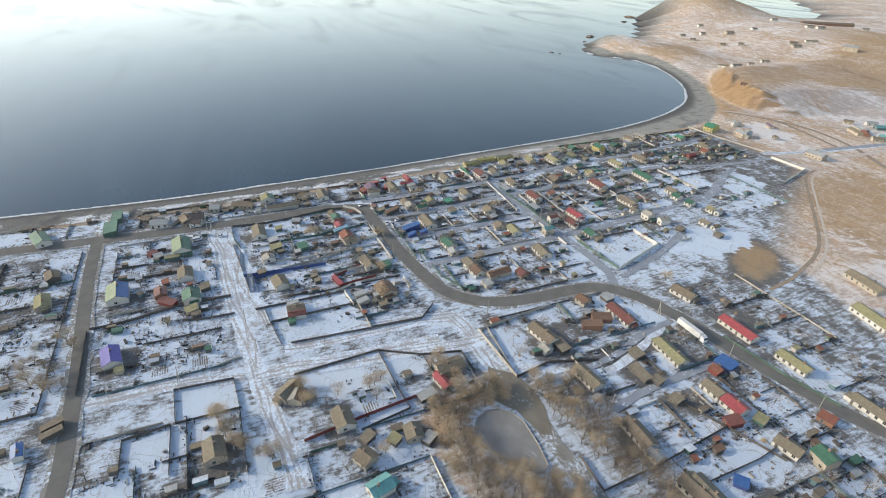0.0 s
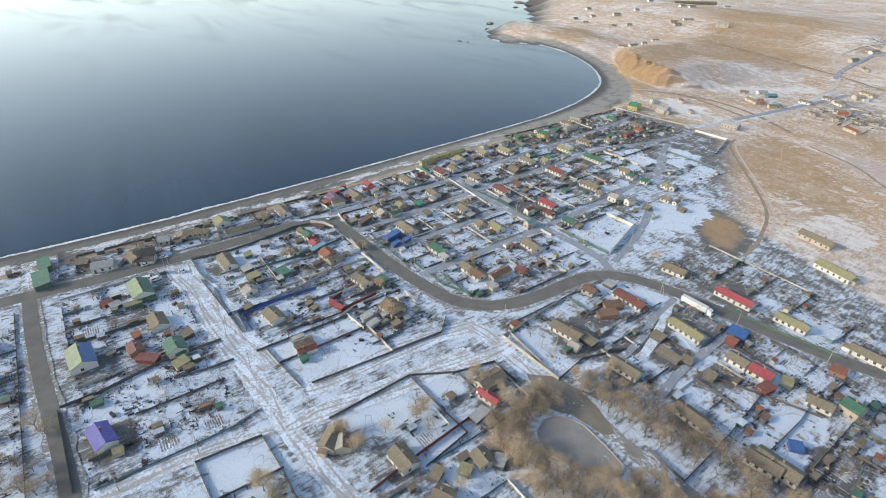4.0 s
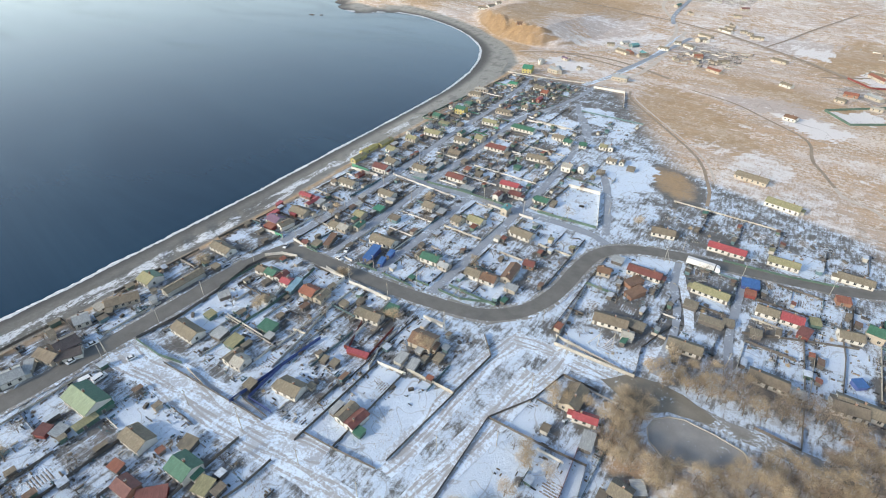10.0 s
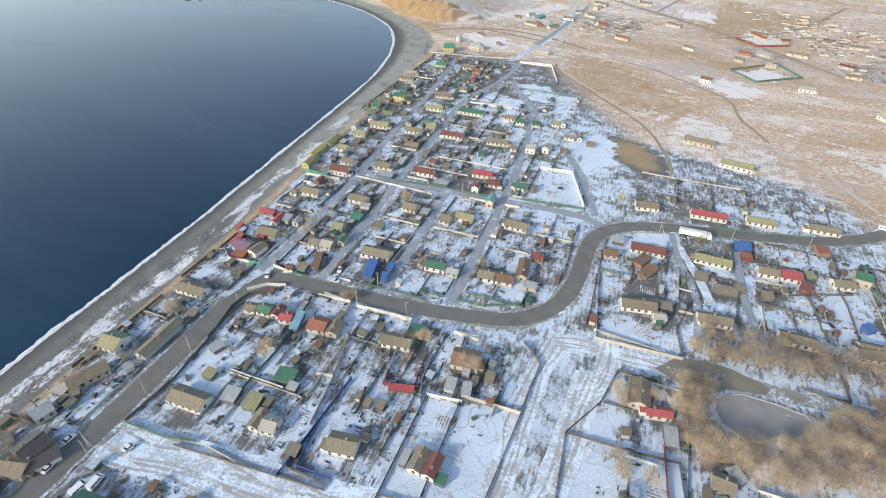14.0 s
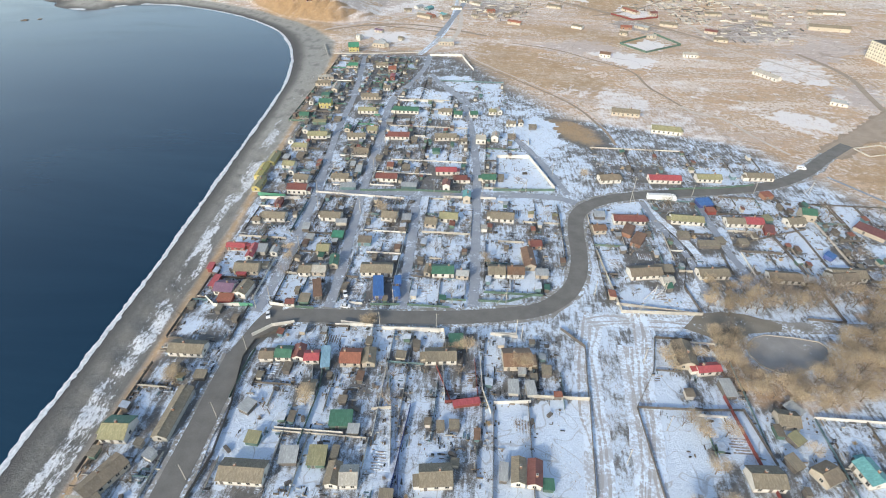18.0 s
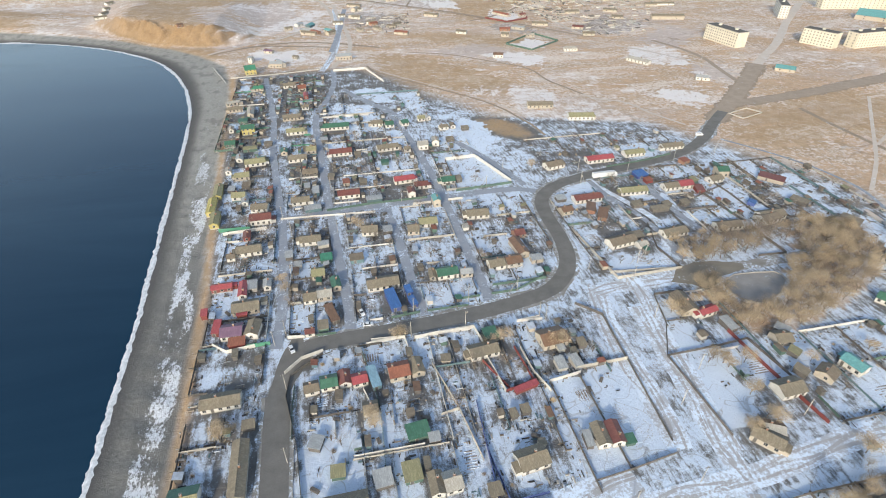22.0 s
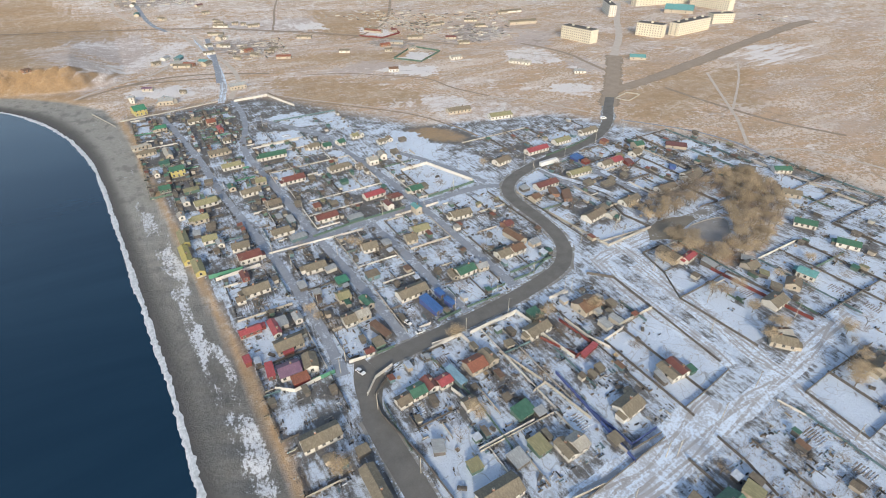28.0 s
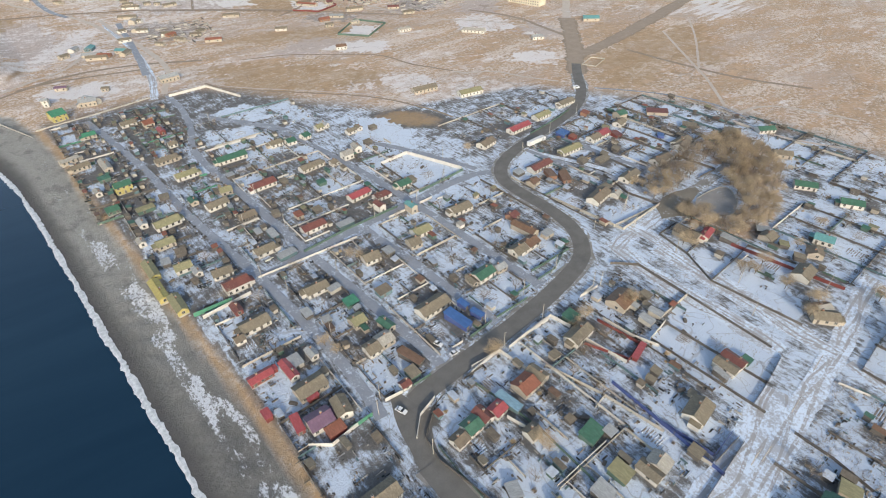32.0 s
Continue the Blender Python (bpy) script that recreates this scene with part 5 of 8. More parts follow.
def car(x, y, yaw, paint="carwhite", words="white", length=4.2):
    """A small saloon: sills, sloping bonnet, glazed cabin, four wheels."""
    ob = thing("car", pose(x, y, Z0 + 0.3, 0, 0, yaw), f"{words} car parked on the village road", "car", "parked cars")
    L, W = length / 2, 0.84
    prof = [(-L, 0.3), (-L, 0.85), (-L * 0.62, 0.93), (L * 0.42, 0.93), (L * 0.95, 0.78), (L, 0.55), (L, 0.3)]
    s = Shape()
    for (x0, z0), (x1, z1) in zip(prof, prof[1:] + prof[:1]):
        s.face([(x0, -W, z0), (x0, W, z0), (x1, W, z1), (x1, -W, z1)], paint)
    s.face([(px, -W, pz) for px, pz in reversed(prof)], paint)
    s.face([(px, W, pz) for px, pz in prof], paint)
    part("body", s, ob)
    c = Shape()
    low, top = [(-L * 0.72, 0.93), (L * 0.45, 0.93)], [(-L * 0.5, 1.42), (L * 0.14, 1.42)]
    for sgn in (1, -1):
        q = [(low[0][0], sgn * W * 0.96, 0.93), (low[1][0], sgn * W * 0.96, 0.93), (top[1][0], sgn * W * 0.8, 1.42), (top[0][0], sgn * W * 0.8, 1.42)]
        c.face(q if sgn < 0 else q[::-1], "glass")
    c.face([(low[1][0], -W * 0.96, 0.93), (low[1][0], W * 0.96, 0.93), (top[1][0], W * 0.8, 1.42), (top[1][0], -W * 0.8, 1.42)], "glass")
    c.face([(low[0][0], W * 0.96, 0.93), (low[0][0], -W * 0.96, 0.93), (top[0][0], -W * 0.8, 1.42), (top[0][0], W * 0.8, 1.42)], "glass")
    part("window", c, ob)
    part("roof", Shape().box(top[0][0], top[1][0], -W * 0.82, W * 0.82, 1.41, 1.47, paint), ob)
    for wx in (-L * 0.62, L * 0.62):
        for wy in (-W, W):
            wheel(ob, wx, wy, 0.3)
    return ob


def van(x, y, yaw, paint="carwhite", words="white"):
    ob = thing("van", pose(x, y, Z0 + 0.1, 0, 0, yaw), f"{words} van parked beside the snowy track", "van", "parked cars")
    prof = [(-2.6, 0.35), (-2.6, 2.1), (1.3, 2.15), (1.95, 1.35), (2.55, 1.15), (2.6, 0.35)]
    s = Shape()
    for (x0, z0), (x1, z1) in zip(prof, prof[1:] + prof[:1]):
        s.face([(x0, -0.98, z0), (x0, 0.98, z0), (x1, 0.98, z1), (x1, -0.98, z1)], "glass" if (x0, x1) == (1.3, 1.95) else paint)
    s.face([(px, -0.98, pz) for px, pz in reversed(prof)], paint)
    s.face([(px, 0.98, pz) for px, pz in prof], paint)
    part("body", s, ob)
    for sgn in (-1, 1):
        for x0 in (-2.2, -1.1, 0.1):
            part("window", Shape().box(x0, x0 + 0.95, sgn * 0.99 - 0.01, sgn * 0.99 + 0.01, 1.25, 1.85, "glass"), ob)
    for wx in (-1.7, 1.7):
        for wy in (-0.95, 0.95):
            wheel(ob, wx, wy, 0.36)
    return ob


def lorry(x, y, yaw):
    """An articulated lorry: tractor, white box trailer, axles."""
    ob = thing("lorry", pose(x, y, Z0 + 0.32, 0, 0, yaw), "white articulated lorry with a long box trailer on the road", "lorry")
    t = part("trailer", Shape().box(-8.0, 5.2, -1.25, 1.25, 1.15, 3.85, "tarp"), ob)
    for i in range(7):
        part("rib", Shape().box(-7.95 + i * 2.17, -7.87 + i * 2.17, -1.29, 1.29, 1.2, 3.89, "tarp"), t)
    part("chassis", Shape().box(-7.6, 7.8, -0.5, 0.5, 0.75, 1.14, "tyre"), ob)
    cab = Shape()
    prof = [(5.7, 0.6), (5.7, 3.5), (6.3, 3.7), (7.6, 3.0), (7.95, 1.9), (8.0, 0.5)]
    for (x0, z0), (x1, z1) in zip(prof, prof[1:] + prof[:1]):
        cab.face([(x0, -1.2, z0), (x0, 1.2, z0), (x1, 1.2, z1), (x1, -1.2, z1)], "carwhite")
    cab.face([(px, -1.2, pz) for px, pz in reversed(prof)], "carwhite")
    cab.face([(px, 1.2, pz) for px, pz in prof], "carwhite")
    c = part("cab", cab, ob)
    part("windscreen", Shape().box(7.62, 7.98, -1.05, 1.05, 2.05, 2.85, "glass"), c)
    for wx in (-6.6, -5.3, -4.0, 4.2, 7.0):
        for wy in (-1.05, 1.05):
            wheel(ob, wx, wy, 0.5)
    return ob


# ---- gardens between the houses ----
LOGS = Shape()


def woodpile(x, y, yaw, rng):
    """Split logs stacked in three layers; all the stacks together are one heap of stuff."""
    c, sn = math.cos(radians(yaw)), math.sin(radians(yaw))
    for i in range(rng.randint(4, 7)):
        for j in range(3):
            u, z = i * 0.42 + (j % 2) * 0.2, 0.2 + j * 0.36
            a, b = ((x + u * c - v * sn, y + u * sn + v * c, Z0 + z) for v in (-0.55, 0.55))
            LOGS.tube(a, b, 0.2, 0.19, 5, "wood")


def garden_bed(x, y, yaw, w, d, rng):
    """Furrowed plot: low ridges of dark soil showing through the snow."""
    s = Shape()
    n = max(3, int(d / 0.9))
    for i in range(n):
        y0 = -d / 2 + d * i / n
        hgt = 0.10 + 0.10 * rng.random()
        e = rng.uniform(0.0, 0.25) * w
        s.face([(-w / 2 + e, y0, 0.02), (w / 2 - e * 0.6, y0, 0.02), (w / 2 - e * 0.6, y0 + 0.28, hgt), (-w / 2 + e, y0 + 0.28, hgt)], "soil")
        s.face([(-w / 2 + e, y0 + 0.28, hgt), (w / 2 - e * 0.6, y0 + 0.28, hgt), (w / 2 - e * 0.6, y0 + 0.58, 0.02), (-w / 2 + e, y0 + 0.58, 0.02)], "soil")
    return solid("garden_bed", s, pose(x, y, Z0, 0, 0, yaw), "furrowed dark soil of a winter vegetable bed", "garden bed", "vegetable beds", "stuff")


SHED_ROOFS = ["snowy", "snowy", "olive", "darkslate", "slate", "darkslate", "grey", "darkslate", "darkslate", "brown", "green", "slate", "rust"]
SHED_WALLS = ["wood", "wood", "wood", "tan", "greenboard", "paleboard", "tealboard", "wood"]
FENCE_CHOICES = ["wood", "wood", "wood", "wood", "greenboard", "paleboard", "tealboard", "wood", "paleboard", "white"]


def gardens(x0, x1, y0, y1, nx, ny, seed, sheds=1.0, trees=1.0, yaw=0.0, beds=0.3, fences=0.92, clutter=19, boards=None, cover=0.0):
    """A block of plots: board fences between them, sheds, woodpiles, beds, bushes and bare trees."""
    rng = random.Random(seed)
    c, sn = math.cos(radians(yaw)), math.sin(radians(yaw))
    mx, my = (x0 + x1) / 2, (y0 + y1) / 2

    def at(x, y):
        return mx + (x - mx) * c - (y - my) * sn, my + (x - mx) * sn + (y - my) * c

    ex = [x0 + (x1 - x0) * i / nx + (rng.uniform(-1.5, 1.5) if 0 < i < nx else 0) for i in range(nx + 1)]
    ey = [y0 + (y1 - y0) * j / ny + (rng.uniform(-2, 2) if 0 < j < ny else 0) for j in range(ny + 1)]

    def line(nodes):
        """One fence along a whole row of plots, left open where a house or road stands in its way."""
        if rng.random() > fences:
            return
        mat, tall, run = rng.choice(boards or FENCE_CHOICES), rng.choice([0.9, 1.0, 1.2, 1.35]), []
        for a, b in zip(nodes, nodes[1:]):
            free = all(clear_of(a[0] + (b[0] - a[0]) * k / 4, a[1] + (b[1] - a[1]) * k / 4, 0.2) for k in range(5)) and rng.random() < 0.9 and not open_lot((a[0] + b[0]) / 2, (a[1] + b[1]) / 2)
            if free:
                run.append((a, b))
            elif run:
                break
        if run:
            fence([run[0][0], run[-1][1]], mat, tall)

    for i in range(nx + 1):
        line([at(ex[i], y0 + (y1 - y0) * k / (2 * ny)) for k in range(2 * ny + 1)])
        if ny > 3:
            line([at(ex[i] + 0.3, y1 - (y1 - y0) * k / (2 * ny)) for k in range(ny)])
    for j in range(ny + 1):
        line([at(x0 + (x1 - x0) * k / (2 * nx), ey[j]) for k in range(2 * nx + 1)])
    for i in range(nx):
        for j in range(ny):
            w, d = ex[i + 1] - ex[i], ey[j + 1] - ey[j]
            PLOTS.append((ex[i], ex[i + 1], ey[j], ey[j + 1], rng.choice([0.55, 0.6, 0.66, 0.7, 0.76, 0.86]) + cover - (0.13 if y0 > 330 else 0)))
            sheds_here = sheds * (0.55 if y0 < 255 else 1.1)
            for _ in range(int(sheds_here) + (rng.random() < sheds_here % 1)):
                for _try in range(8):
                    sw, sdp = rng.uniform(2.2, 5.2), rng.uniform(2.0, 3.4)
                    side = rng.choice([0, 1])
                    u = sdp * 0.5 + 0.5 if side == 0 else w - sdp * 0.5 - 0.5
                    px, py = at(ex[i] + u, ey[j] + rng.uniform(0.15, 0.85) * d)
                    if clear_of(px, py, max(sw, sdp) * 0.4) and not open_lot(px, py):
                        (shed if y0 < 255 else far_shed)(px, py, yaw + (90 if side == 0 else -90) + rng.uniform(-3, 3), sw, sdp, rng.uniform(1.8, 2.4), rng.choice(SHED_ROOFS), rng.choice(SHED_WALLS), rng.uniform(0.06, 0.2))
                        break
            if rng.random() < beds:
                px, py = at(ex[i] + 0.5 * w, ey[j] + rng.uniform(0.3, 0.7) * d)
                if clear_of(px, py, 3.0):
                    garden_bed(px, py, yaw + rng.choice([0, 90]), min(w * 0.55, 7), min(d * 0.4, 7), rng)
            if rng.random() < 0.35:
                px, py = at(ex[i] + rng.uniform(0.15, 0.85) * w, ey[j] + rng.uniform(0.1, 0.9) * d)
                if clear_of(px, py, 1.0):
                    woodpile(px, py, rng.uniform(0, 180), rng)
            for _ in range(int(trees) + (rng.random() < trees % 1)):
                px, py = at(ex[i] + rng.uniform(0.1, 0.9) * w, ey[j] + rng.uniform(0.1, 0.9) * d)
                if clear_of(px, py, 0.8):
                    plant(rng.choice(BARES + BUSHES + BUSHES[:1]), px, py, rng)
            for _ in range(int(clutter * 1.5)):
                k, off = rng.random(), abs(rng.gauss(0, 1.3)) + 0.4
                u, v = rng.choice([(off, k * d), (w - off, k * d), (k * w, off), (k * w, d - off)])
                CLUTTER.append(at(ex[i] + u, ey[j] + v))


CLUTTER = []


def build_clutter():
    """Boards, barrels, boxes and scrap lying about the yards."""
    rng, s = random.Random(77), Shape()
    for x, y in CLUTTER:
        if not clear_of(x, y, 0.2) or (rng.random() < 0.85 and open_lot(x, y)):
            continue
        for _ in range(rng.randint(1, 3)):
            a, b, h = rng.choice([rng.uniform(0.12, 0.6), rng.uniform(0.2, 1.3)]), rng.uniform(0.06, 0.26), rng.choice([0.07, 0.12, 0.2, 0.3, 0.45, 0.6])
            if rng.random() < 0.5:
                a, b = b, a
            px, py = x + rng.gauss(0, 0.9), y + rng.gauss(0, 0.9)
            s.box(px - a, px + a, py - b, py + b, Z0 - 0.05, Z0 + h, rng.choice(["wood", "wood", "tyre", "tyre", "bark", "grey", "paleboard", "darkslate", "concrete", "tealboard", "snowy", "twig"]))
    solid("firewood", LOGS, Matrix(), "stacks of grey split logs in the yards", "firewood", kind="stuff")
    solid("yard_clutter", s, Matrix(), "scrap, boards and barrels strewn over snowy yards", "clutter", kind="stuff")


def weeds(outline, count, seed, tall=0.8):
    """Dead stalks standing through the snow."""
    rng, s = random.Random(seed), Shape()
    x0, x1 = min(p[0] for p in outline), max(p[0] for p in outline)
    y0, y1 = min(p[1] for p in outline), max(p[1] for p in outline)
    n = 0
    while n < count:
        x, y = rng.uniform(x0, x1), rng.uniform(y0, y1)
        n += 1
        if noise.noise((x * 0.12, y * 0.12, seed)) < -0.05 or not in_polygon(np.array([x]), np.array([y]), outline)[0]:
            continue
        z = ground_z(x, y) - 0.02
        for _ in range(5):
            a = rng.uniform(0, 6.283)
            b = Vector((x + rng.gauss(0, 0.35), y + rng.gauss(0, 0.35), z))
            d = Vector((math.cos(a) * 0.35, math.sin(a) * 0.35, 1)) * tall * rng.uniform(0.5, 1.1)
            w = Vector((-math.sin(a), math.cos(a), 0)) * 0.06
            s.face([tuple(b - w), tuple(b + w), tuple(b + d)], "twig")
    solid("dead_weeds", s, Matrix(), "dry brown weed stalks standing in patchy snow", "weeds", kind="stuff")

# roads and lanes
lane([(-63.1, 149.3), (-57.7, 150.7), (-41.8, 151.8), (-18.9, 153), (4.2, 154.9), (27.8, 158.8), (43.8, 163.4), (54.6, 172.6), (61.4, 186.4), (64.2, 203.7), (64.3, 223), (66.5, 240.2), (77.3, 252.8), (95.1, 260.9), (119.3, 266.2), (154.7, 272.7), (185.7, 282), (211.6, 299.7), (231.3, 320.4), (257.1, 343.3)], 8.0, 'asphalt')
lane([(238, 326), (257.1, 343.3), (300, 382), (340, 420), (372, 451)], 13.0, 'dusty')
lane([(366, 446), (402, 478), (437, 507), (480, 549), (534, 606), (640, 706)], 9.0, 'trail')
lane([(274.7, 357.5), (317.6, 360.8), (380.3, 372.2), (517.5, 403.1), (699.5, 441.1), (753.8, 443)], 12.0, 'dusty')
lane([(-73, 128), (-73.2, 116), (-72.7, 104), (-72.5, 70), (-73, 30), (-76, 0), (-80, -60), (-88, -200), (-100, -500)], 8.8, 'asphalt')
lane([(-78, -6), (-40, -6), (0, -4), (37, -1), (71, 0), (98, 1), (160, -4), (240, -8)], 6.0, 'asphalt')
lane([(-100.9, 501.3), (-87.4, 395.3), (-86, 333.2), (-77.4, 257.9), (-73.8, 208.7), (-73.2, 174.7), (-75.1, 151.5)], 4.4)
lane([(-40.3, 513.7), (-39, 480.1), (-46.9, 432.7), (-59, 396.7), (-54.2, 325.6), (-52.4, 278.7), (-51, 252.6), (-48, 204.9), (-45.8, 175.5), (-45.8, 154.9)], 4.4)
lane([(-20.1, 250.6), (-17.2, 205.8), (-15.2, 159.1)], 4.5)
lane([(9.1, 323.9), (12.7, 281.2), (13.7, 243), (14, 206.8), (15.2, 160.9)], 4.5)
lane([(-78.4, 248), (-58.5, 250.5), (-27.3, 253.4), (14, 254.9), (55.8, 257.6), (70.4, 249.6)], 5.5)
lane([(35.5, 333.9), (49.8, 305), (64.2, 259.8)], 4.5)
lane([(-33.5, 457.4), (-18.3, 423.5), (-1.8, 397.1), (4.7, 361.3), (9.1, 323.9)], 4.0)
patch('junction', [(-69, 156), (-59.9, 155.1), (-50.4, 155.2), (-40, 156), (-40, 147.8), (-43, 147.4), (-51.8, 146.2), (-57, 144.5), (-60.8, 141.8), (-64.5, 138), (-67.3, 133.6), (-69, 129), (-69, 118), (-77.8, 118), (-76.6, 128.2), (-74.1, 140.8), (-72, 149)], 0.21, 'asphalt', 'bare asphalt bend where two roads meet', 'road')

# wide snowy tracks south of the main road
lane([(64.9, 163), (58.7, 143.6), (57.5, 120.2), (57.2, 98.5), (55.4, 79.5)], 9.0, 'packed')
lane([(61.5, 158), (74.7, 160.7), (92.6, 159.3), (113.2, 161.1)], 8.0, 'packed')
lane([(-66.2, 63.3), (-43.1, 64), (-23.1, 66.2), (-2.9, 66.7), (14.8, 68.7), (36.3, 72.7)], 13.0, 'packed')
lane([(-67, 56), (-25.7, 59.2), (7.6, 60.7), (36.6, 64.1), (60.7, 66), (74.7, 66.8), (94, 69.2), (113.9, 72.5), (127.7, 72.7)], 8.0, 'packed')
lane([(68.8, 61.4), (62.2, 37.2), (62.2, 17.9), (61, 3.4), (61.2, 0.8)], 6.0, 'packed')
lane([(69.2, 65.6), (69.5, 88.3), (72.9, 117), (75.1, 146)], 7.0, 'packed')
lane([(82.6, 171.1), (82.7, 150.8), (78, 132.6), (76.2, 108.8), (71.1, 75.7)], 7.0, 'packed')
lane([(105.9, 250), (118.2, 219.6), (122, 203), (112.7, 183.3), (99.5, 163.4)], 4.0, 'packed')
lane([(104, 258.1), (106.9, 234.9), (116.3, 209.9), (115.7, 172.5)], 3.5, 'lane')
lane([(134.9, 259.2), (135.2, 215.3), (139.6, 192.8)], 3.5, 'lane')

# steppe tracks
lane([(-38.9, 578.9), (-27.1, 663.7), (-14.2, 792.5)], 6.0, 'lane')
lane([(40, 562), (57, 556), (83.5, 545), (114, 515), (140, 492), (147.5, 475), (148.6, 458), (151, 440), (156.7, 428), (166, 403)], 2.4, 'track')
lane([(166, 403), (171, 390), (187, 383), (194, 374), (197, 362), (201, 349), (213, 325)], 2.6, 'trail')
lane([(-6.9, 522), (-2, 503), (9, 488), (31, 462), (58, 430), (79, 404), (90, 382), (96, 362), (100.5, 349), (103, 328)], 2.2, 'track')
lane([(-3, 523), (2, 505), (12.5, 490), (34.5, 464), (61.5, 432), (82.5, 406), (94, 384), (101, 362)], 1.5, 'trail')

# shoreline houses
house(-115.9, 521.1, 12, 10.8, 15.0, 5.0, 'lime', 'yellow')
house(-92.3, 536.5, -15, 13.5, 9.0, 4.0, 'grey', 'tan')
house(-104.4, 374.3, 3, 9.9, 9.0, 5.0, 'green', 'yellow')
house(-116.8, 379.2, 3, 3.8, 7.0, 2.6, 'cream', 'white')
house(-106.1, 411.7, 3, 5.3, 18.0, 3.0, 'cream', 'tan')
house(-104.6, 469.5, 3, 8.9, 8.0, 2.6, 'lime', 'tan')
house(-118.5, 421.2, 9, 11.6, 7.0, 2.5, 'slate', 'tan')
house(-122.2, 435.7, 16, 12.0, 6.0, 2.5, 'cream', 'tan')
house(-78.8, 472.4, 3, 11.5, 8.0, 2.6, 'slate', 'white')
house(-67.9, 462.0, 3, 7.3, 10.0, 3.0, 'rust', 'tan')
house(-64.5, 441.7, 3, 4.3, 9.0, 3.2, 'red', 'redboard')
house(-64.9, 415.2, 3, 5.9, 6.0, 2.6, 'slate', 'white')
house(-74.7, 395.2, 3, 14.7, 8.0, 2.6, 'slate', 'tan')
house(-71.5, 366.9, 3, 13.9, 8.0, 2.7, 'olive', 'white')
house(-78.2, 333.4, 2, 4.6, 7.0, 2.5, 'green', 'tan')
house(-60.3, 332.4, -5, 7.0, 8.0, 3.0, 'olive', 'tan')
house(-69.4, 321.7, 6, 12.9, 8.0, 2.6, 'slate', 'white')
house(-42.6, 370.3, -0, 20.3, 9.0, 2.8, 'green', 'white')
house(-41.4, 325.5, 2, 15.7, 9.0, 2.7, 'maroon', 'white')
house(-114.7, 353.9, 3, 7.1, 8.0, 2.4, 'green', 'greenboard')
house(-95.8, 321.1, 6, 13.9, 9.0, 2.7, 'olive', 'white')
house(-106.0, 328.3, 2, 4.5, 8.0, 2.8, 'grey', 'white')
house(-12.9, 370.7, 3, 9.1, 8.0, 2.6, 'slate', 'white')
house(-4.1, 366.9, 3, 6.6, 8.0, 2.6, 'green', 'white')
house(7.1, 367.9, 13, 5.9, 8.0, 2.6, 'green', 'white')
house(20.9, 373.8, 3, 5.9, 7.0, 2.6, 'olive', 'white')
house(25.6, 374.4, 18, 4.0, 7.0, 3.0, 'grey', 'white')
house(34.2, 353.7, 3, 7.2, 6.0, 2.5, 'slate', 'white')
house(41.1, 355.0, 3, 4.0, 6.0, 2.5, 'slate', 'white')
house(-10.1, 326.7, 6, 15.9, 8.0, 2.6, 'slate', 'white')
house(2.6, 321.5, 2, 4.5, 6.0, 2.5, 'slate', 'white')
house(13.6, 323.9, 2, 7.1, 8.0, 4.0, 'cream', 'white')
house(23.2, 328.1, -7, 5.3, 8.0, 4.0, 'cream', 'white')
house(-113.3, 284.4, 2, 5.0, 16.0, 2.8, 'olive', 'yellow')
house(-114.7, 267.4, 2, 4.8, 18.0, 2.6, 'yellow', 'yellow')
house(-110.9, 252.7, 2, 5.2, 14.0, 2.8, 'olive', 'yellow')
house(-101.1, 277.7, -3, 8.1, 8.0, 2.7, 'olive', 'white')
house(-97.2, 269.8, 2, 3.9, 6.0, 2.6, 'grey', 'white')
house(-88.5, 262.1, -6, 9.6, 8.0, 2.6, 'slate', 'white')
house(-87.0, 249.3, 2, 12.0, 9.0, 3.6, 'maroon', 'white')
house(-110.8, 311.1, 2, 4.0, 6.0, 2.6, 'cream', 'white')
house(-101.8, 302.9, 2, 9.2, 8.0, 2.6, 'olive', 'tan')
house(-90.7, 221.2, 2, 13.0, 8.5, 2.6, 'slate', 'white')
house(-98.6, 216.8, 2, 4.2, 5.0, 2.3, 'darkslate', 'white')
house(-92.9, 234.0, 2, 3.8, 7.0, 2.4, 'maroon', 'redboard')
house(-61.3, 224.2, -1, 11.3, 8.0, 2.6, 'slate', 'white')
house(-66.7, 265.4, 2, 11.0, 8.0, 2.6, 'slate', 'white')
house(-61.4, 299.9, 2, 9.9, 8.0, 2.5, 'darkslate', 'wood')
house(-39.7, 267.7, 2, 13.6, 8.0, 2.8, 'maroon', 'white')
house(-31.1, 227.4, -5, 8.8, 9.0, 2.6, 'slate', 'white')
house(-5.9, 279.0, 5, 13.5, 7.5, 2.7, 'red', 'white')
house(-4.3, 259.6, 2, 4.5, 7.0, 4.6, 'maroon', 'white')
house(2.9, 270.0, 2, 8.9, 7.0, 2.6, 'maroon', 'white')
house(19.7, 272.5, 2, 8.9, 8.0, 2.7, 'green', 'white')
house(7.9, 248.0, 2, 4.6, 7.0, 4.6, 'teal', 'tan')
house(-0.5, 229.0, -1, 10.5, 8.5, 2.7, 'olive', 'white')
house(-8.9, 223.6, -7, 6.4, 9.0, 2.6, 'slate', 'tan')
house(27.4, 232.0, -3, 13.2, 9.0, 2.6, 'slate', 'white')
house(-90.6, 189.6, 2, 3.8, 11.0, 2.6, 'red', 'white')
house(-99.9, 193.8, 2, 9.7, 5.0, 2.3, 'red', 'redboard')
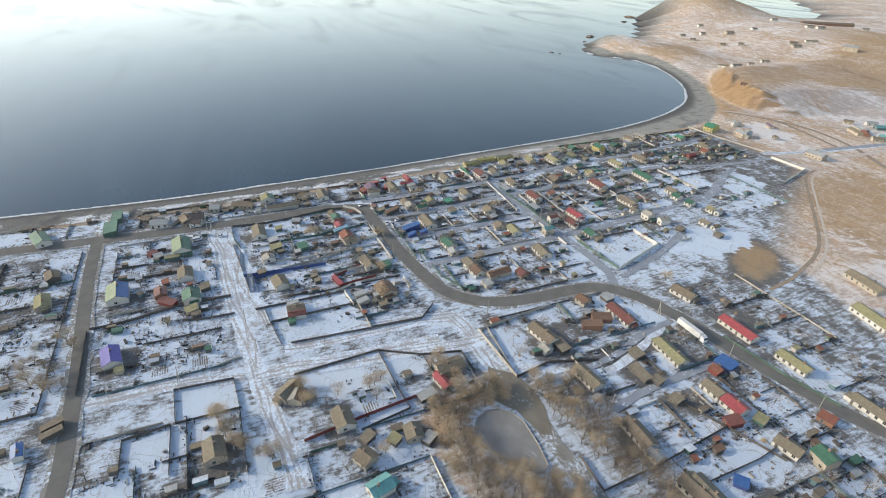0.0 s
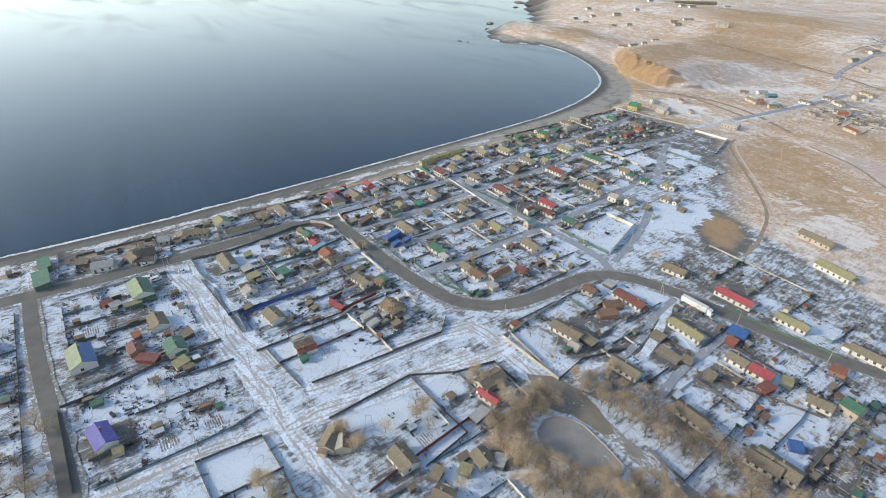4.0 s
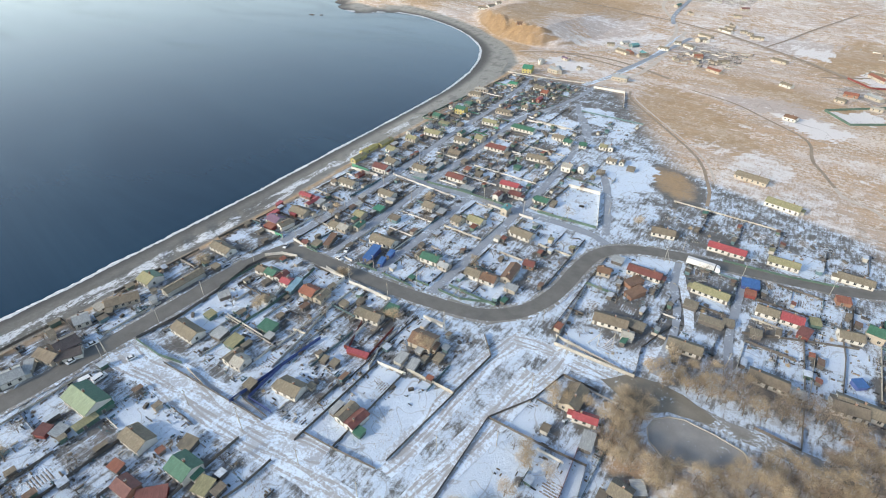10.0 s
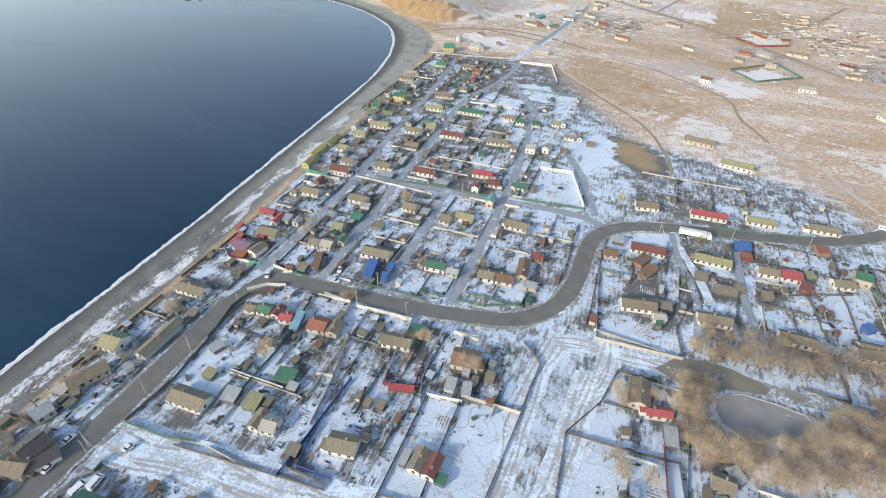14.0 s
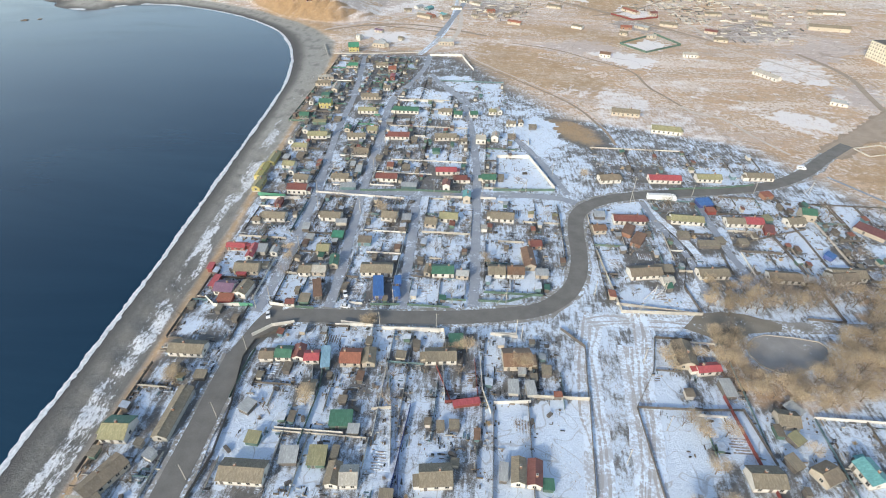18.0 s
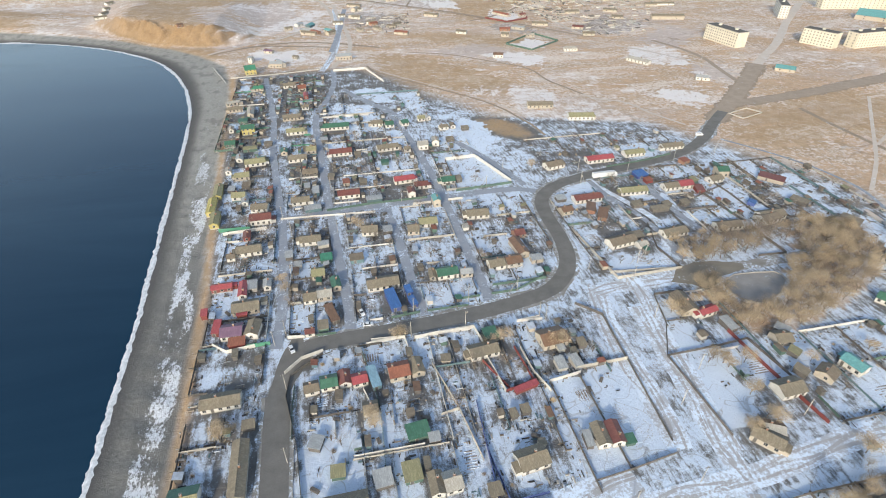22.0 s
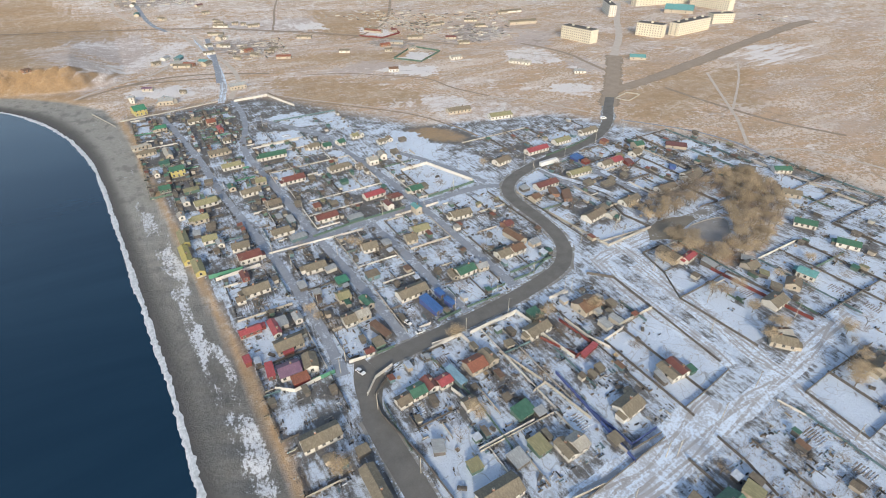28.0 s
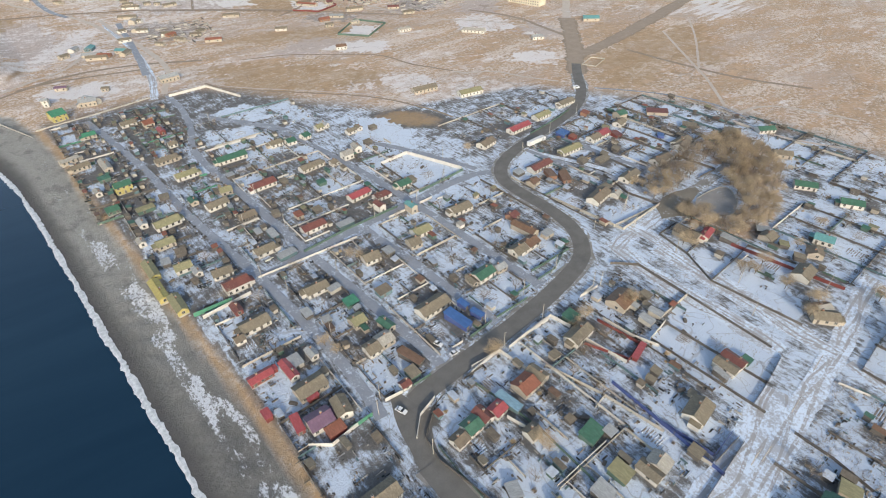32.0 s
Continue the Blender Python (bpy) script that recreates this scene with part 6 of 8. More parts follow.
house(-80.3, 191.5, 2, 3.6, 6.0, 2.6, 'grey', 'white')
house(-88.2, 178.2, 3, 12.0, 9.0, 2.6, 'slate', 'tan')
house(-92.2, 163.7, -1, 9.0, 9.0, 2.8, 'violet', 'white')
house(-84.0, 162.9, -8, 6.0, 9.0, 3.0, 'slate', 'white')
house(-61.6, 179.1, 2, 6.0, 8.0, 2.6, 'slate', 'white')
house(-55.4, 180.0, 2, 6.7, 8.0, 2.6, 'cream', 'tan')
house(-50.3, 185.8, 7, 4.3, 8.0, 2.8, 'green', 'tan')
house(-57.9, 195.7, 2, 6.3, 8.0, 2.6, 'olive', 'tan')
house(-29.6, 182.6, 3, 15.6, 9.0, 2.7, 'slate', 'white')
house(0.2, 184.1, 4, 10.7, 8.0, 2.8, 'green', 'white')
house(-6.5, 183.8, -5, 3.3, 7.0, 2.4, 'slate', 'tan')
house(9.2, 182.9, -2, 6.1, 6.0, 2.4, 'grey', 'tan')
house(24.4, 186.2, 4, 8.3, 8.5, 2.7, 'slate', 'white')
house(32.9, 186.8, 4, 8.3, 8.5, 2.7, 'brown', 'white')
house(39.1, 195.9, 6, 5.9, 15.0, 3.2, 'brown', 'tan')
house(43.0, 208.8, 11, 6.0, 7.0, 2.5, 'maroon', 'brick')
house(-61.7, 157.2, 1, 3.9, 4.0, 2.3, 'maroon', 'white')
house(-92.0, 128.7, 1, 14.6, 8.0, 2.6, 'slate', 'white')
house(-97.9, 92.9, 3, 9.2, 11.0, 2.8, 'olive', 'white', roof2='green')
house(-83.2, 100.0, 1, 5.6, 22.0, 2.6, 'slate', 'concrete')

# houses along the main road, east
house(89.9, 279.2, 11, 13.5, 9.0, 2.7, 'darkslate', 'white')
house(122.2, 281.6, 2, 20.2, 8.0, 2.8, 'red', 'white')
house(148.5, 285.4, 2, 15.6, 8.0, 2.7, 'olive', 'white')
house(179.1, 290.0, 2, 16.9, 8.0, 2.7, 'slate', 'white')
house(92.8, 235.7, 2, 17.8, 8.0, 2.7, 'maroon', 'white')
house(75.9, 225.3, 10, 7.0, 7.0, 2.6, 'brown', 'tan')
house(123.0, 238.4, -2, 17.9, 8.0, 2.6, 'olive', 'white')
house(147.0, 238.6, 2, 9.8, 8.0, 2.7, 'slate', 'white')
house(156.7, 239.4, 2, 9.8, 9.0, 2.7, 'red', 'white')
house(91.2, 191.7, 10, 16.0, 9.0, 2.7, 'darkslate', 'white')
house(100.2, 186.9, 10, 5.3, 6.0, 2.4, 'cream', 'white')
house(121.9, 194.0, 6, 14.9, 8.0, 2.6, 'slate', 'white')
house(95.0, 141.8, 1, 8.1, 13.0, 3.0, 'slate', 'tan', roof2='darkslate')
house(101.8, 136.0, 11, 9.5, 5.0, 2.6, 'red', 'white')
house(153.1, 193.9, -1, 15.3, 8.0, 2.6, 'darkslate', 'white')
house(162.7, 192.8, 6, 6.1, 6.0, 2.3, 'grey', 'white')
house(187.5, 248.3, -8, 7.6, 9.0, 4.5, 'green', 'tan')
house(178.5, 241.8, 12, 10.1, 8.0, 2.5, 'slate', 'white')
house(179.2, 195.8, 9, 12.5, 9.0, 2.8, 'darkslate', 'white')
house(138.8, 97.8, -76, 8.8, 8.0, 3.0, 'teal', 'white')
house(88.5, 79.6, -27, 6.7, 7.0, 2.8, 'cream', 'tan', roof2='brown')

# houses south of the main road
house(-61.2, 128.2, 6, 5.5, 6.0, 2.4, 'darkslate', 'white')
house(-55.0, 129.5, 3, 6.5, 7.0, 2.6, 'green', 'white')
house(-49.4, 129.8, 4, 4.8, 7.0, 2.6, 'maroon', 'white')
house(-44.1, 128.7, 6, 5.9, 6.0, 2.5, 'red', 'white')
house(-29.6, 129.9, 4, 8.3, 9.0, 2.7, 'rust', 'tan')
house(-22.9, 130.0, 6, 5.4, 8.0, 2.6, 'slate', 'tan')
house(-51.9, 82.0, 1, 15.1, 9.0, 2.7, 'slate', 'white')
house(3.6, 133.5, 7, 12.6, 8.0, 2.7, 'slate', 'white')
house(31.9, 134.7, 6, 11.3, 11.0, 2.9, 'brown', 'tan')
house(-24.5, 83.0, 1, 4.6, 8.0, 2.6, 'slate', 'white')
house(-19.7, 83.3, 6, 5.8, 8.0, 2.6, 'cream', 'white')
house(6.3, 85.7, 8, 10.7, 9.0, 2.7, 'slate', 'white')
house(31.3, 88.8, -2, 4.8, 9.0, 2.8, 'slate', 'white')
house(36.2, 88.5, -4, 4.8, 9.0, 2.8, 'maroon', 'white')
house(-41.3, 115.2, 1, 5.3, 6.0, 2.4, 'slate', 'white')
house(-77.9, 46.4, 153, 6.7, 10.0, 2.6, 'umber', 'white')
house(-84.3, 48.3, 85, 9.2, 11.0, 3.4, 'umber', 'white')
# rear slope's shade is painted in as a darker green sheet
house(-48.8, 39.7, 3, 16.7, 12.0, 3.6, 'palegreen', 'white', roof2='green')
house(-18.8, 41.1, 3, 11.4, 9.0, 2.8, 'slate', 'white')
house(3.6, 43.7, 3, 9.9, 10.0, 3.2, 'green', 'white')
house(-5.3, 29.4, 4, 8.2, 7.0, 2.5, 'maroon', 'brick')
house(-11.0, 10.6, 4, 15.6, 12.0, 3.4, 'palegreen', 'white', roof2='blue')
house(37.9, 11.7, 10, 12.8, 9.0, 3.0, 'ultra', 'white')
house(-85.1, -34.2, 22, 16.7, 10.0, 3.0, 'green', 'white')
house(-16.0, -21.7, 10, 12.1, 8.0, 2.6, 'olive', 'tan')
house(-39.7, -21.3, 15, 9.0, 8.0, 2.6, 'darkslate', 'wood')
house(103.1, 48.9, 4, 10.2, 9.0, 3.0, 'slate', 'tan')
house(105.8, 93.8, 3, 10.8, 9.0, 2.8, 'slate', 'white')
house(121.5, 116.1, -5, 7.3, 8.0, 2.6, 'slate', 'tan')
house(124.9, 96.8, 27, 7.1, 8.0, 2.6, 'darkslate', 'tan')
house(78.6, -13.4, 10, 6.9, 4.0, 2.5, 'blue', 'white')

# houses east of the grove
house(212.6, 149.4, -58, 11.0, 8.0, 2.7, 'slate', 'tan')
house(184.5, 125.1, -60, 11.9, 8.0, 2.7, 'green', 'white')
house(182.9, 101.9, -63, 11.5, 8.0, 2.7, 'green', 'white')
house(84.9, 77.0, -52, 10.4, 8.0, 2.8, 'slate', 'tan')
house(239.3, 172.4, -34, 12.0, 8.0, 2.6, 'green', 'white')
house(182.6, 198.6, 2, 16.3, 9.0, 2.7, 'slate', 'white')

# sheds
shed(-86.8, 191.8, 2, 4.7, 7.0, 2.4, 'grey', 'paleboard')
shed(-98.6, 166.6, -5, 3.0, 9.0, 2.4, 'red', 'redboard')
shed(-89.8, 156.9, 1, 7.1, 5.0, 2.2, 'rust', 'redboard')
shed(-104.9, 176.7, 2, 2.7, 5.0, 2.4, 'red', 'redboard')
shed(-89.5, 174.0, 2, 4.7, 4.0, 2.2, 'red', 'redboard')
shed(-52.7, 165.9, 17, 3.7, 13.0, 2.3, 'brown', 'wood')
shed(-56.5, 159.6, 2, 4.7, 6.0, 2.2, 'slate', 'greenboard')
shed(-67.0, 204.0, 2, 3.8, 4.0, 2.2, 'grey', 'paleboard')
shed(-39.7, 203.5, 2, 7.3, 6.0, 2.4, 'darkslate', 'tealboard')
shed(-26.7, 169.3, 10, 4.8, 15.0, 2.6, 'blue', 'blueboard')
shed(-19.0, 174.9, 9, 3.0, 6.0, 2.3, 'blue', 'blueboard')
shed(-18.3, 166.9, 15, 2.9, 7.0, 2.3, 'blue', 'blueboard')
shed(44.8, 186.0, 2, 6.7, 5.0, 2.4, 'grey', 'tan')
shed(26.6, 273.0, 2, 4.0, 6.0, 2.4, 'slate', 'wood')
shed(-25.7, 259.1, 2, 10.2, 5.0, 2.2, 'grey', 'tealboard')
shed(-22.2, 225.2, 2, 5.2, 6.0, 2.4, 'grey', 'wood')
shed(18.1, 220.0, 2, 3.4, 4.0, 2.2, 'cream', 'white')
shed(-71.5, 212.3, 2, 3.9, 6.0, 2.2, 'grey', 'wood')
shed(-53.9, 206.8, 2, 6.3, 6.0, 2.2, 'lime', 'greenboard')
shed(-55.1, 218.9, 6, 6.2, 4.0, 2.2, 'grey', 'paleboard')
shed(-59.9, 255.1, 5, 10.3, 5.0, 2.2, 'grey', 'tealboard')
shed(-58.1, 274.8, 2, 4.0, 9.0, 2.3, 'grey', 'tealboard')
shed(78.3, 238.1, 2, 6.4, 6.0, 2.2, 'grey', 'wood')
shed(93.9, 216.8, -29, 5.6, 12.0, 2.4, 'brown', 'brick')
shed(137.4, 255.9, 10, 8.9, 8.0, 2.4, 'blue', 'blueboard')
shed(138.6, 248.3, 8, 5.3, 5.0, 2.2, 'rust', 'redboard')
shed(127.7, 216.6, 2, 11.8, 5.0, 2.2, 'slate', 'wood')
shed(106.1, 127.0, 8, 4.6, 9.0, 2.3, 'grey', 'wood')
shed(-38.9, 128.1, 11, 3.5, 12.0, 2.3, 'paleblue', 'tealboard')
shed(-26.9, 102.5, 6, 8.5, 7.0, 2.3, 'green', 'greenboard')
shed(-31.0, 88.5, 4, 6.3, 8.0, 2.3, 'olive', 'greenboard')
shed(-40.0, 88.1, 6, 6.3, 7.0, 2.2, 'grey', 'wood')
shed(-59.8, 104.9, 70, 5.7, 5.0, 2.2, 'grey', 'wood')
shed(9.0, 141.1, 7, 6.3, 7.0, 2.4, 'green', 'greenboard')
shed(14.3, 113.1, 14, 10.7, 2.5, 1.9, 'red', 'redboard')
shed(6.2, 102.8, 8, 2.6, 4.0, 2.1, 'slate', 'wood')
shed(10.7, 103.7, 4, 3.4, 4.0, 2.1, 'slate', 'wood')
shed(-11.2, 132.1, -4, 4.0, 4.0, 2.1, 'slate', 'tan')
shed(30.5, 120.8, 2, 4.0, 7.0, 2.2, 'grey', 'paleboard')
shed(36.6, 120.7, 9, 3.6, 7.0, 2.2, 'grey', 'paleboard')
shed(33.8, 128.7, 3, 3.0, 4.0, 2.1, 'grey', 'paleboard')
shed(42.7, 129.4, -1, 3.6, 5.0, 2.2, 'slate', 'wood')
shed(-22.0, 99.1, 2, 4.0, 4.0, 2.1, 'grey', 'wood')
shed(-53.3, 93.1, -2, 4.9, 5.0, 2.2, 'olive', 'greenboard')
shed(-7.6, 77.7, 3, 4.4, 5.0, 2.1, 'slate', 'wood')
shed(26.8, 88.2, -3, 2.6, 7.0, 2.3, 'grey', 'wood')
shed(40.1, 85.5, -0, 3.6, 4.0, 2.1, 'green', 'greenboard')
shed(-39.8, 33.9, 91, 8.9, 3.5, 2.3, 'olive', 'greenboard')
shed(-41.6, 41.1, 84, 6.7, 4.0, 2.3, 'green', 'greenboard')
shed(-48.0, 24.0, 116, 5.1, 5.0, 2.2, 'maroon', 'redboard')
shed(-43.5, 27.0, 106, 5.3, 5.0, 2.2, 'grey', 'wood')
shed(14.2, 42.7, 13, 6.0, 7.0, 2.4, 'olive', 'tan')
shed(3.4, 32.1, 48, 10.5, 5.0, 2.2, 'maroon', 'redboard')
shed(-3.6, 49.2, 11, 6.0, 6.0, 2.2, 'slate', 'wood')
shed(-14.8, 31.0, 9, 5.3, 4.0, 2.1, 'rust', 'wood')
shed(69.5, -5.0, 16, 3.0, 9.0, 2.3, 'darkslate', 'wood')
shed(73.7, -4.5, 16, 2.9, 9.0, 2.3, 'darkslate', 'wood')
shed(116.9, 99.5, 27, 4.3, 6.0, 2.2, 'slate', 'wood')
shed(121.4, 108.3, 32, 4.8, 5.0, 2.2, 'olive', 'wood')
shed(162.2, 231.9, -12, 5.2, 8.0, 2.4, 'maroon', 'redboard')
shed(117.5, 223.2, 2, 6.6, 6.0, 2.2, 'slate', 'wood')
shed(134.1, 220.0, 14, 5.1, 5.0, 2.2, 'slate', 'wood')
shed(145.0, 219.7, 8, 5.1, 5.0, 2.3, 'slate', 'wood')
shed(165.5, 242.8, 17, 4.9, 6.0, 2.2, 'olive', 'greenboard')
shed(175.1, 267.8, 15, 6.8, 6.0, 2.3, 'rust', 'brick')
shed(182.5, 212.3, 39, 5.2, 5.0, 2.0, 'blue', 'blueboard')
shed(90.8, 225.0, 65, 11.0, 6.0, 2.3, 'brown', 'brick')
shed(100.9, 194.5, 3, 9.4, 6.0, 2.2, 'slate', 'wood')
shed(-115.3, 497.8, 3, 5.2, 5.0, 2.2, 'grey', 'wood')
shed(-110.3, 394.8, 3, 7.3, 6.0, 2.3, 'green', 'greenboard')
shed(-100.6, 342.5, 3, 10.5, 5.0, 2.3, 'olive', 'greenboard')
shed(-89.2, 349.1, -7, 5.7, 5.0, 2.2, 'slate', 'wood')
shed(-51.6, 348.4, 3, 5.1, 5.0, 2.2, 'grey', 'wood')
shed(-14.4, 304.9, 2, 5.4, 5.0, 2.2, 'green', 'greenboard')
shed(-30.5, 320.5, 2, 4.5, 5.0, 2.2, 'slate', 'wood')
shed(34.2, 331.9, 2, 5.8, 5.0, 2.2, 'slate', 'wood')
shed(49.2, 349.0, 3, 6.0, 5.0, 2.2, 'slate', 'wood')
shed(-40.2, 282.2, 2, 4.4, 6.0, 2.3, 'rust', 'tan')
shed(-30.3, 280.6, 2, 5.1, 5.0, 2.2, 'slate', 'wood')
shed(-63.0, 281.3, 2, 3.4, 6.0, 2.2, 'grey', 'wood')
shed(-48.7, 291.7, -8, 4.3, 5.0, 2.2, 'slate', 'wood')
shed(-106.2, 286.4, -7, 4.3, 6.0, 2.2, 'grey', 'wood')
shed(-98.2, 290.3, -6, 5.4, 6.0, 2.2, 'darkslate', 'wood')
shed(125.6, 120.1, -59, 6.0, 5.0, 2.2, 'grey', 'wood')
shed(222.1, 185.2, -62, 11.4, 6.0, 2.3, 'slate', 'wood')
shed(209.9, 208.3, -62, 10.4, 6.0, 2.3, 'slate', 'wood')
shed(213.4, 235.1, -49, 16.7, 8.0, 2.5, 'maroon', 'tan')

# garden walls and fences
fence([(-39.5, 510.2), (-9.5, 512), (3.5, 469.9)], 'white', 2.0)
fence([(24.3, 301.6), (44.5, 303.2), (57.4, 264.6)], 'white', 2.2)
fence([(57.2, 263.3), (22.2, 260.2)], 'greenboard', 1.6)
fence([(24.3, 301.6), (23.3, 261.5)], 'wood', 1.5)
fence([(76.6, 164.9), (109.9, 166.2)], 'concrete', 1.8)
fence([(76.7, 165.3), (72.4, 207.6)], 'concrete', 1.6)
fence([(109.9, 166.2), (107.2, 183.7), (114.1, 205.2)], 'wood', 1.5)
fence([(-107.9, 242.3), (-92, 241.7)], 'limeboard', 2.2)
fence([(-105.3, 238.9), (-83.8, 240.8)], 'white', 1.8)
fence([(-77, 248.7), (-26.7, 246.3)], 'white', 1.2)
fence([(-79.5, 154.7), (-93.3, 153), (-99.3, 157.9)], 'white', 1.8)
fence([(-77.1, 154.4), (-86.3, 154.2)], 'limeboard', 2.0)
fence([(-70.6, 156.3), (-63.9, 155.4)], 'white', 1.8)
fence([(-59.4, 155.2), (-51.5, 155.1)], 'greenboard', 1.5)
fence([(-28.5, 159.7), (-16.2, 160.7)], 'greenboard', 1.4)
fence([(-52.5, 252.5), (-27.4, 255.3), (4.4, 255.8)], 'greenboard', 1.5)
fence([(-5, 250), (5.4, 250.3)], 'white', 1.5)
fence([(15.5, 250.7), (24, 251)], 'white', 1.5)
fence([(16.8, 166.2), (28.5, 166.5), (43.5, 173.4)], 'greenboard', 1.3)
fence([(0.6, 165.7), (11.5, 166)], 'greenboard', 1.3)
fence([(-21, 146), (-8.9, 146.9)], 'white', 1.9)
fence([(-40, 146.1), (-26.8, 147.4)], 'white', 1.9)
fence([(-71, 137.6), (-65, 143.7), (-56.7, 146.3)], 'white', 1.9)
fence([(22.3, 147.1), (32.5, 147.9)], 'white', 1.5)
fence([(-57, 145), (-68.8, 135.9), (-70.3, 126.7), (-66.2, 105.7), (-64.5, 86.7), (-66.6, 67.1)], 'wood', 1.5)
fence([(-65.9, 66.6), (-50.1, 66.9), (-38.8, 69.6)], 'greenboard', 1.6)
fence([(-34.5, 69.1), (-22.2, 67.7)], 'paleboard', 1.8)
fence([(-7.7, 68.4), (-6.4, 85.7), (-4.7, 111.2)], 'blueboard', 1.8)
fence([(-5.1, 72.2), (8.3, 71.9)], 'wood', 1.3)
fence([(23.7, 114.2), (36.5, 115.9)], 'white', 1.7)
fence([(36.6, 118.1), (57, 118.7)], 'paleboard', 1.8)
fence([(57, 118.7), (54.1, 82.7)], 'wood', 1.2)
fence([(35.6, 115.5), (36.1, 76.4)], 'wood', 1.3)
fence([(23.7, 114.2), (23.6, 70.8)], 'wood', 1.3)
fence([(16.3, 133.7), (18.5, 113.1)], 'redboard', 1.6)
fence([(2.4, 128.9), (9, 113.1)], 'redboard', 1.4)
fence([(56.8, 119.3), (58.7, 143.6), (50.1, 152.7)], 'wood', 1.5)
fence([(-10.5, 146.6), (1.9, 146.6)], 'white', 1.9)
fence([(24, 146.9), (32.9, 146.5)], 'white', 1.5)
fence([(74.6, 80.5), (72.9, 117), (95.7, 117.8), (109.1, 119), (112.2, 98.5)], 'wood', 1.3)
fence([(72.9, 117), (82.5, 134), (86.7, 151.2), (101.1, 151.2)], 'wood', 1.3)
fence([(65.8, 35), (67.6, 57.3), (88.7, 58.2)], 'wood', 1.2)
fence([(65.8, 35), (83.9, 35.5), (84.7, 58.8)], 'wood', 1.2)
fence([(83.9, 34), (85.3, 18.2), (101.2, 18)], 'wood', 1.3)
fence([(83.9, 34), (106.6, 33.6)], 'wood', 1.3)
fence([(-44.9, 65.8), (8.0, 70.0)], 'wood', 1.2)
fence([(23.4, 74.8), (36.5, 76.1), (53.2, 78.5)], 'wood', 1.2)
fence([(12.6, 0.1), (12.5, 12.9), (7.9, 35.8), (7.6, 60.7)], 'wood', 1.5)
fence([(14.1, -0.8), (55.3, 0.3)], 'wood', 1.5)
fence([(75.3, 169.6), (108.2, 166.2)], 'concrete', 1.6)
fence([(167, 166.7), (165.7, 195.9), (161.9, 236.1)], 'wood', 1.5)
fence([(167, 166.7), (152.1, 167.5)], 'wood', 1.4)
fence([(140.1, 218.3), (166.6, 229.8), (182.4, 236.1)], 'wood', 1.2)
fence([(177.8, 199.9), (177.9, 226.8), (175.2, 250.9)], 'wood', 1.2)
fence([(122.7, 270.9), (152.3, 275.1), (173.1, 280.4)], 'greenboard', 1.5)
fence([(104.2, 124.5), (106.4, 101.4), (109.5, 78.1)], 'redboard', 1.7)

# apartment blocks and far buildings
apartment_block(391.9, 532.5, -82, 47.1, 14.0, 5, 'panel')
apartment_block(487.8, 502.3, -68, 34.3, 13.0, 5, 'panel')
apartment_block(548.5, 490.1, 5, 72.0, 13.0, 5, 'panel')
apartment_block(556.1, 644.6, -33, 10.6, 50.0, 5, 'white')
apartment_block(690.5, 660.9, -13, 102.4, 14.0, 5, 'panel')
apartment_block(730.6, 592.2, -87, 68.6, 14.0, 5, 'panel')
apartment_block(639.2, 508.7, -24, 31.7, 14.0, 4, 'panel')
house(658.5, 595.6, -55, 41.7, 30.0, 5.0, 'teal', 'tan')
house(383.6, 427.6, -44, 18.7, 12.0, 3.0, 'teal', 'tan')
house(260.2, 480.5, -60, 26.0, 8.5, 3.0, 'cream', 'white')
house(395.1, 654.3, -13, 41.3, 10.0, 4.0, 'slate', 'tan')
house(288.8, 419.1, -32, 11.0, 8.0, 3.0, 'grey', 'white')
house(-27.5, 551.2, 4, 17.0, 10.0, 4.0, 'grey', 'tan')
house(119.4, 383.0, -9, 22.0, 10.0, 2.8, 'slate', 'tan')
house(141.2, 353.1, -10, 21.1, 10.0, 3.0, 'olive', 'white')
house(128.0, 527.0, -20, 11.0, 8.0, 3.2, 'brown', 'white')
house(209.7, 535.4, -8, 14.0, 8.0, 3.0, 'cream', 'white')

# snowy lots
lot([(24.3, 113), (36.7, 115.4), (36, 80.4), (22.5, 74.2)])
lot([(37.1, 117), (57.2, 118.2), (54.1, 82.7), (36, 76.8)])
lot([(25.3, 300.1), (43.9, 300.8), (56.3, 265.9), (23.3, 261.5)])
lot([(75.4, 80.8), (73.5, 116.8), (95.7, 117.8), (91.2, 91.3)])
lot([(104, 96), (103.4, 116.9), (110.5, 118.8), (111.5, 98.8)])
lot([(66.6, 35.3), (68.2, 57.2), (84.7, 58.8), (84, 35.8)])
lot([(84.5, 35.8), (85.5, 58.7), (99.6, 58.3), (101.2, 36.4)], 0.85)
lot([(85.9, 18.5), (85.2, 33.9), (105.5, 33.6), (99.4, 18.7)], 0.9)
lot([(82.6, 183), (98.8, 181.5), (110.8, 168.7), (77.2, 167.1)], 0.95)
lot([(168.3, 221.1), (174, 239.1), (184.8, 235.6), (182.9, 210.5)], 0.95)
lot([(-65, 104.5), (-47.4, 107.5), (-47, 88.7), (-63.2, 82.7)], 0.92)
lot([(34.3, 362.6), (58.3, 363.7), (74.2, 322.4), (42.1, 321)], 0.64)
lot([(-26.8, 453.3), (0, 454.8), (4.9, 438.1), (-13.7, 423.8)], 0.74)
lot([(-41.4, 422.3), (-27.2, 416.6), (-20.9, 381.3), (-42.1, 380.3)], 0.76)
lot([(23.2, 249.2), (54.8, 250.3), (60.3, 236.1), (25.3, 232.2)], 0.8)
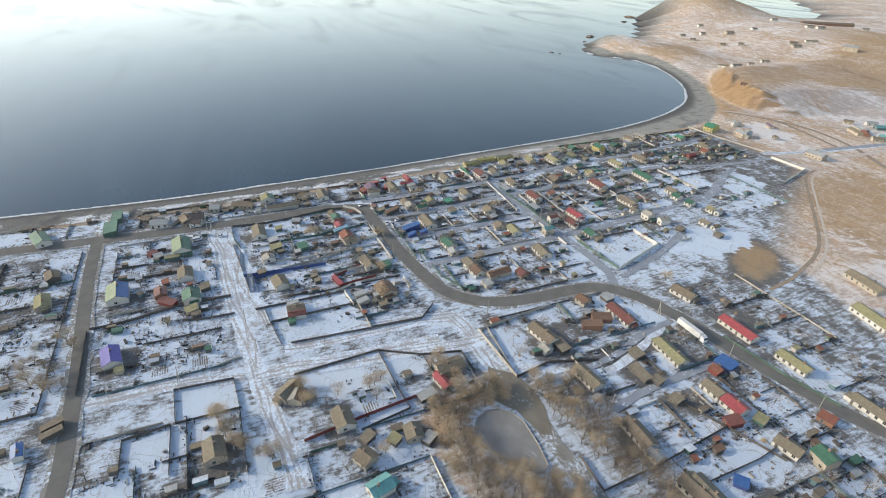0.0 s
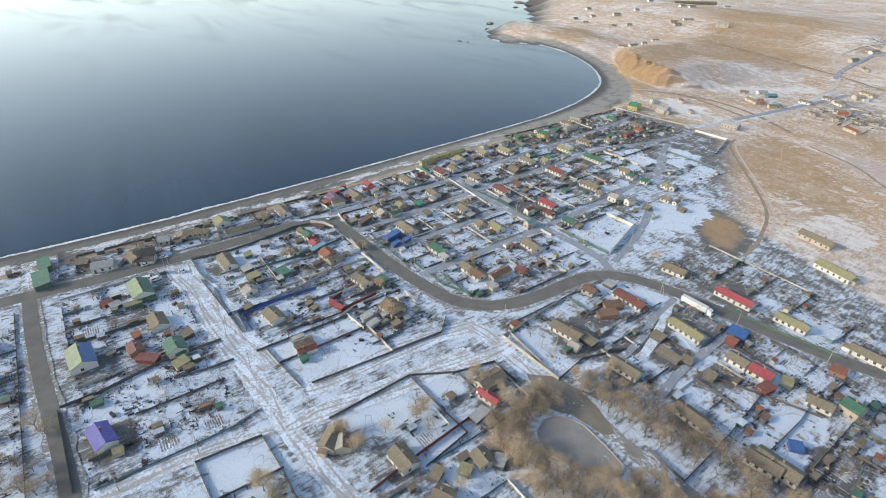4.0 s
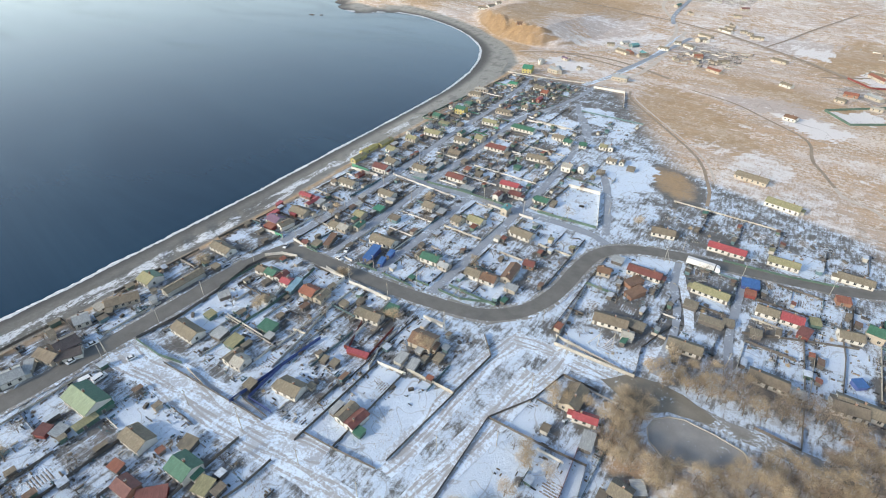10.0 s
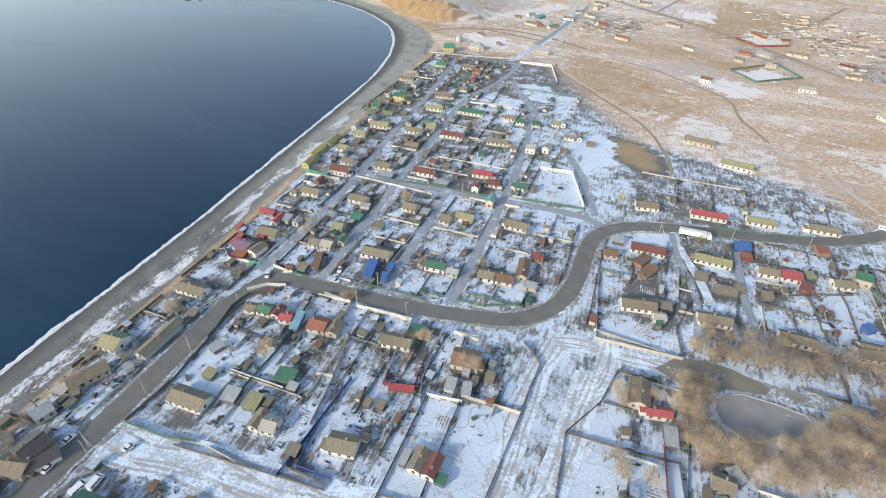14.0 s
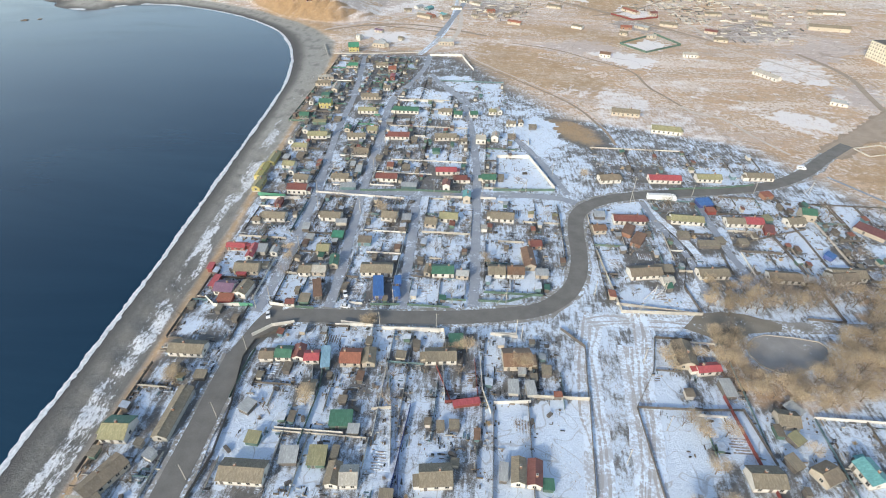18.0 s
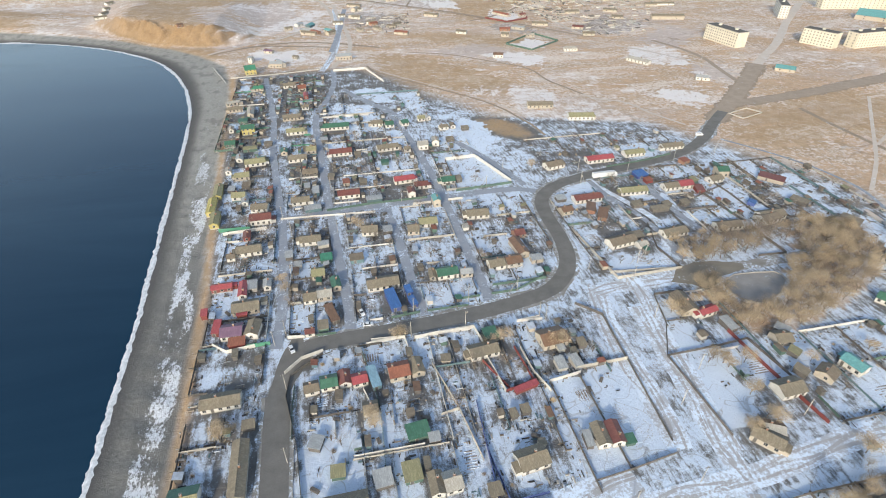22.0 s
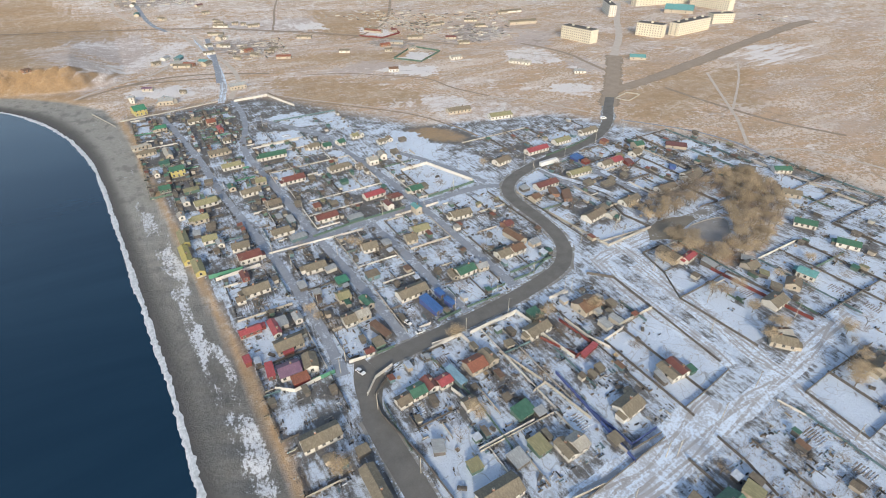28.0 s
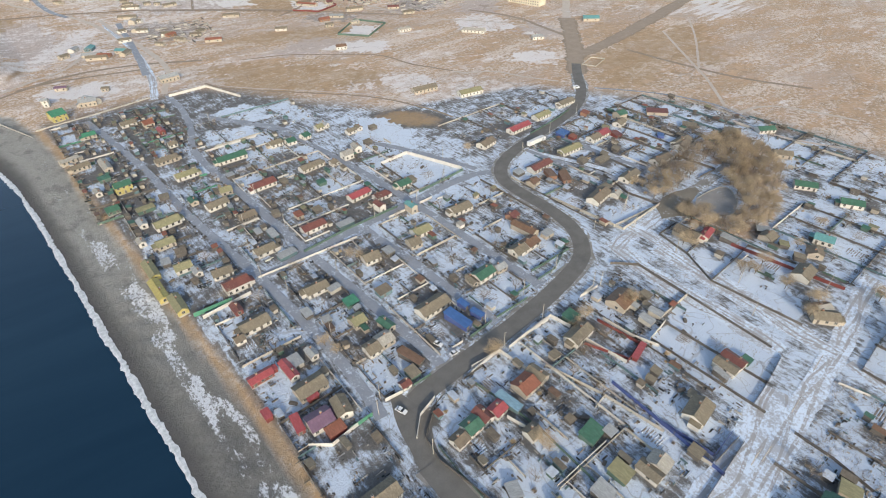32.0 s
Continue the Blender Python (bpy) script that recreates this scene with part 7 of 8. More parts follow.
lot([(87.1, 254.4), (103.2, 255), (103.6, 244.9), (88, 244.4)], 0.95)
lot([(33.5, 301.3), (47.9, 297.5), (54.2, 270.9), (29.3, 273.4)], 0.9)
lot([(503.7, 386.1), (564.8, 390.5), (588.9, 349.4), (502.9, 344.1)], 0.78)
lot([(239.2, 403.4), (270.7, 382), (254.4, 364.7), (222.7, 387.8)], 0.68)
lot([(-117.9, 985.6), (116.7, 916.6), (121.8, 767.2), (-39.7, 811.8)], 0.52)
lot([(-119.7, 598.5), (-67.4, 574.3), (-68.4, 550.4), (-121.5, 569.6)], 0.78)
lot([(250.2, 493.8), (306.4, 437.1), (301.6, 414.8), (272.7, 525)], 0.64)
lot([(25.5, 329.2), (49.2, 370.6), (65.1, 362.3), (67.8, 318), (47.8, 305.9)], 0.85)
lot([(37.4, 115.3), (54.1, 118.8), (55.3, 82.9), (36.5, 82)], 0.95)
lot([(133.1, 71.2), (154.8, 72.3), (134.4, 54.2), (96.3, 61.1)], 0.9)
lot([(65.8, 58.8), (84.4, 61), (81.9, 38.1), (62.7, 35.9)], 0.93)

lot([(62, 320), (84, 296), (140, 300), (205, 316), (190, 340), (150, 402), (102, 400), (98, 350), (84, 326)], 0.555)
lot([(66, 418), (70, 438), (88, 449), (103, 434), (94, 413)], 0.62)
lot([(480, 372), (572, 384), (560, 345), (482, 336)], 0.74)
lot([(221, 387), (239, 401), (267, 364), (243, 353)], 0.7)
lot([(-116, 694), (-95, 735), (-53, 786), (-39, 765), (-37, 663), (-60, 664)], 0.66)

# power poles
pole(-22.1, 147.5, 0, 0)
pole(0.5, 148.7, 0, 0)
pole(32.3, 148.3, 0, 0)
pole(5.7, 164.1, 0, 0)
pole(-18.9, 161.4, 0, 0)
pole(28.5, 166.1, 0, -4)
pole(-10.8, 254.6, 0, 0)
pole(16.2, 254.4, 0, 0)
pole(40.7, 260.8, 0, -4)
pole(-75.9, 248.1, 0, 0)
pole(103.0, 270.2, 0, 0)
pole(97.6, 254.2, 0, 3)
pole(133.2, 263.5, 0, 0)
pole(169.8, 271.3, 0, 0)
pole(201.6, 274.4, 0, -3)
pole(-66.1, 291.2, 0, 0)
pole(-72.0, 271.1, 0, 0)
pole(-70.9, 231.7, 0, 0)
pole(-69.8, 195.2, 0, 0)
pole(-75.4, 153.2, 0, 0)
pole(-71.3, 158.6, 0, 0)
pole(-49.3, 317.2, 0, 0)
pole(-49.7, 278.8, 0, 0)
pole(-47.6, 229.8, 0, 0)
pole(-33.0, 436.1, 0, 0)
pole(35.2, 329.4, 0, 0)
pole(57.6, 282.9, 0, 0)
pole(83.2, 162.7, 0, -4)
pole(97.0, 177.6, 0, -3)
pole(138.2, 192.8, 0, 0)
pole(321.5, 469.3, 0, 0)
pole(-68.9, 100.3, 0, 0)
pole(-68.7, 78.2, 0, 0)
pole(-69.5, 55.5, 0, 5)
pole(-70.2, 130.1, 0, 0)
pole(-66.9, 53.1, 0, 0)
pole(34.3, 146.1, 0, 0)
pole(66.8, 174.8, 0, 0)
pole(2.2, 64.9, 0, 0)
pole(-18.7, 59.1, 0, 0)
pole(61.3, 37.2, 0, 6)
pole(65.4, 95.5, 0, 0)
pole(81.0, 108.9, 0, 0)
pole(79.7, 138.1, 0, 0)
pole(62.5, 12.4, 0, 0)
pole(31.4, 65.5, 0, 0)
pole(5.8, 63.4, 0, 0)
pole(54.7, 68.2, 0, 0)
pole(104.5, 83.1, 0, 0)
pole(91.7, 174.8, 0, -4)

# vehicles
lorry(115.2, 258.5, 2)
car(-74.6, 45.5, 94)
car(-77.5, 55.1, 84)
car(-77.3, 44.6, 94, 'tyre', 'dark grey')
car(-68.8, 149.4, -70)
car(-38.4, 157.4, -1)
car(-57.2, 60.0, 78)
van(-57.2, 47.3, 94)
van(-60.1, 44.0, 81)
car(-40.5, 165.3, -72)
car(92.7, 284.8, 6, 'glass', 'dark')
van(210.9, 305.1, -14)

# far hamlet, compounds and headland houses
house(-61.7, 660.9, -28, 18.4, 6.6, 2.7, 'slate', 'tan', chimney=0)
house(-60.8, 699.9, -28, 7.4, 11.5, 2.7, 'teal', 'tealboard', chimney=0)
house(-38.2, 667.6, -48, 11.2, 7.4, 2.7, 'teal', 'tan', chimney=0)
house(-54.2, 664.2, -45, 12.9, 5.7, 2.7, 'rust', 'brick', chimney=0)
house(5.7, 782.4, -44, 9.7, 6.6, 2.7, 'slate', 'white', chimney=0)
house(-1.6, 734.1, -28, 11.8, 6.6, 2.7, 'slate', 'white', chimney=0)
house(16.3, 855.7, -36, 21.4, 6.6, 2.7, 'slate', 'white', chimney=0)
house(-49.9, 939.2, -57, 14.0, 6.6, 2.7, 'slate', 'tan', chimney=0)
house(13.0, 957.4, 12, 11.7, 6.6, 2.7, 'slate', 'tan', chimney=0)
house(17.7, 893.4, -62, 11.8, 5.7, 2.7, 'darkslate', 'tan', chimney=0)
house(47.4, 854.8, -28, 6.9, 5.7, 2.7, 'slate', 'tan', chimney=0)
house(18.9, 668.9, -60, 12.0, 5.7, 2.7, 'slate', 'tan', chimney=0)
house(37.3, 676.7, -28, 11.4, 5.7, 2.7, 'darkslate', 'tan', chimney=0)
house(-2.0, 666.4, -53, 9.5, 4.9, 2.7, 'slate', 'tan', chimney=0)
house(-118.1, 562.0, -44, 4.7, 4.1, 3.6, 'grey', 'white', chimney=0)
house(-89.1, 539.8, -64, 15.0, 6.6, 3.6, 'grey', 'concrete', chimney=0)
house(-102.9, 588.6, -29, 9.5, 4.9, 2.7, 'violet', 'tan', chimney=0)
house(-74.9, 561.3, -29, 5.3, 4.9, 2.7, 'slate', 'tan', chimney=0)
house(-308.3, 749.5, 23, 13.6, 6.6, 2.7, 'slate', 'white', chimney=0)
house(-315.9, 784.0, 80, 15.6, 6.6, 2.7, 'slate', 'white', chimney=0)
house(-325.5, 827.3, 53, 8.2, 6.6, 2.7, 'slate', 'white', chimney=0)
house(-333.4, 867.7, 53, 11.5, 6.6, 2.7, 'slate', 'white', chimney=0)
house(-389.3, 1000.1, 54, 12.2, 6.6, 2.7, 'slate', 'tan', chimney=0)
house(-377.9, 1028.0, 54, 18.6, 7.4, 2.7, 'slate', 'white', chimney=0)
house(-313.1, 1032.6, 26, 20.7, 11.5, 6.3, 'grey', 'tan', chimney=0)
house(-74.5, 706.8, 51, 10.5, 6.6, 2.7, 'grey', 'white', chimney=0)
house(-86.0, 687.3, 24, 8.8, 6.6, 2.7, 'slate', 'tan', chimney=0)
house(-37.5, 658.6, 51, 13.2, 6.6, 2.7, 'slate', 'tan', chimney=0)
house(-0.6, 781.7, 61, 12.7, 8.2, 3.6, 'cream', 'tan', chimney=0)
house(-7.6, 742.9, 62, 10.6, 6.6, 2.7, 'cream', 'tan', chimney=0)
house(17.2, 874.9, -18, 12.5, 6.6, 2.7, 'slate', 'tan', chimney=0)
house(-81.1, 981.1, 83, 19.2, 7.4, 2.7, 'green', 'tan', chimney=0)
house(-80.0, 1050.4, 75, 18.5, 7.4, 2.7, 'slate', 'white', chimney=0)
house(-46.7, 1141.9, 53, 12.6, 8.2, 2.7, 'blue', 'white', chimney=0)
house(13.0, 1013.3, 39, 12.9, 6.6, 2.7, 'maroon', 'tan', chimney=0)
house(12.2, 859.4, -13, 7.6, 6.6, 2.7, 'slate', 'tan', chimney=0)
house(16.2, 694.2, 19, 9.6, 6.6, 2.7, 'rust', 'brick', chimney=0)
house(44.6, 686.1, 28, 12.1, 5.7, 2.7, 'slate', 'tan', chimney=0)
house(37.2, 864.0, 1, 8.5, 5.7, 2.7, 'slate', 'tan', chimney=0)
house(-13.9, 1212.4, 29, 9.6, 7.4, 2.7, 'slate', 'white', chimney=0)
house(-546.8, 909.7, 71, 9.0, 8.2, 2.7, 'darkslate', 'tan', chimney=0)
house(-507.5, 895.8, 40, 9.3, 8.2, 2.7, 'slate', 'tan', chimney=0)
house(-534.6, 946.1, 71, 9.1, 8.2, 2.7, 'slate', 'white', chimney=0)
house(-448.8, 905.4, 41, 8.7, 8.2, 2.7, 'darkslate', 'tan', chimney=0)
house(-504.0, 979.4, 71, 14.5, 9.8, 3.6, 'slate', 'tan', chimney=0)
house(-434.0, 931.0, 41, 8.7, 8.2, 2.7, 'slate', 'tan', chimney=0)
house(-498.1, 1034.4, 71, 9.3, 8.2, 2.7, 'darkslate', 'white', chimney=0)
house(-458.7, 1130.8, 71, 13.3, 8.2, 2.7, 'slate', 'white', chimney=0)
house(-442.0, 1139.2, 71, 15.1, 8.2, 2.7, 'slate', 'white', chimney=0)
house(-372.5, 986.6, 70, 14.8, 8.2, 2.7, 'slate', 'tan', chimney=0)
house(-560.3, 1166.2, 72, 12.4, 8.2, 2.7, 'slate', 'white', chimney=0)
house(-499.5, 1245.0, 59, 98.7, 12.0, 4.0, 'darkslate', 'brick', chimney=0)
house(-591.0, 997.6, 72, 9.8, 8.2, 2.7, 'slate', 'white', chimney=0)
house(-427.8, 1252.4, 44, 11.6, 8.2, 2.7, 'slate', 'white', chimney=0)
house(286.4, 711.3, -3, 19.0, 8.2, 2.7, 'slate', 'tan', chimney=0)
house(332.4, 669.7, -21, 14.5, 8.2, 2.7, 'slate', 'tan', chimney=0)
house(416.9, 734.6, -13, 15.7, 8.2, 2.7, 'slate', 'tan', chimney=0)
house(160.8, 608.8, -21, 8.6, 6.6, 2.7, 'slate', 'tan', chimney=0)
house(257.3, 593.7, -11, 13.5, 7.4, 2.7, 'slate', 'tan', chimney=0)
house(219.7, 653.1, -20, 19.3, 7.4, 2.7, 'slate', 'tan', chimney=0)
house(190.2, 728.8, -22, 18.0, 7.4, 2.7, 'slate', 'tan', chimney=0)
house(97.0, 730.4, -30, 18.4, 7.4, 2.7, 'slate', 'tan', chimney=0)
house(44.4, 642.2, -28, 16.3, 6.6, 2.7, 'rust', 'tan', chimney=0)
house(-63.8, 673.7, -28, 16.8, 6.6, 2.7, 'grey', 'tan', chimney=0)
house(258.5, 626.0, -33, 13.6, 6.6, 2.7, 'maroon', 'tan', chimney=0)
house(342.6, 710.3, -32, 18.2, 7.4, 2.7, 'slate', 'tan', chimney=0)
house(0.6, 809.1, -30, 20.2, 7.4, 2.7, 'slate', 'tan', chimney=0)
house(15.0, 701.0, -25, 11.5, 6.6, 2.7, 'slate', 'white', chimney=0)
house(114.3, 631.0, -34, 12.2, 6.6, 2.7, 'slate', 'white', chimney=0)
fence([(-131.8, 506.8), (-94.9, 510.5), (-51.6, 518.4)], 'concrete', 1.0)
fence([(-151.5, 541.5), (-135.5, 496.8)], 'concrete', 0.6)
fence([(258.6, 338), (279.6, 345.1), (285.5, 334.3), (263, 326.6), (258.6, 338)], 'concrete', 1.0)
lane([(-23.7, 634.4), (-29.2, 719.6), (-39.3, 832.9), (-75.5, 914.2), (-109.7, 982.6), (-107.9, 1118.8), (-9, 1216.3)], 5.0, 'trail')
lane([(-249.8, 915.4), (-168.2, 911.8), (-54.7, 880.3), (22, 841)], 5.0, 'track')
lane([(-75.3, 1044.6), (-71, 913), (-54.7, 860.3)], 6.0, 'lane')
lane([(-27.9, 797.8), (-27.2, 700.9), (-30.1, 618.7), (-39.6, 555), (-50.3, 512.2)], 6.0, 'packed')
lane([(-161.9, 591.6), (-118.4, 619.3), (-83.3, 611.4), (-36.8, 597.9)], 4.0, 'track')
lane([(400.2, 349.5), (331.2, 277.2), (302, 245.9), (263, 211.9)], 2.5, 'trail')
lane([(458.7, 354.8), (402.6, 314.6), (322.4, 265.4)], 2.0, 'trail')
lane([(322.5, 337.5), (320.2, 274.8), (324.4, 226.4), (341.3, 183.4)], 4.0, 'track')
lane([(248, 199.6), (284.5, 193), (296, 167.5), (301.6, 138.6)], 3.0, 'trail')
lane([(240.9, 194.1), (237.1, 161.9), (251.1, 127.1)], 3.0, 'trail')
lane([(222, 296), (240, 270), (252, 248), (258, 225), (258, 208), (250, 187)], 2.4, 'lane')
lane([(258.4, 814.5), (290.7, 649.6), (351.4, 588), (401.4, 591.3)], 3.0, 'trail')
lane([(224.8, 589.5), (277.1, 537.5), (317.6, 470), (331.1, 417.3)], 3.0, 'trail')

# reef and shore rocks
sea_rock(-640, 768, 11)
sea_rock(-519, 600, 4)
sea_rock(-506, 607, 3)
sea_rock(-594, 722, 5)
sea_rock(-869, 1061, 14)
sea_rock(-832, 1081, 10)
sea_rock(-804, 989, 8)

# seaward side of the shore road, south
house(-93.6, 76.4, 65, 14.7, 8.0, 2.6, 'darkslate', 'tan')
house(-94.9, 59.3, 74, 6.5, 9.0, 2.8, 'grey', 'concrete')
house(-83.4, 42.4, 14, 10.8, 9.0, 2.8, 'darkslate', 'tan')
shed(-83.2, 84.6, 72, 3.2, 4.0, 2.2, 'grey', 'white')
shed(-91.0, 68.9, 54, 3.3, 4.0, 2.2, 'slate', 'wood')
shed(-95.5, 47.7, 79, 2.8, 5.0, 2.3, 'slate', 'tan')
shed(-96.9, 67.9, 3, 6.6, 4.0, 2.1, 'cream', 'wood')
shed(-81.8, 116.4, 2, 4.6, 4.0, 2.1, 'slate', 'wood')
shed(-86.0, 0.3, 2, 18.0, 9.0, 3.2, 'green', 'greenboard')
shed(-102.0, 2.4, 2, 15.0, 7.0, 3.0, 'green', 'greenboard')
patch('yard', [(-112, -8), (-112, 8), (-94, 8), (-79, 5), (-79, -9)], 0.03, 'soil', 'bare brown earth round the green sheds', 'yard')
house(-84.0, 27.0, 80, 11.0, 9.0, 3.0, 'grey', 'white')
shed(-93.0, 18.8, 66, 6.4, 6.0, 2.4, 'darkslate', 'wood')
shed(-83.9, 34.4, 55, 3.6, 7.0, 2.4, 'grey', 'paleboard')

# single trees and bushes
LONE = random.Random(9)
plant(OAKS[0], 93.5, 140.1, LONE)
plant(OAKS[1], 100.1, 142.1, LONE)
plant(OAKS[2], 89.1, 139.8, LONE)
plant(OAKS[0], 92.4, 81.9, LONE)
plant(OAKS[0], 90.9, 84.7, LONE)
plant(OAKS[2], 109.5, 62.6, LONE)
plant(OAKS[0], 104.8, 58.0, LONE)
plant(OAKS[1], 112.7, 66.4, LONE)
plant(OAKS[1], 101.9, 54.5, LONE)
plant(OAKS[1], 91.9, 94.5, LONE)
plant(OAKS[1], 99.7, 108.2, LONE)
plant(OAKS[2], 152.1, 104.4, LONE)
plant(OAKS[1], 125.1, 103.7, LONE)
plant(OAKS[2], -26.4, 147.7, LONE)
plant(OAKS[2], -25.4, 149.0, LONE)
plant(OAKS[2], -28.1, 148.3, LONE)
plant(OAKS[2], 92.7, 141.6, LONE)
plant(OAKS[2], 92.8, 145.2, LONE)
plant(OAKS[2], 75.9, 280.0, LONE)
plant(OAKS[2], 19.0, 195.7, LONE)
plant(OAKS[2], 20.7, 192.7, LONE)
plant(OAKS[2], -34.9, 230.2, LONE)
plant(OAKS[2], -37.7, 234.5, LONE)
plant(OAKS[2], -74.0, 192.9, LONE)
plant(OAKS[2], -72.4, 186.6, LONE)
plant(OAKS[0], 5.5, 137.2, LONE)
plant(OAKS[2], 9.4, 137.3, LONE)
plant(OAKS[1], 13.2, 137.3, LONE)
plant(OAKS[1], 33.0, 131.8, LONE)
plant(OAKS[0], 35.9, 131.5, LONE)
plant(OAKS[0], -91.2, 115.0, LONE)
plant(OAKS[2], -90.9, 113.1, LONE)
plant(OAKS[0], -87.0, 115.7, LONE)
plant(OAKS[0], -41.3, 110.3, LONE)
plant(OAKS[2], -40.7, 107.9, LONE)
plant(OAKS[1], 89.1, 50.3, LONE)
plant(OAKS[2], 92.5, 51.8, LONE)
plant(OAKS[1], 94.6, 53.4, LONE)
plant(OAKS[0], 93.0, 55.6, LONE)
plant(OAKS[2], 96.6, 52.2, LONE)
plant(OAKS[0], 86.1, 49.7, LONE)
plant(OAKS[1], 81.3, 80.7, LONE)
plant(OAKS[0], 83.5, 81.9, LONE)
plant(OAKS[0], 91.8, 109.7, LONE)
plant(OAKS[2], 89.9, 112.8, LONE)
plant(OAKS[2], 92.5, 107.5, LONE)
plant(OAKS[1], 88.1, 139.4, LONE)
plant(OAKS[2], 90.1, 135.7, LONE)
plant(OAKS[2], 27.7, -18.0, LONE)
plant(OAKS[0], 33.1, -13.6, LONE)
plant(OAKS[1], 38.4, -9.4, LONE)
plant(OAKS[0], 40.5, -18.1, LONE)
plant(OAKS[2], 44.4, -13.2, LONE)
plant(OAKS[0], 49.3, -9.1, LONE)
plant(OAKS[0], 46.4, -5.8, LONE)
plant(OAKS[1], 32.9, -20.9, LONE)
plant(OAKS[1], 18.6, -7.6, LONE)
plant(OAKS[2], 23.4, -5.1, LONE)
patch_pad([(122, 151), (126, 155), (131, 157), (142, 156.5), (151, 155), (153, 152), (152, 149), (143, 141), (133, 137), (128, 137.5), (123, 141), (121, 146)])

plant(OAKS[0], 114, 172, LONE)
plant(OAKS[1], 117, 177, LONE)
plant(OAKS[2], 120, 183, LONE)
plant(OAKS[1], 122, 171, LONE)
plant(OAKS[0], 124, 178, LONE)
plant(OAKS[2], 127, 184, LONE)
plant(OAKS[2], 128, 172, LONE)
plant(OAKS[0], 132, 176, LONE)
plant(OAKS[2], 119, 187, LONE)
plant(OAKS[1], 133, 183, LONE)
plant(OAKS[2], 137, 173, LONE)

# fences of the southern block
fence([(-38.1, 148), (-24.8, 147.1), (-23.7, 134.6)], 'white', 1.9)
fence([(-8.2, 146.9), (3.7, 147.3), (5.1, 138.1)], 'white', 1.9)
fence([(4.4, 131.7), (6.9, 113)], 'white', 1.7)
fence([(6.9, 113), (17.9, 115.5)], 'redboard', 1.8)
fence([(18.6, 132.8), (19.7, 119.3), (22.8, 110.1)], 'white', 1.6)
fence([(-42.2, 143.9), (-39.5, 128.4), (-38, 113.9), (-38.8, 92.2)], 'greenboard', 1.4)
fence([(-16.7, 131.4), (-11.3, 109.3), (-8.2, 88.3)], 'paleboard', 1.5)
fence([(-11.3, 109.3), (-17.9, 108.1)], 'paleboard', 1.5)
fence([(-5.9, 90.8), (-3.9, 73.6), (8.2, 74.1)], 'blueboard', 1.6)
fence([(-8.3, 80.1), (-7.1, 69.9)], 'concrete', 1.5)
fence([(-67.3, 131.3), (-68, 121.2), (-67.8, 108.3)], 'greenboard', 1.3)
fence([(-43.1, 124.6), (-41.1, 117.4)], 'white', 1.7)
fence([(55.2, 60.3), (57.3, 51.3)], 'white', 1.0)
fence([(23.1, 61.3), (22.8, 50.2), (20.4, 38.4)], 'wood', 1.3)

# compounds and roads on the steppe
lot([(153, 571), (171, 546), (200, 568), (188, 592)], 0.88)
fence([(150, 572), (170, 543), (212, 574), (195, 612), (150, 572)], 'greenboard', 2.0)
fence([(163, 703), (184, 675), (217, 691), (222, 728)], 'redboard', 2.0)
lot([(170, 712), (186, 684), (213, 696), (206, 745), (185, 755)], 0.74)
lot([(112, 543), (128, 512), (146, 494), (158, 493), (178, 522), (160, 526), (158, 538), (135, 540)], 0.86)
lot([(103, 424), (114, 440), (142, 417), (141, 392), (124, 398), (104, 390)], 0.64)
lot([(66, 427), (92, 450), (98, 445), (88, 428), (74, 421)], 0.68)
lot([(278, 540), (318, 538), (320, 484), (300, 460), (262, 500)], 0.66)
lot([(-60.7, 773.7), (-30.1, 771.3), (17, 654.2), (-40.4, 624.3)], 0.51)
lot([(-106.8, 584.4), (-73.3, 591.5), (-65.9, 556.5), (-88.4, 549.5)], 0.78)
lot([(106, 825), (152, 820), (142, 764), (102, 788)], 0.74)
house(214.0, 706.0, 7, 8.9, 7.4, 2.7, 'maroon', 'tan', chimney=0)
house(168.0, 634.0, -6, 12.0, 7.4, 2.7, 'rust', 'brick', chimney=0)
house(187.0, 638.0, -44, 16.8, 6.6, 2.7, 'grey', 'tan', chimney=0)
house(188.0, 600.0, -3, 9.4, 4.9, 2.7, 'cream', 'tan', chimney=0)
house(-20.2, 747.0, 11, 8.2, 6.6, 2.7, 'slate', 'white', chimney=0)
house(-26.4, 706.9, -4, 12.6, 6.6, 2.7, 'slate', 'white', chimney=0)
house(435.3, 736.1, -7, 34.4, 8.2, 2.7, 'slate', 'white', chimney=0)
house(190.0, 716.0, -59, 26.1, 6.6, 2.7, 'rust', 'tan', chimney=0)
house(57.4, 838.0, 5, 16.5, 6.6, 2.7, 'slate', 'tan', chimney=0)
house(-118.0, 555.4, -20, 3.7, 4.9, 5.4, 'grey', 'white', chimney=0)
lane([(22, 841), (73, 797), (118, 757), (159, 712), (178, 686), (199, 659), (234, 612), (256, 585)], 5.0, 'dusty')
lane([(20, 837), (71, 793), (116, 753), (156.5, 708), (175, 682), (196, 655), (231, 608)], 1.2, 'track')
lane([(73, 797), (96, 870), (111, 930), (162, 1079)], 3.0, 'track')
lane([(139.8, 691.9), (178.5, 713.5), (236.1, 768.4), (321.8, 941.3)], 4.0, 'track')
lane([(236.1, 768.4), (245.1, 675.9), (249.8, 601.6), (257.5, 588.7)], 4.0, 'trail')
lane([(-28, 823.2), (-24, 738.9), (-17.1, 650.1), (-18, 585.8), (-29.2, 552.9), (-40.6, 519.8)], 5.0, 'trail')
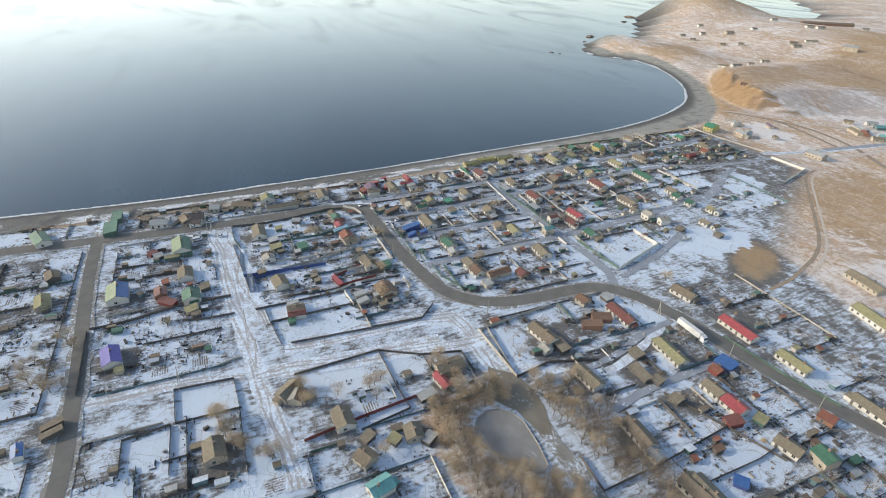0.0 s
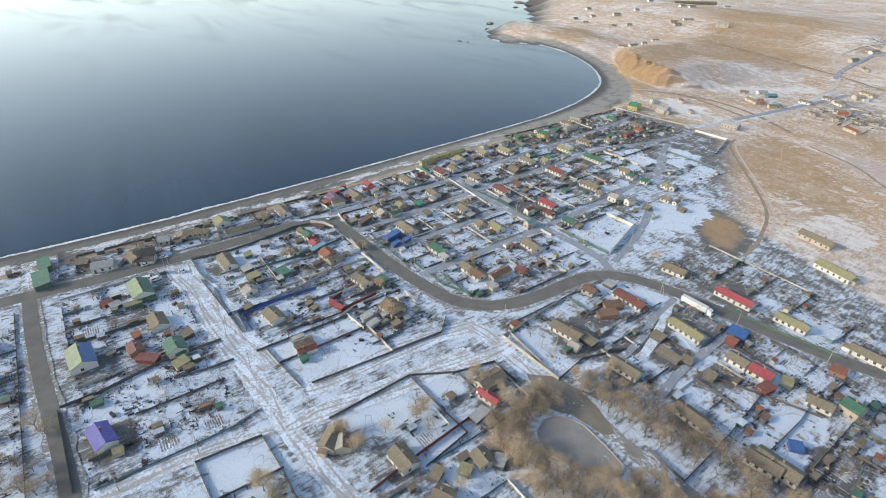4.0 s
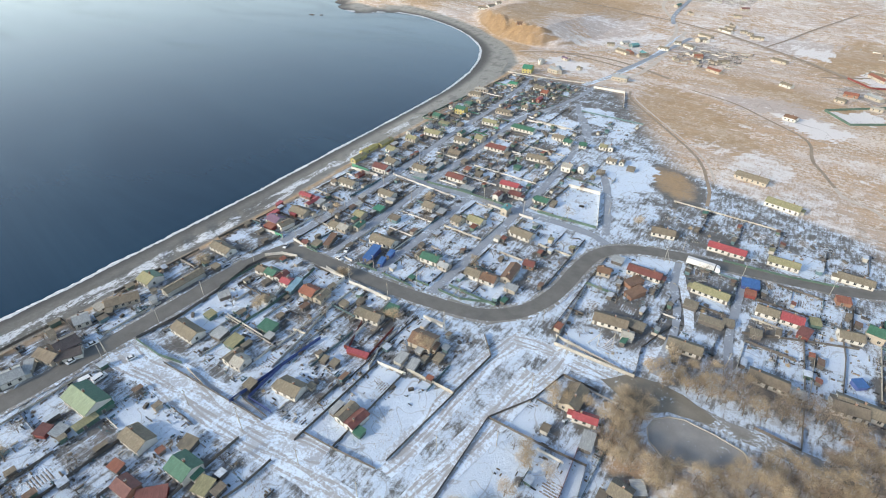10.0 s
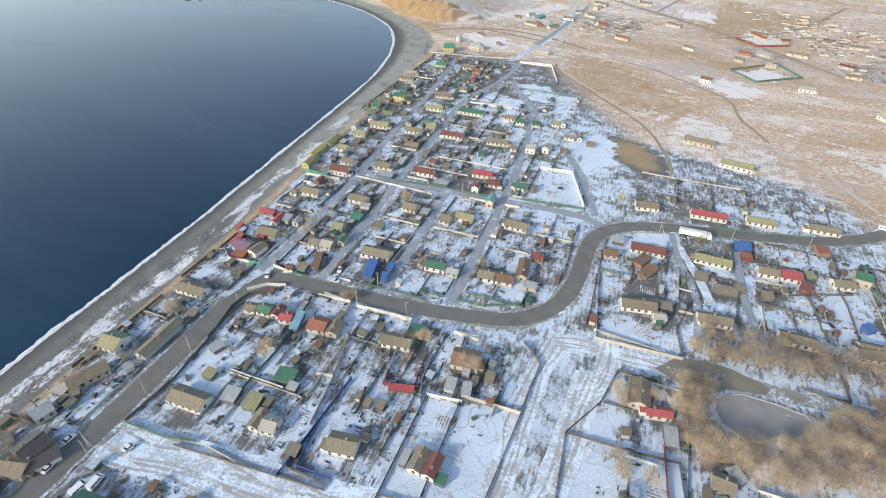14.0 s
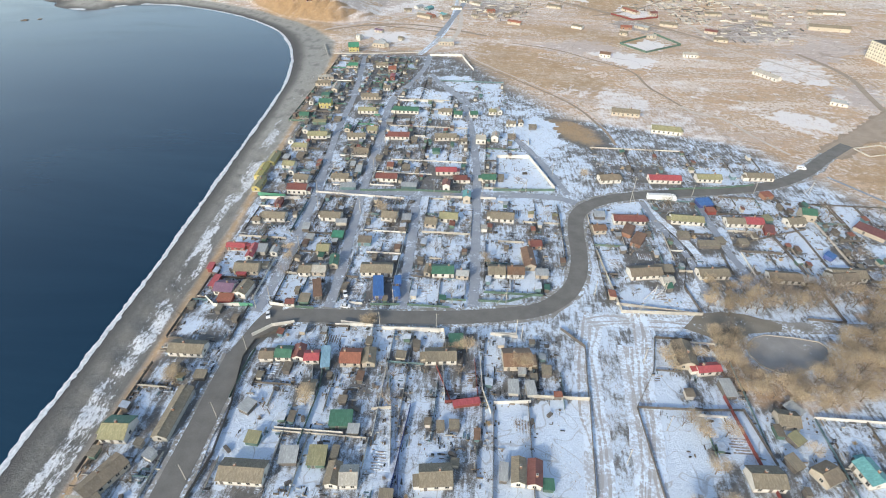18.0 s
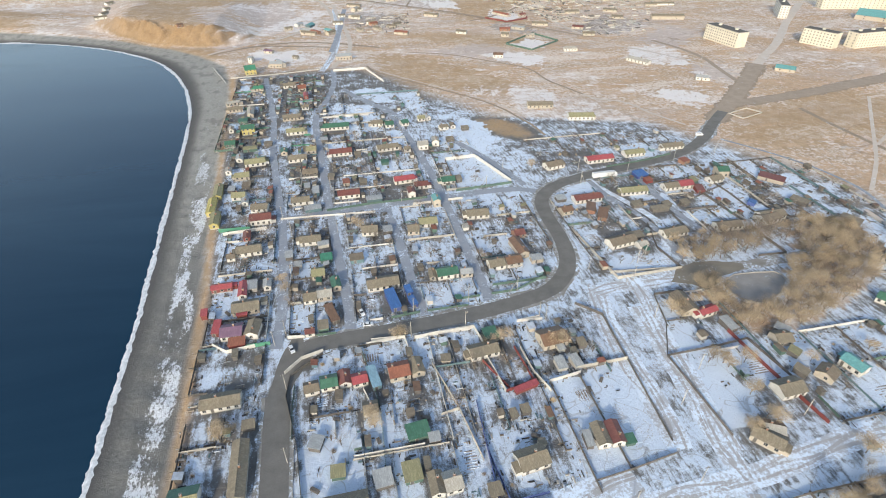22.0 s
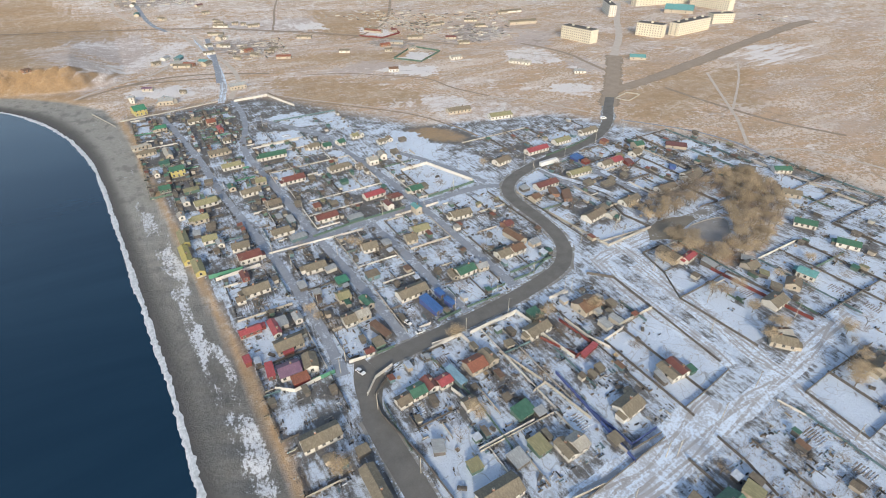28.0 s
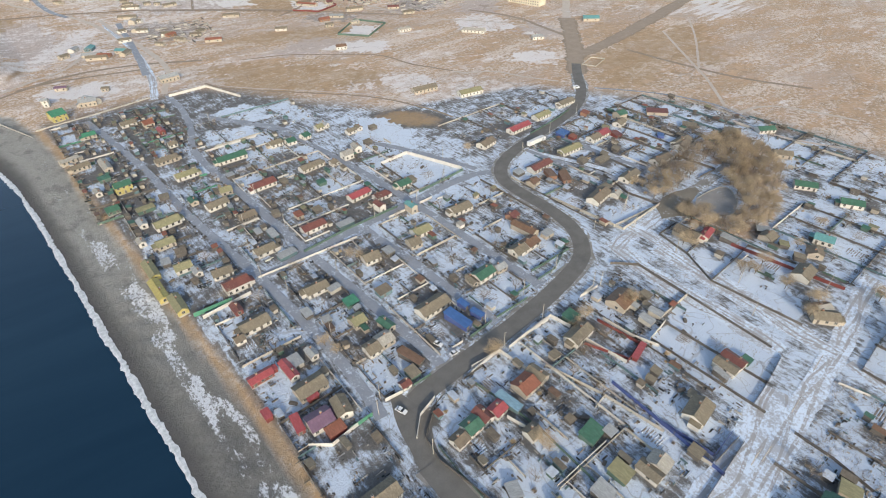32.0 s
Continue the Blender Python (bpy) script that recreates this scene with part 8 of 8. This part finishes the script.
lane([(-164.7, 592.5), (-129.3, 628.6), (-91.9, 642.4), (-59.3, 703.3)], 4.0, 'trail')
lane([(-29.7, 445), (-17.5, 428.3), (-0.9, 402), (7, 378.6)], 3.5, 'lane')
lane([(-133.3, 612), (-88.9, 628.7), (-37.1, 617.3), (12.6, 586.7)], 5.0, 'track')
lane([(230.1, 649.4), (259.7, 611.4), (331.7, 620.3), (399.4, 614.6)], 3.0, 'trail')
lane([(318, 556), (330, 520), (333.7, 482.1), (324, 442), (318, 409)], 5.0, 'dusty')
ruins([(309.6, 799.4), (451, 776.8), (319.1, 573.8), (239.2, 602.5)], 90)
ruins([(0.4, 731.3), (74, 749), (51.3, 648.5), (-6.1, 663.3)], 50)
ruins([(-128, 1138), (-65, 1255), (17, 1107), (13, 1027), (-34, 1044), (-80, 1013)], 60)
ruins([(160, 860), (296, 858), (330, 760), (240, 740)], 50)
ruins([(724.2, 520.3), (779, 491.6), (720.6, 460.5), (672.8, 485.6)], 15)
ruins([(227.2, 859.2), (326.9, 779.8), (255.8, 655.3), (162.8, 704.6)], 50)
ruins([(236.1, 768.4), (285.8, 767.5), (267.9, 666.6), (234.4, 670.4)], 40)
house(-199.9, 659.4, 28, 6.7, 5.7, 2.7, 'brown', 'brick', chimney=0)

# ---- grove with its clearing ----
scatter(GROVE, None, OAKS + BARES[:1], 210, 4, 2.6, 105)
scatter([(138, 194), (163, 196), (187, 187), (173, 174), (148, 173), (121, 166), (117, 176)], None, BARES + BARES + OAKS[:2], 62, 5, 2.8, 24)
scatter([(139, 184), (146, 194), (153, 185), (164, 187), (167, 178), (158, 172), (146, 171)], None, BARES, 16, 6, 3.0, 8)
for bx, by in ((115, 178), (120, 184), (124, 178), (118, 189), (127, 187), (131, 181), (123, 172), (128, 174), (134, 178), (121, 190)):
    plant(BUSHES[1], bx, by, LONE)
ribbon("track", [(128, 164), (142, 161.5), (160, 163.5), (178, 163.5), (200, 170)], 6.5, 0.14, "shoulder", "dirty half-bare track past the grove", "track", wobble=0.4)
patch("apron", [(100, 158), (108, 167), (118, 169), (128, 168.5), (141, 164), (139, 160), (125, 157), (121, 154), (114, 149), (108, 154)], 0.2, "gravel", "bare brown gravel apron beside the trees", "apron")
lot([(130, 165), (140, 176), (160, 172), (184, 172), (184, 162), (169, 162), (157, 158), (150, 156)], 0.66)
lot(GROVE, 0.5)
weeds([(-100, -60), (255, -60), (255, 120), (210, 285), (185, 330), (60, 370), (15, 470), (-60, 500), (-118, 490), (-100, 160)], 9500, 12, 0.55)
weeds([(20, 20), (60, 20), (62, 62), (20, 58)], 1600, 3)
weeds([(25, 91), (42, 92), (44, 100), (33, 103)], 420, 6, 0.6)
weeds([(-80, 28), (-42, 30), (-40, 62), (-78, 64)], 1300, 7, 0.5)
weeds([(40, 80), (56, 80), (60, 150), (52, 150)], 500, 8, 0.6)
weeds([(60, 90), (70, 90), (72, 150), (64, 150)], 500, 9, 0.6)

weeds([(-60, 530), (60, 380), (190, 335), (260, 260), (270, -60), (520, -60), (520, 500), (300, 700), (-100, 760), (-140, 620)], 6000, 14, 1.3)

# ---- gardens, block by block ----
gardens(-103, -79, 158, 245, 2, 6, 101, 1.0)
gardens(-112, -82, 258, 345, 2, 6, 102, 1.2, boards=["greenboard", "tealboard", "limeboard", "wood", "white"])
gardens(-124, -84, 345, 500, 3, 9, 103, 1.9, boards=["greenboard", "tealboard", "limeboard", "wood", "white"])
gardens(-70, -52, 158, 245, 2, 5, 104, 1.6)
gardens(-43, -21, 160, 247, 2, 5, 105, 1.5)
gardens(-13, 11, 161, 248, 2, 5, 106, 1.5)
gardens(19, 57, 172, 248, 3, 4, 107, 1.4)
gardens(-74, -57, 258, 380, 2, 7, 108, 1.5, boards=["greenboard", "tealboard", "limeboard", "wood", "white"])
gardens(-80, -48, 400, 500, 3, 6, 109, 1.9, boards=["greenboard", "tealboard", "limeboard", "wood", "white"])
gardens(-48, 6, 260, 325, 4, 4, 110, 1.3, boards=["white", "white", "paleboard", "wood", "greenboard"])
gardens(-52, 4, 328, 392, 4, 4, 111, 1.1, 0.6, boards=["white", "white", "paleboard", "wood", "greenboard"])
gardens(17, 45, 262, 330, 2, 4, 112, 1.0, 0.6, boards=["white", "white", "paleboard", "wood", "greenboard"])
gardens(-55, 30, 395, 440, 4, 2, 113, 0.4, 0.3, fences=0.5)
gardens(-62, 48, 98, 146, 12, 3, 114, 0.9, 0.8, clutter=13, cover=0.08)
gardens(-62, 36, 76, 97, 11, 1, 115, 0.7, 0.8, clutter=13, cover=0.1)
gardens(-103, -80, 60, 130, 2, 4, 116, 1.4)
gardens(-104, -84, -60, 55, 1, 6, 117, 1.6)
gardens(-64, 58, 6, 55, 9, 3, 118, 1.6, 0.9, cover=0.05)
gardens(-64, 60, -62, -12, 8, 3, 119, 1.5, 0.9)
gardens(72, 102, 172, 248, 2, 4, 120, 1.2)
gardens(108, 132, 195, 258, 2, 4, 121, 1.4)
gardens(142, 205, 195, 265, 5, 4, 122, 1.5, 1.0)
gardens(190, 250, 190, 262, 4, 4, 123, 1.5, 1.0)
gardens(85, 185, 280, 322, 5, 2, 124, 0.9, 0.8, fences=0.6)
gardens(74, 112, 100, 150, 2, 3, 125, 0.8, 0.8, clutter=10, cover=0.1)
gardens(115, 250, 60, 118, 8, 3, 126, 1.4, 1.0)
gardens(200, 255, 118, 190, 3, 4, 127, 1.4, 1.0)
gardens(82, 200, 5, 58, 7, 3, 128, 1.2, 0.8)
gardens(75, 200, -60, -10, 7, 2, 129, 1.2, 0.8)
gardens(-104, -79, 134, 156, 2, 1, 130, 2.2, 0.6, clutter=26)
solid("outbuildings", OUTBUILDINGS, Matrix(), "small board sheds with patched roofs in far gardens", "sheds", kind="stuff")
build_clutter()
build_ground()
for p in PROTOS + [POLE]:
    for o in list(p.children) + [p]:
        bpy.data.objects.remove(o)
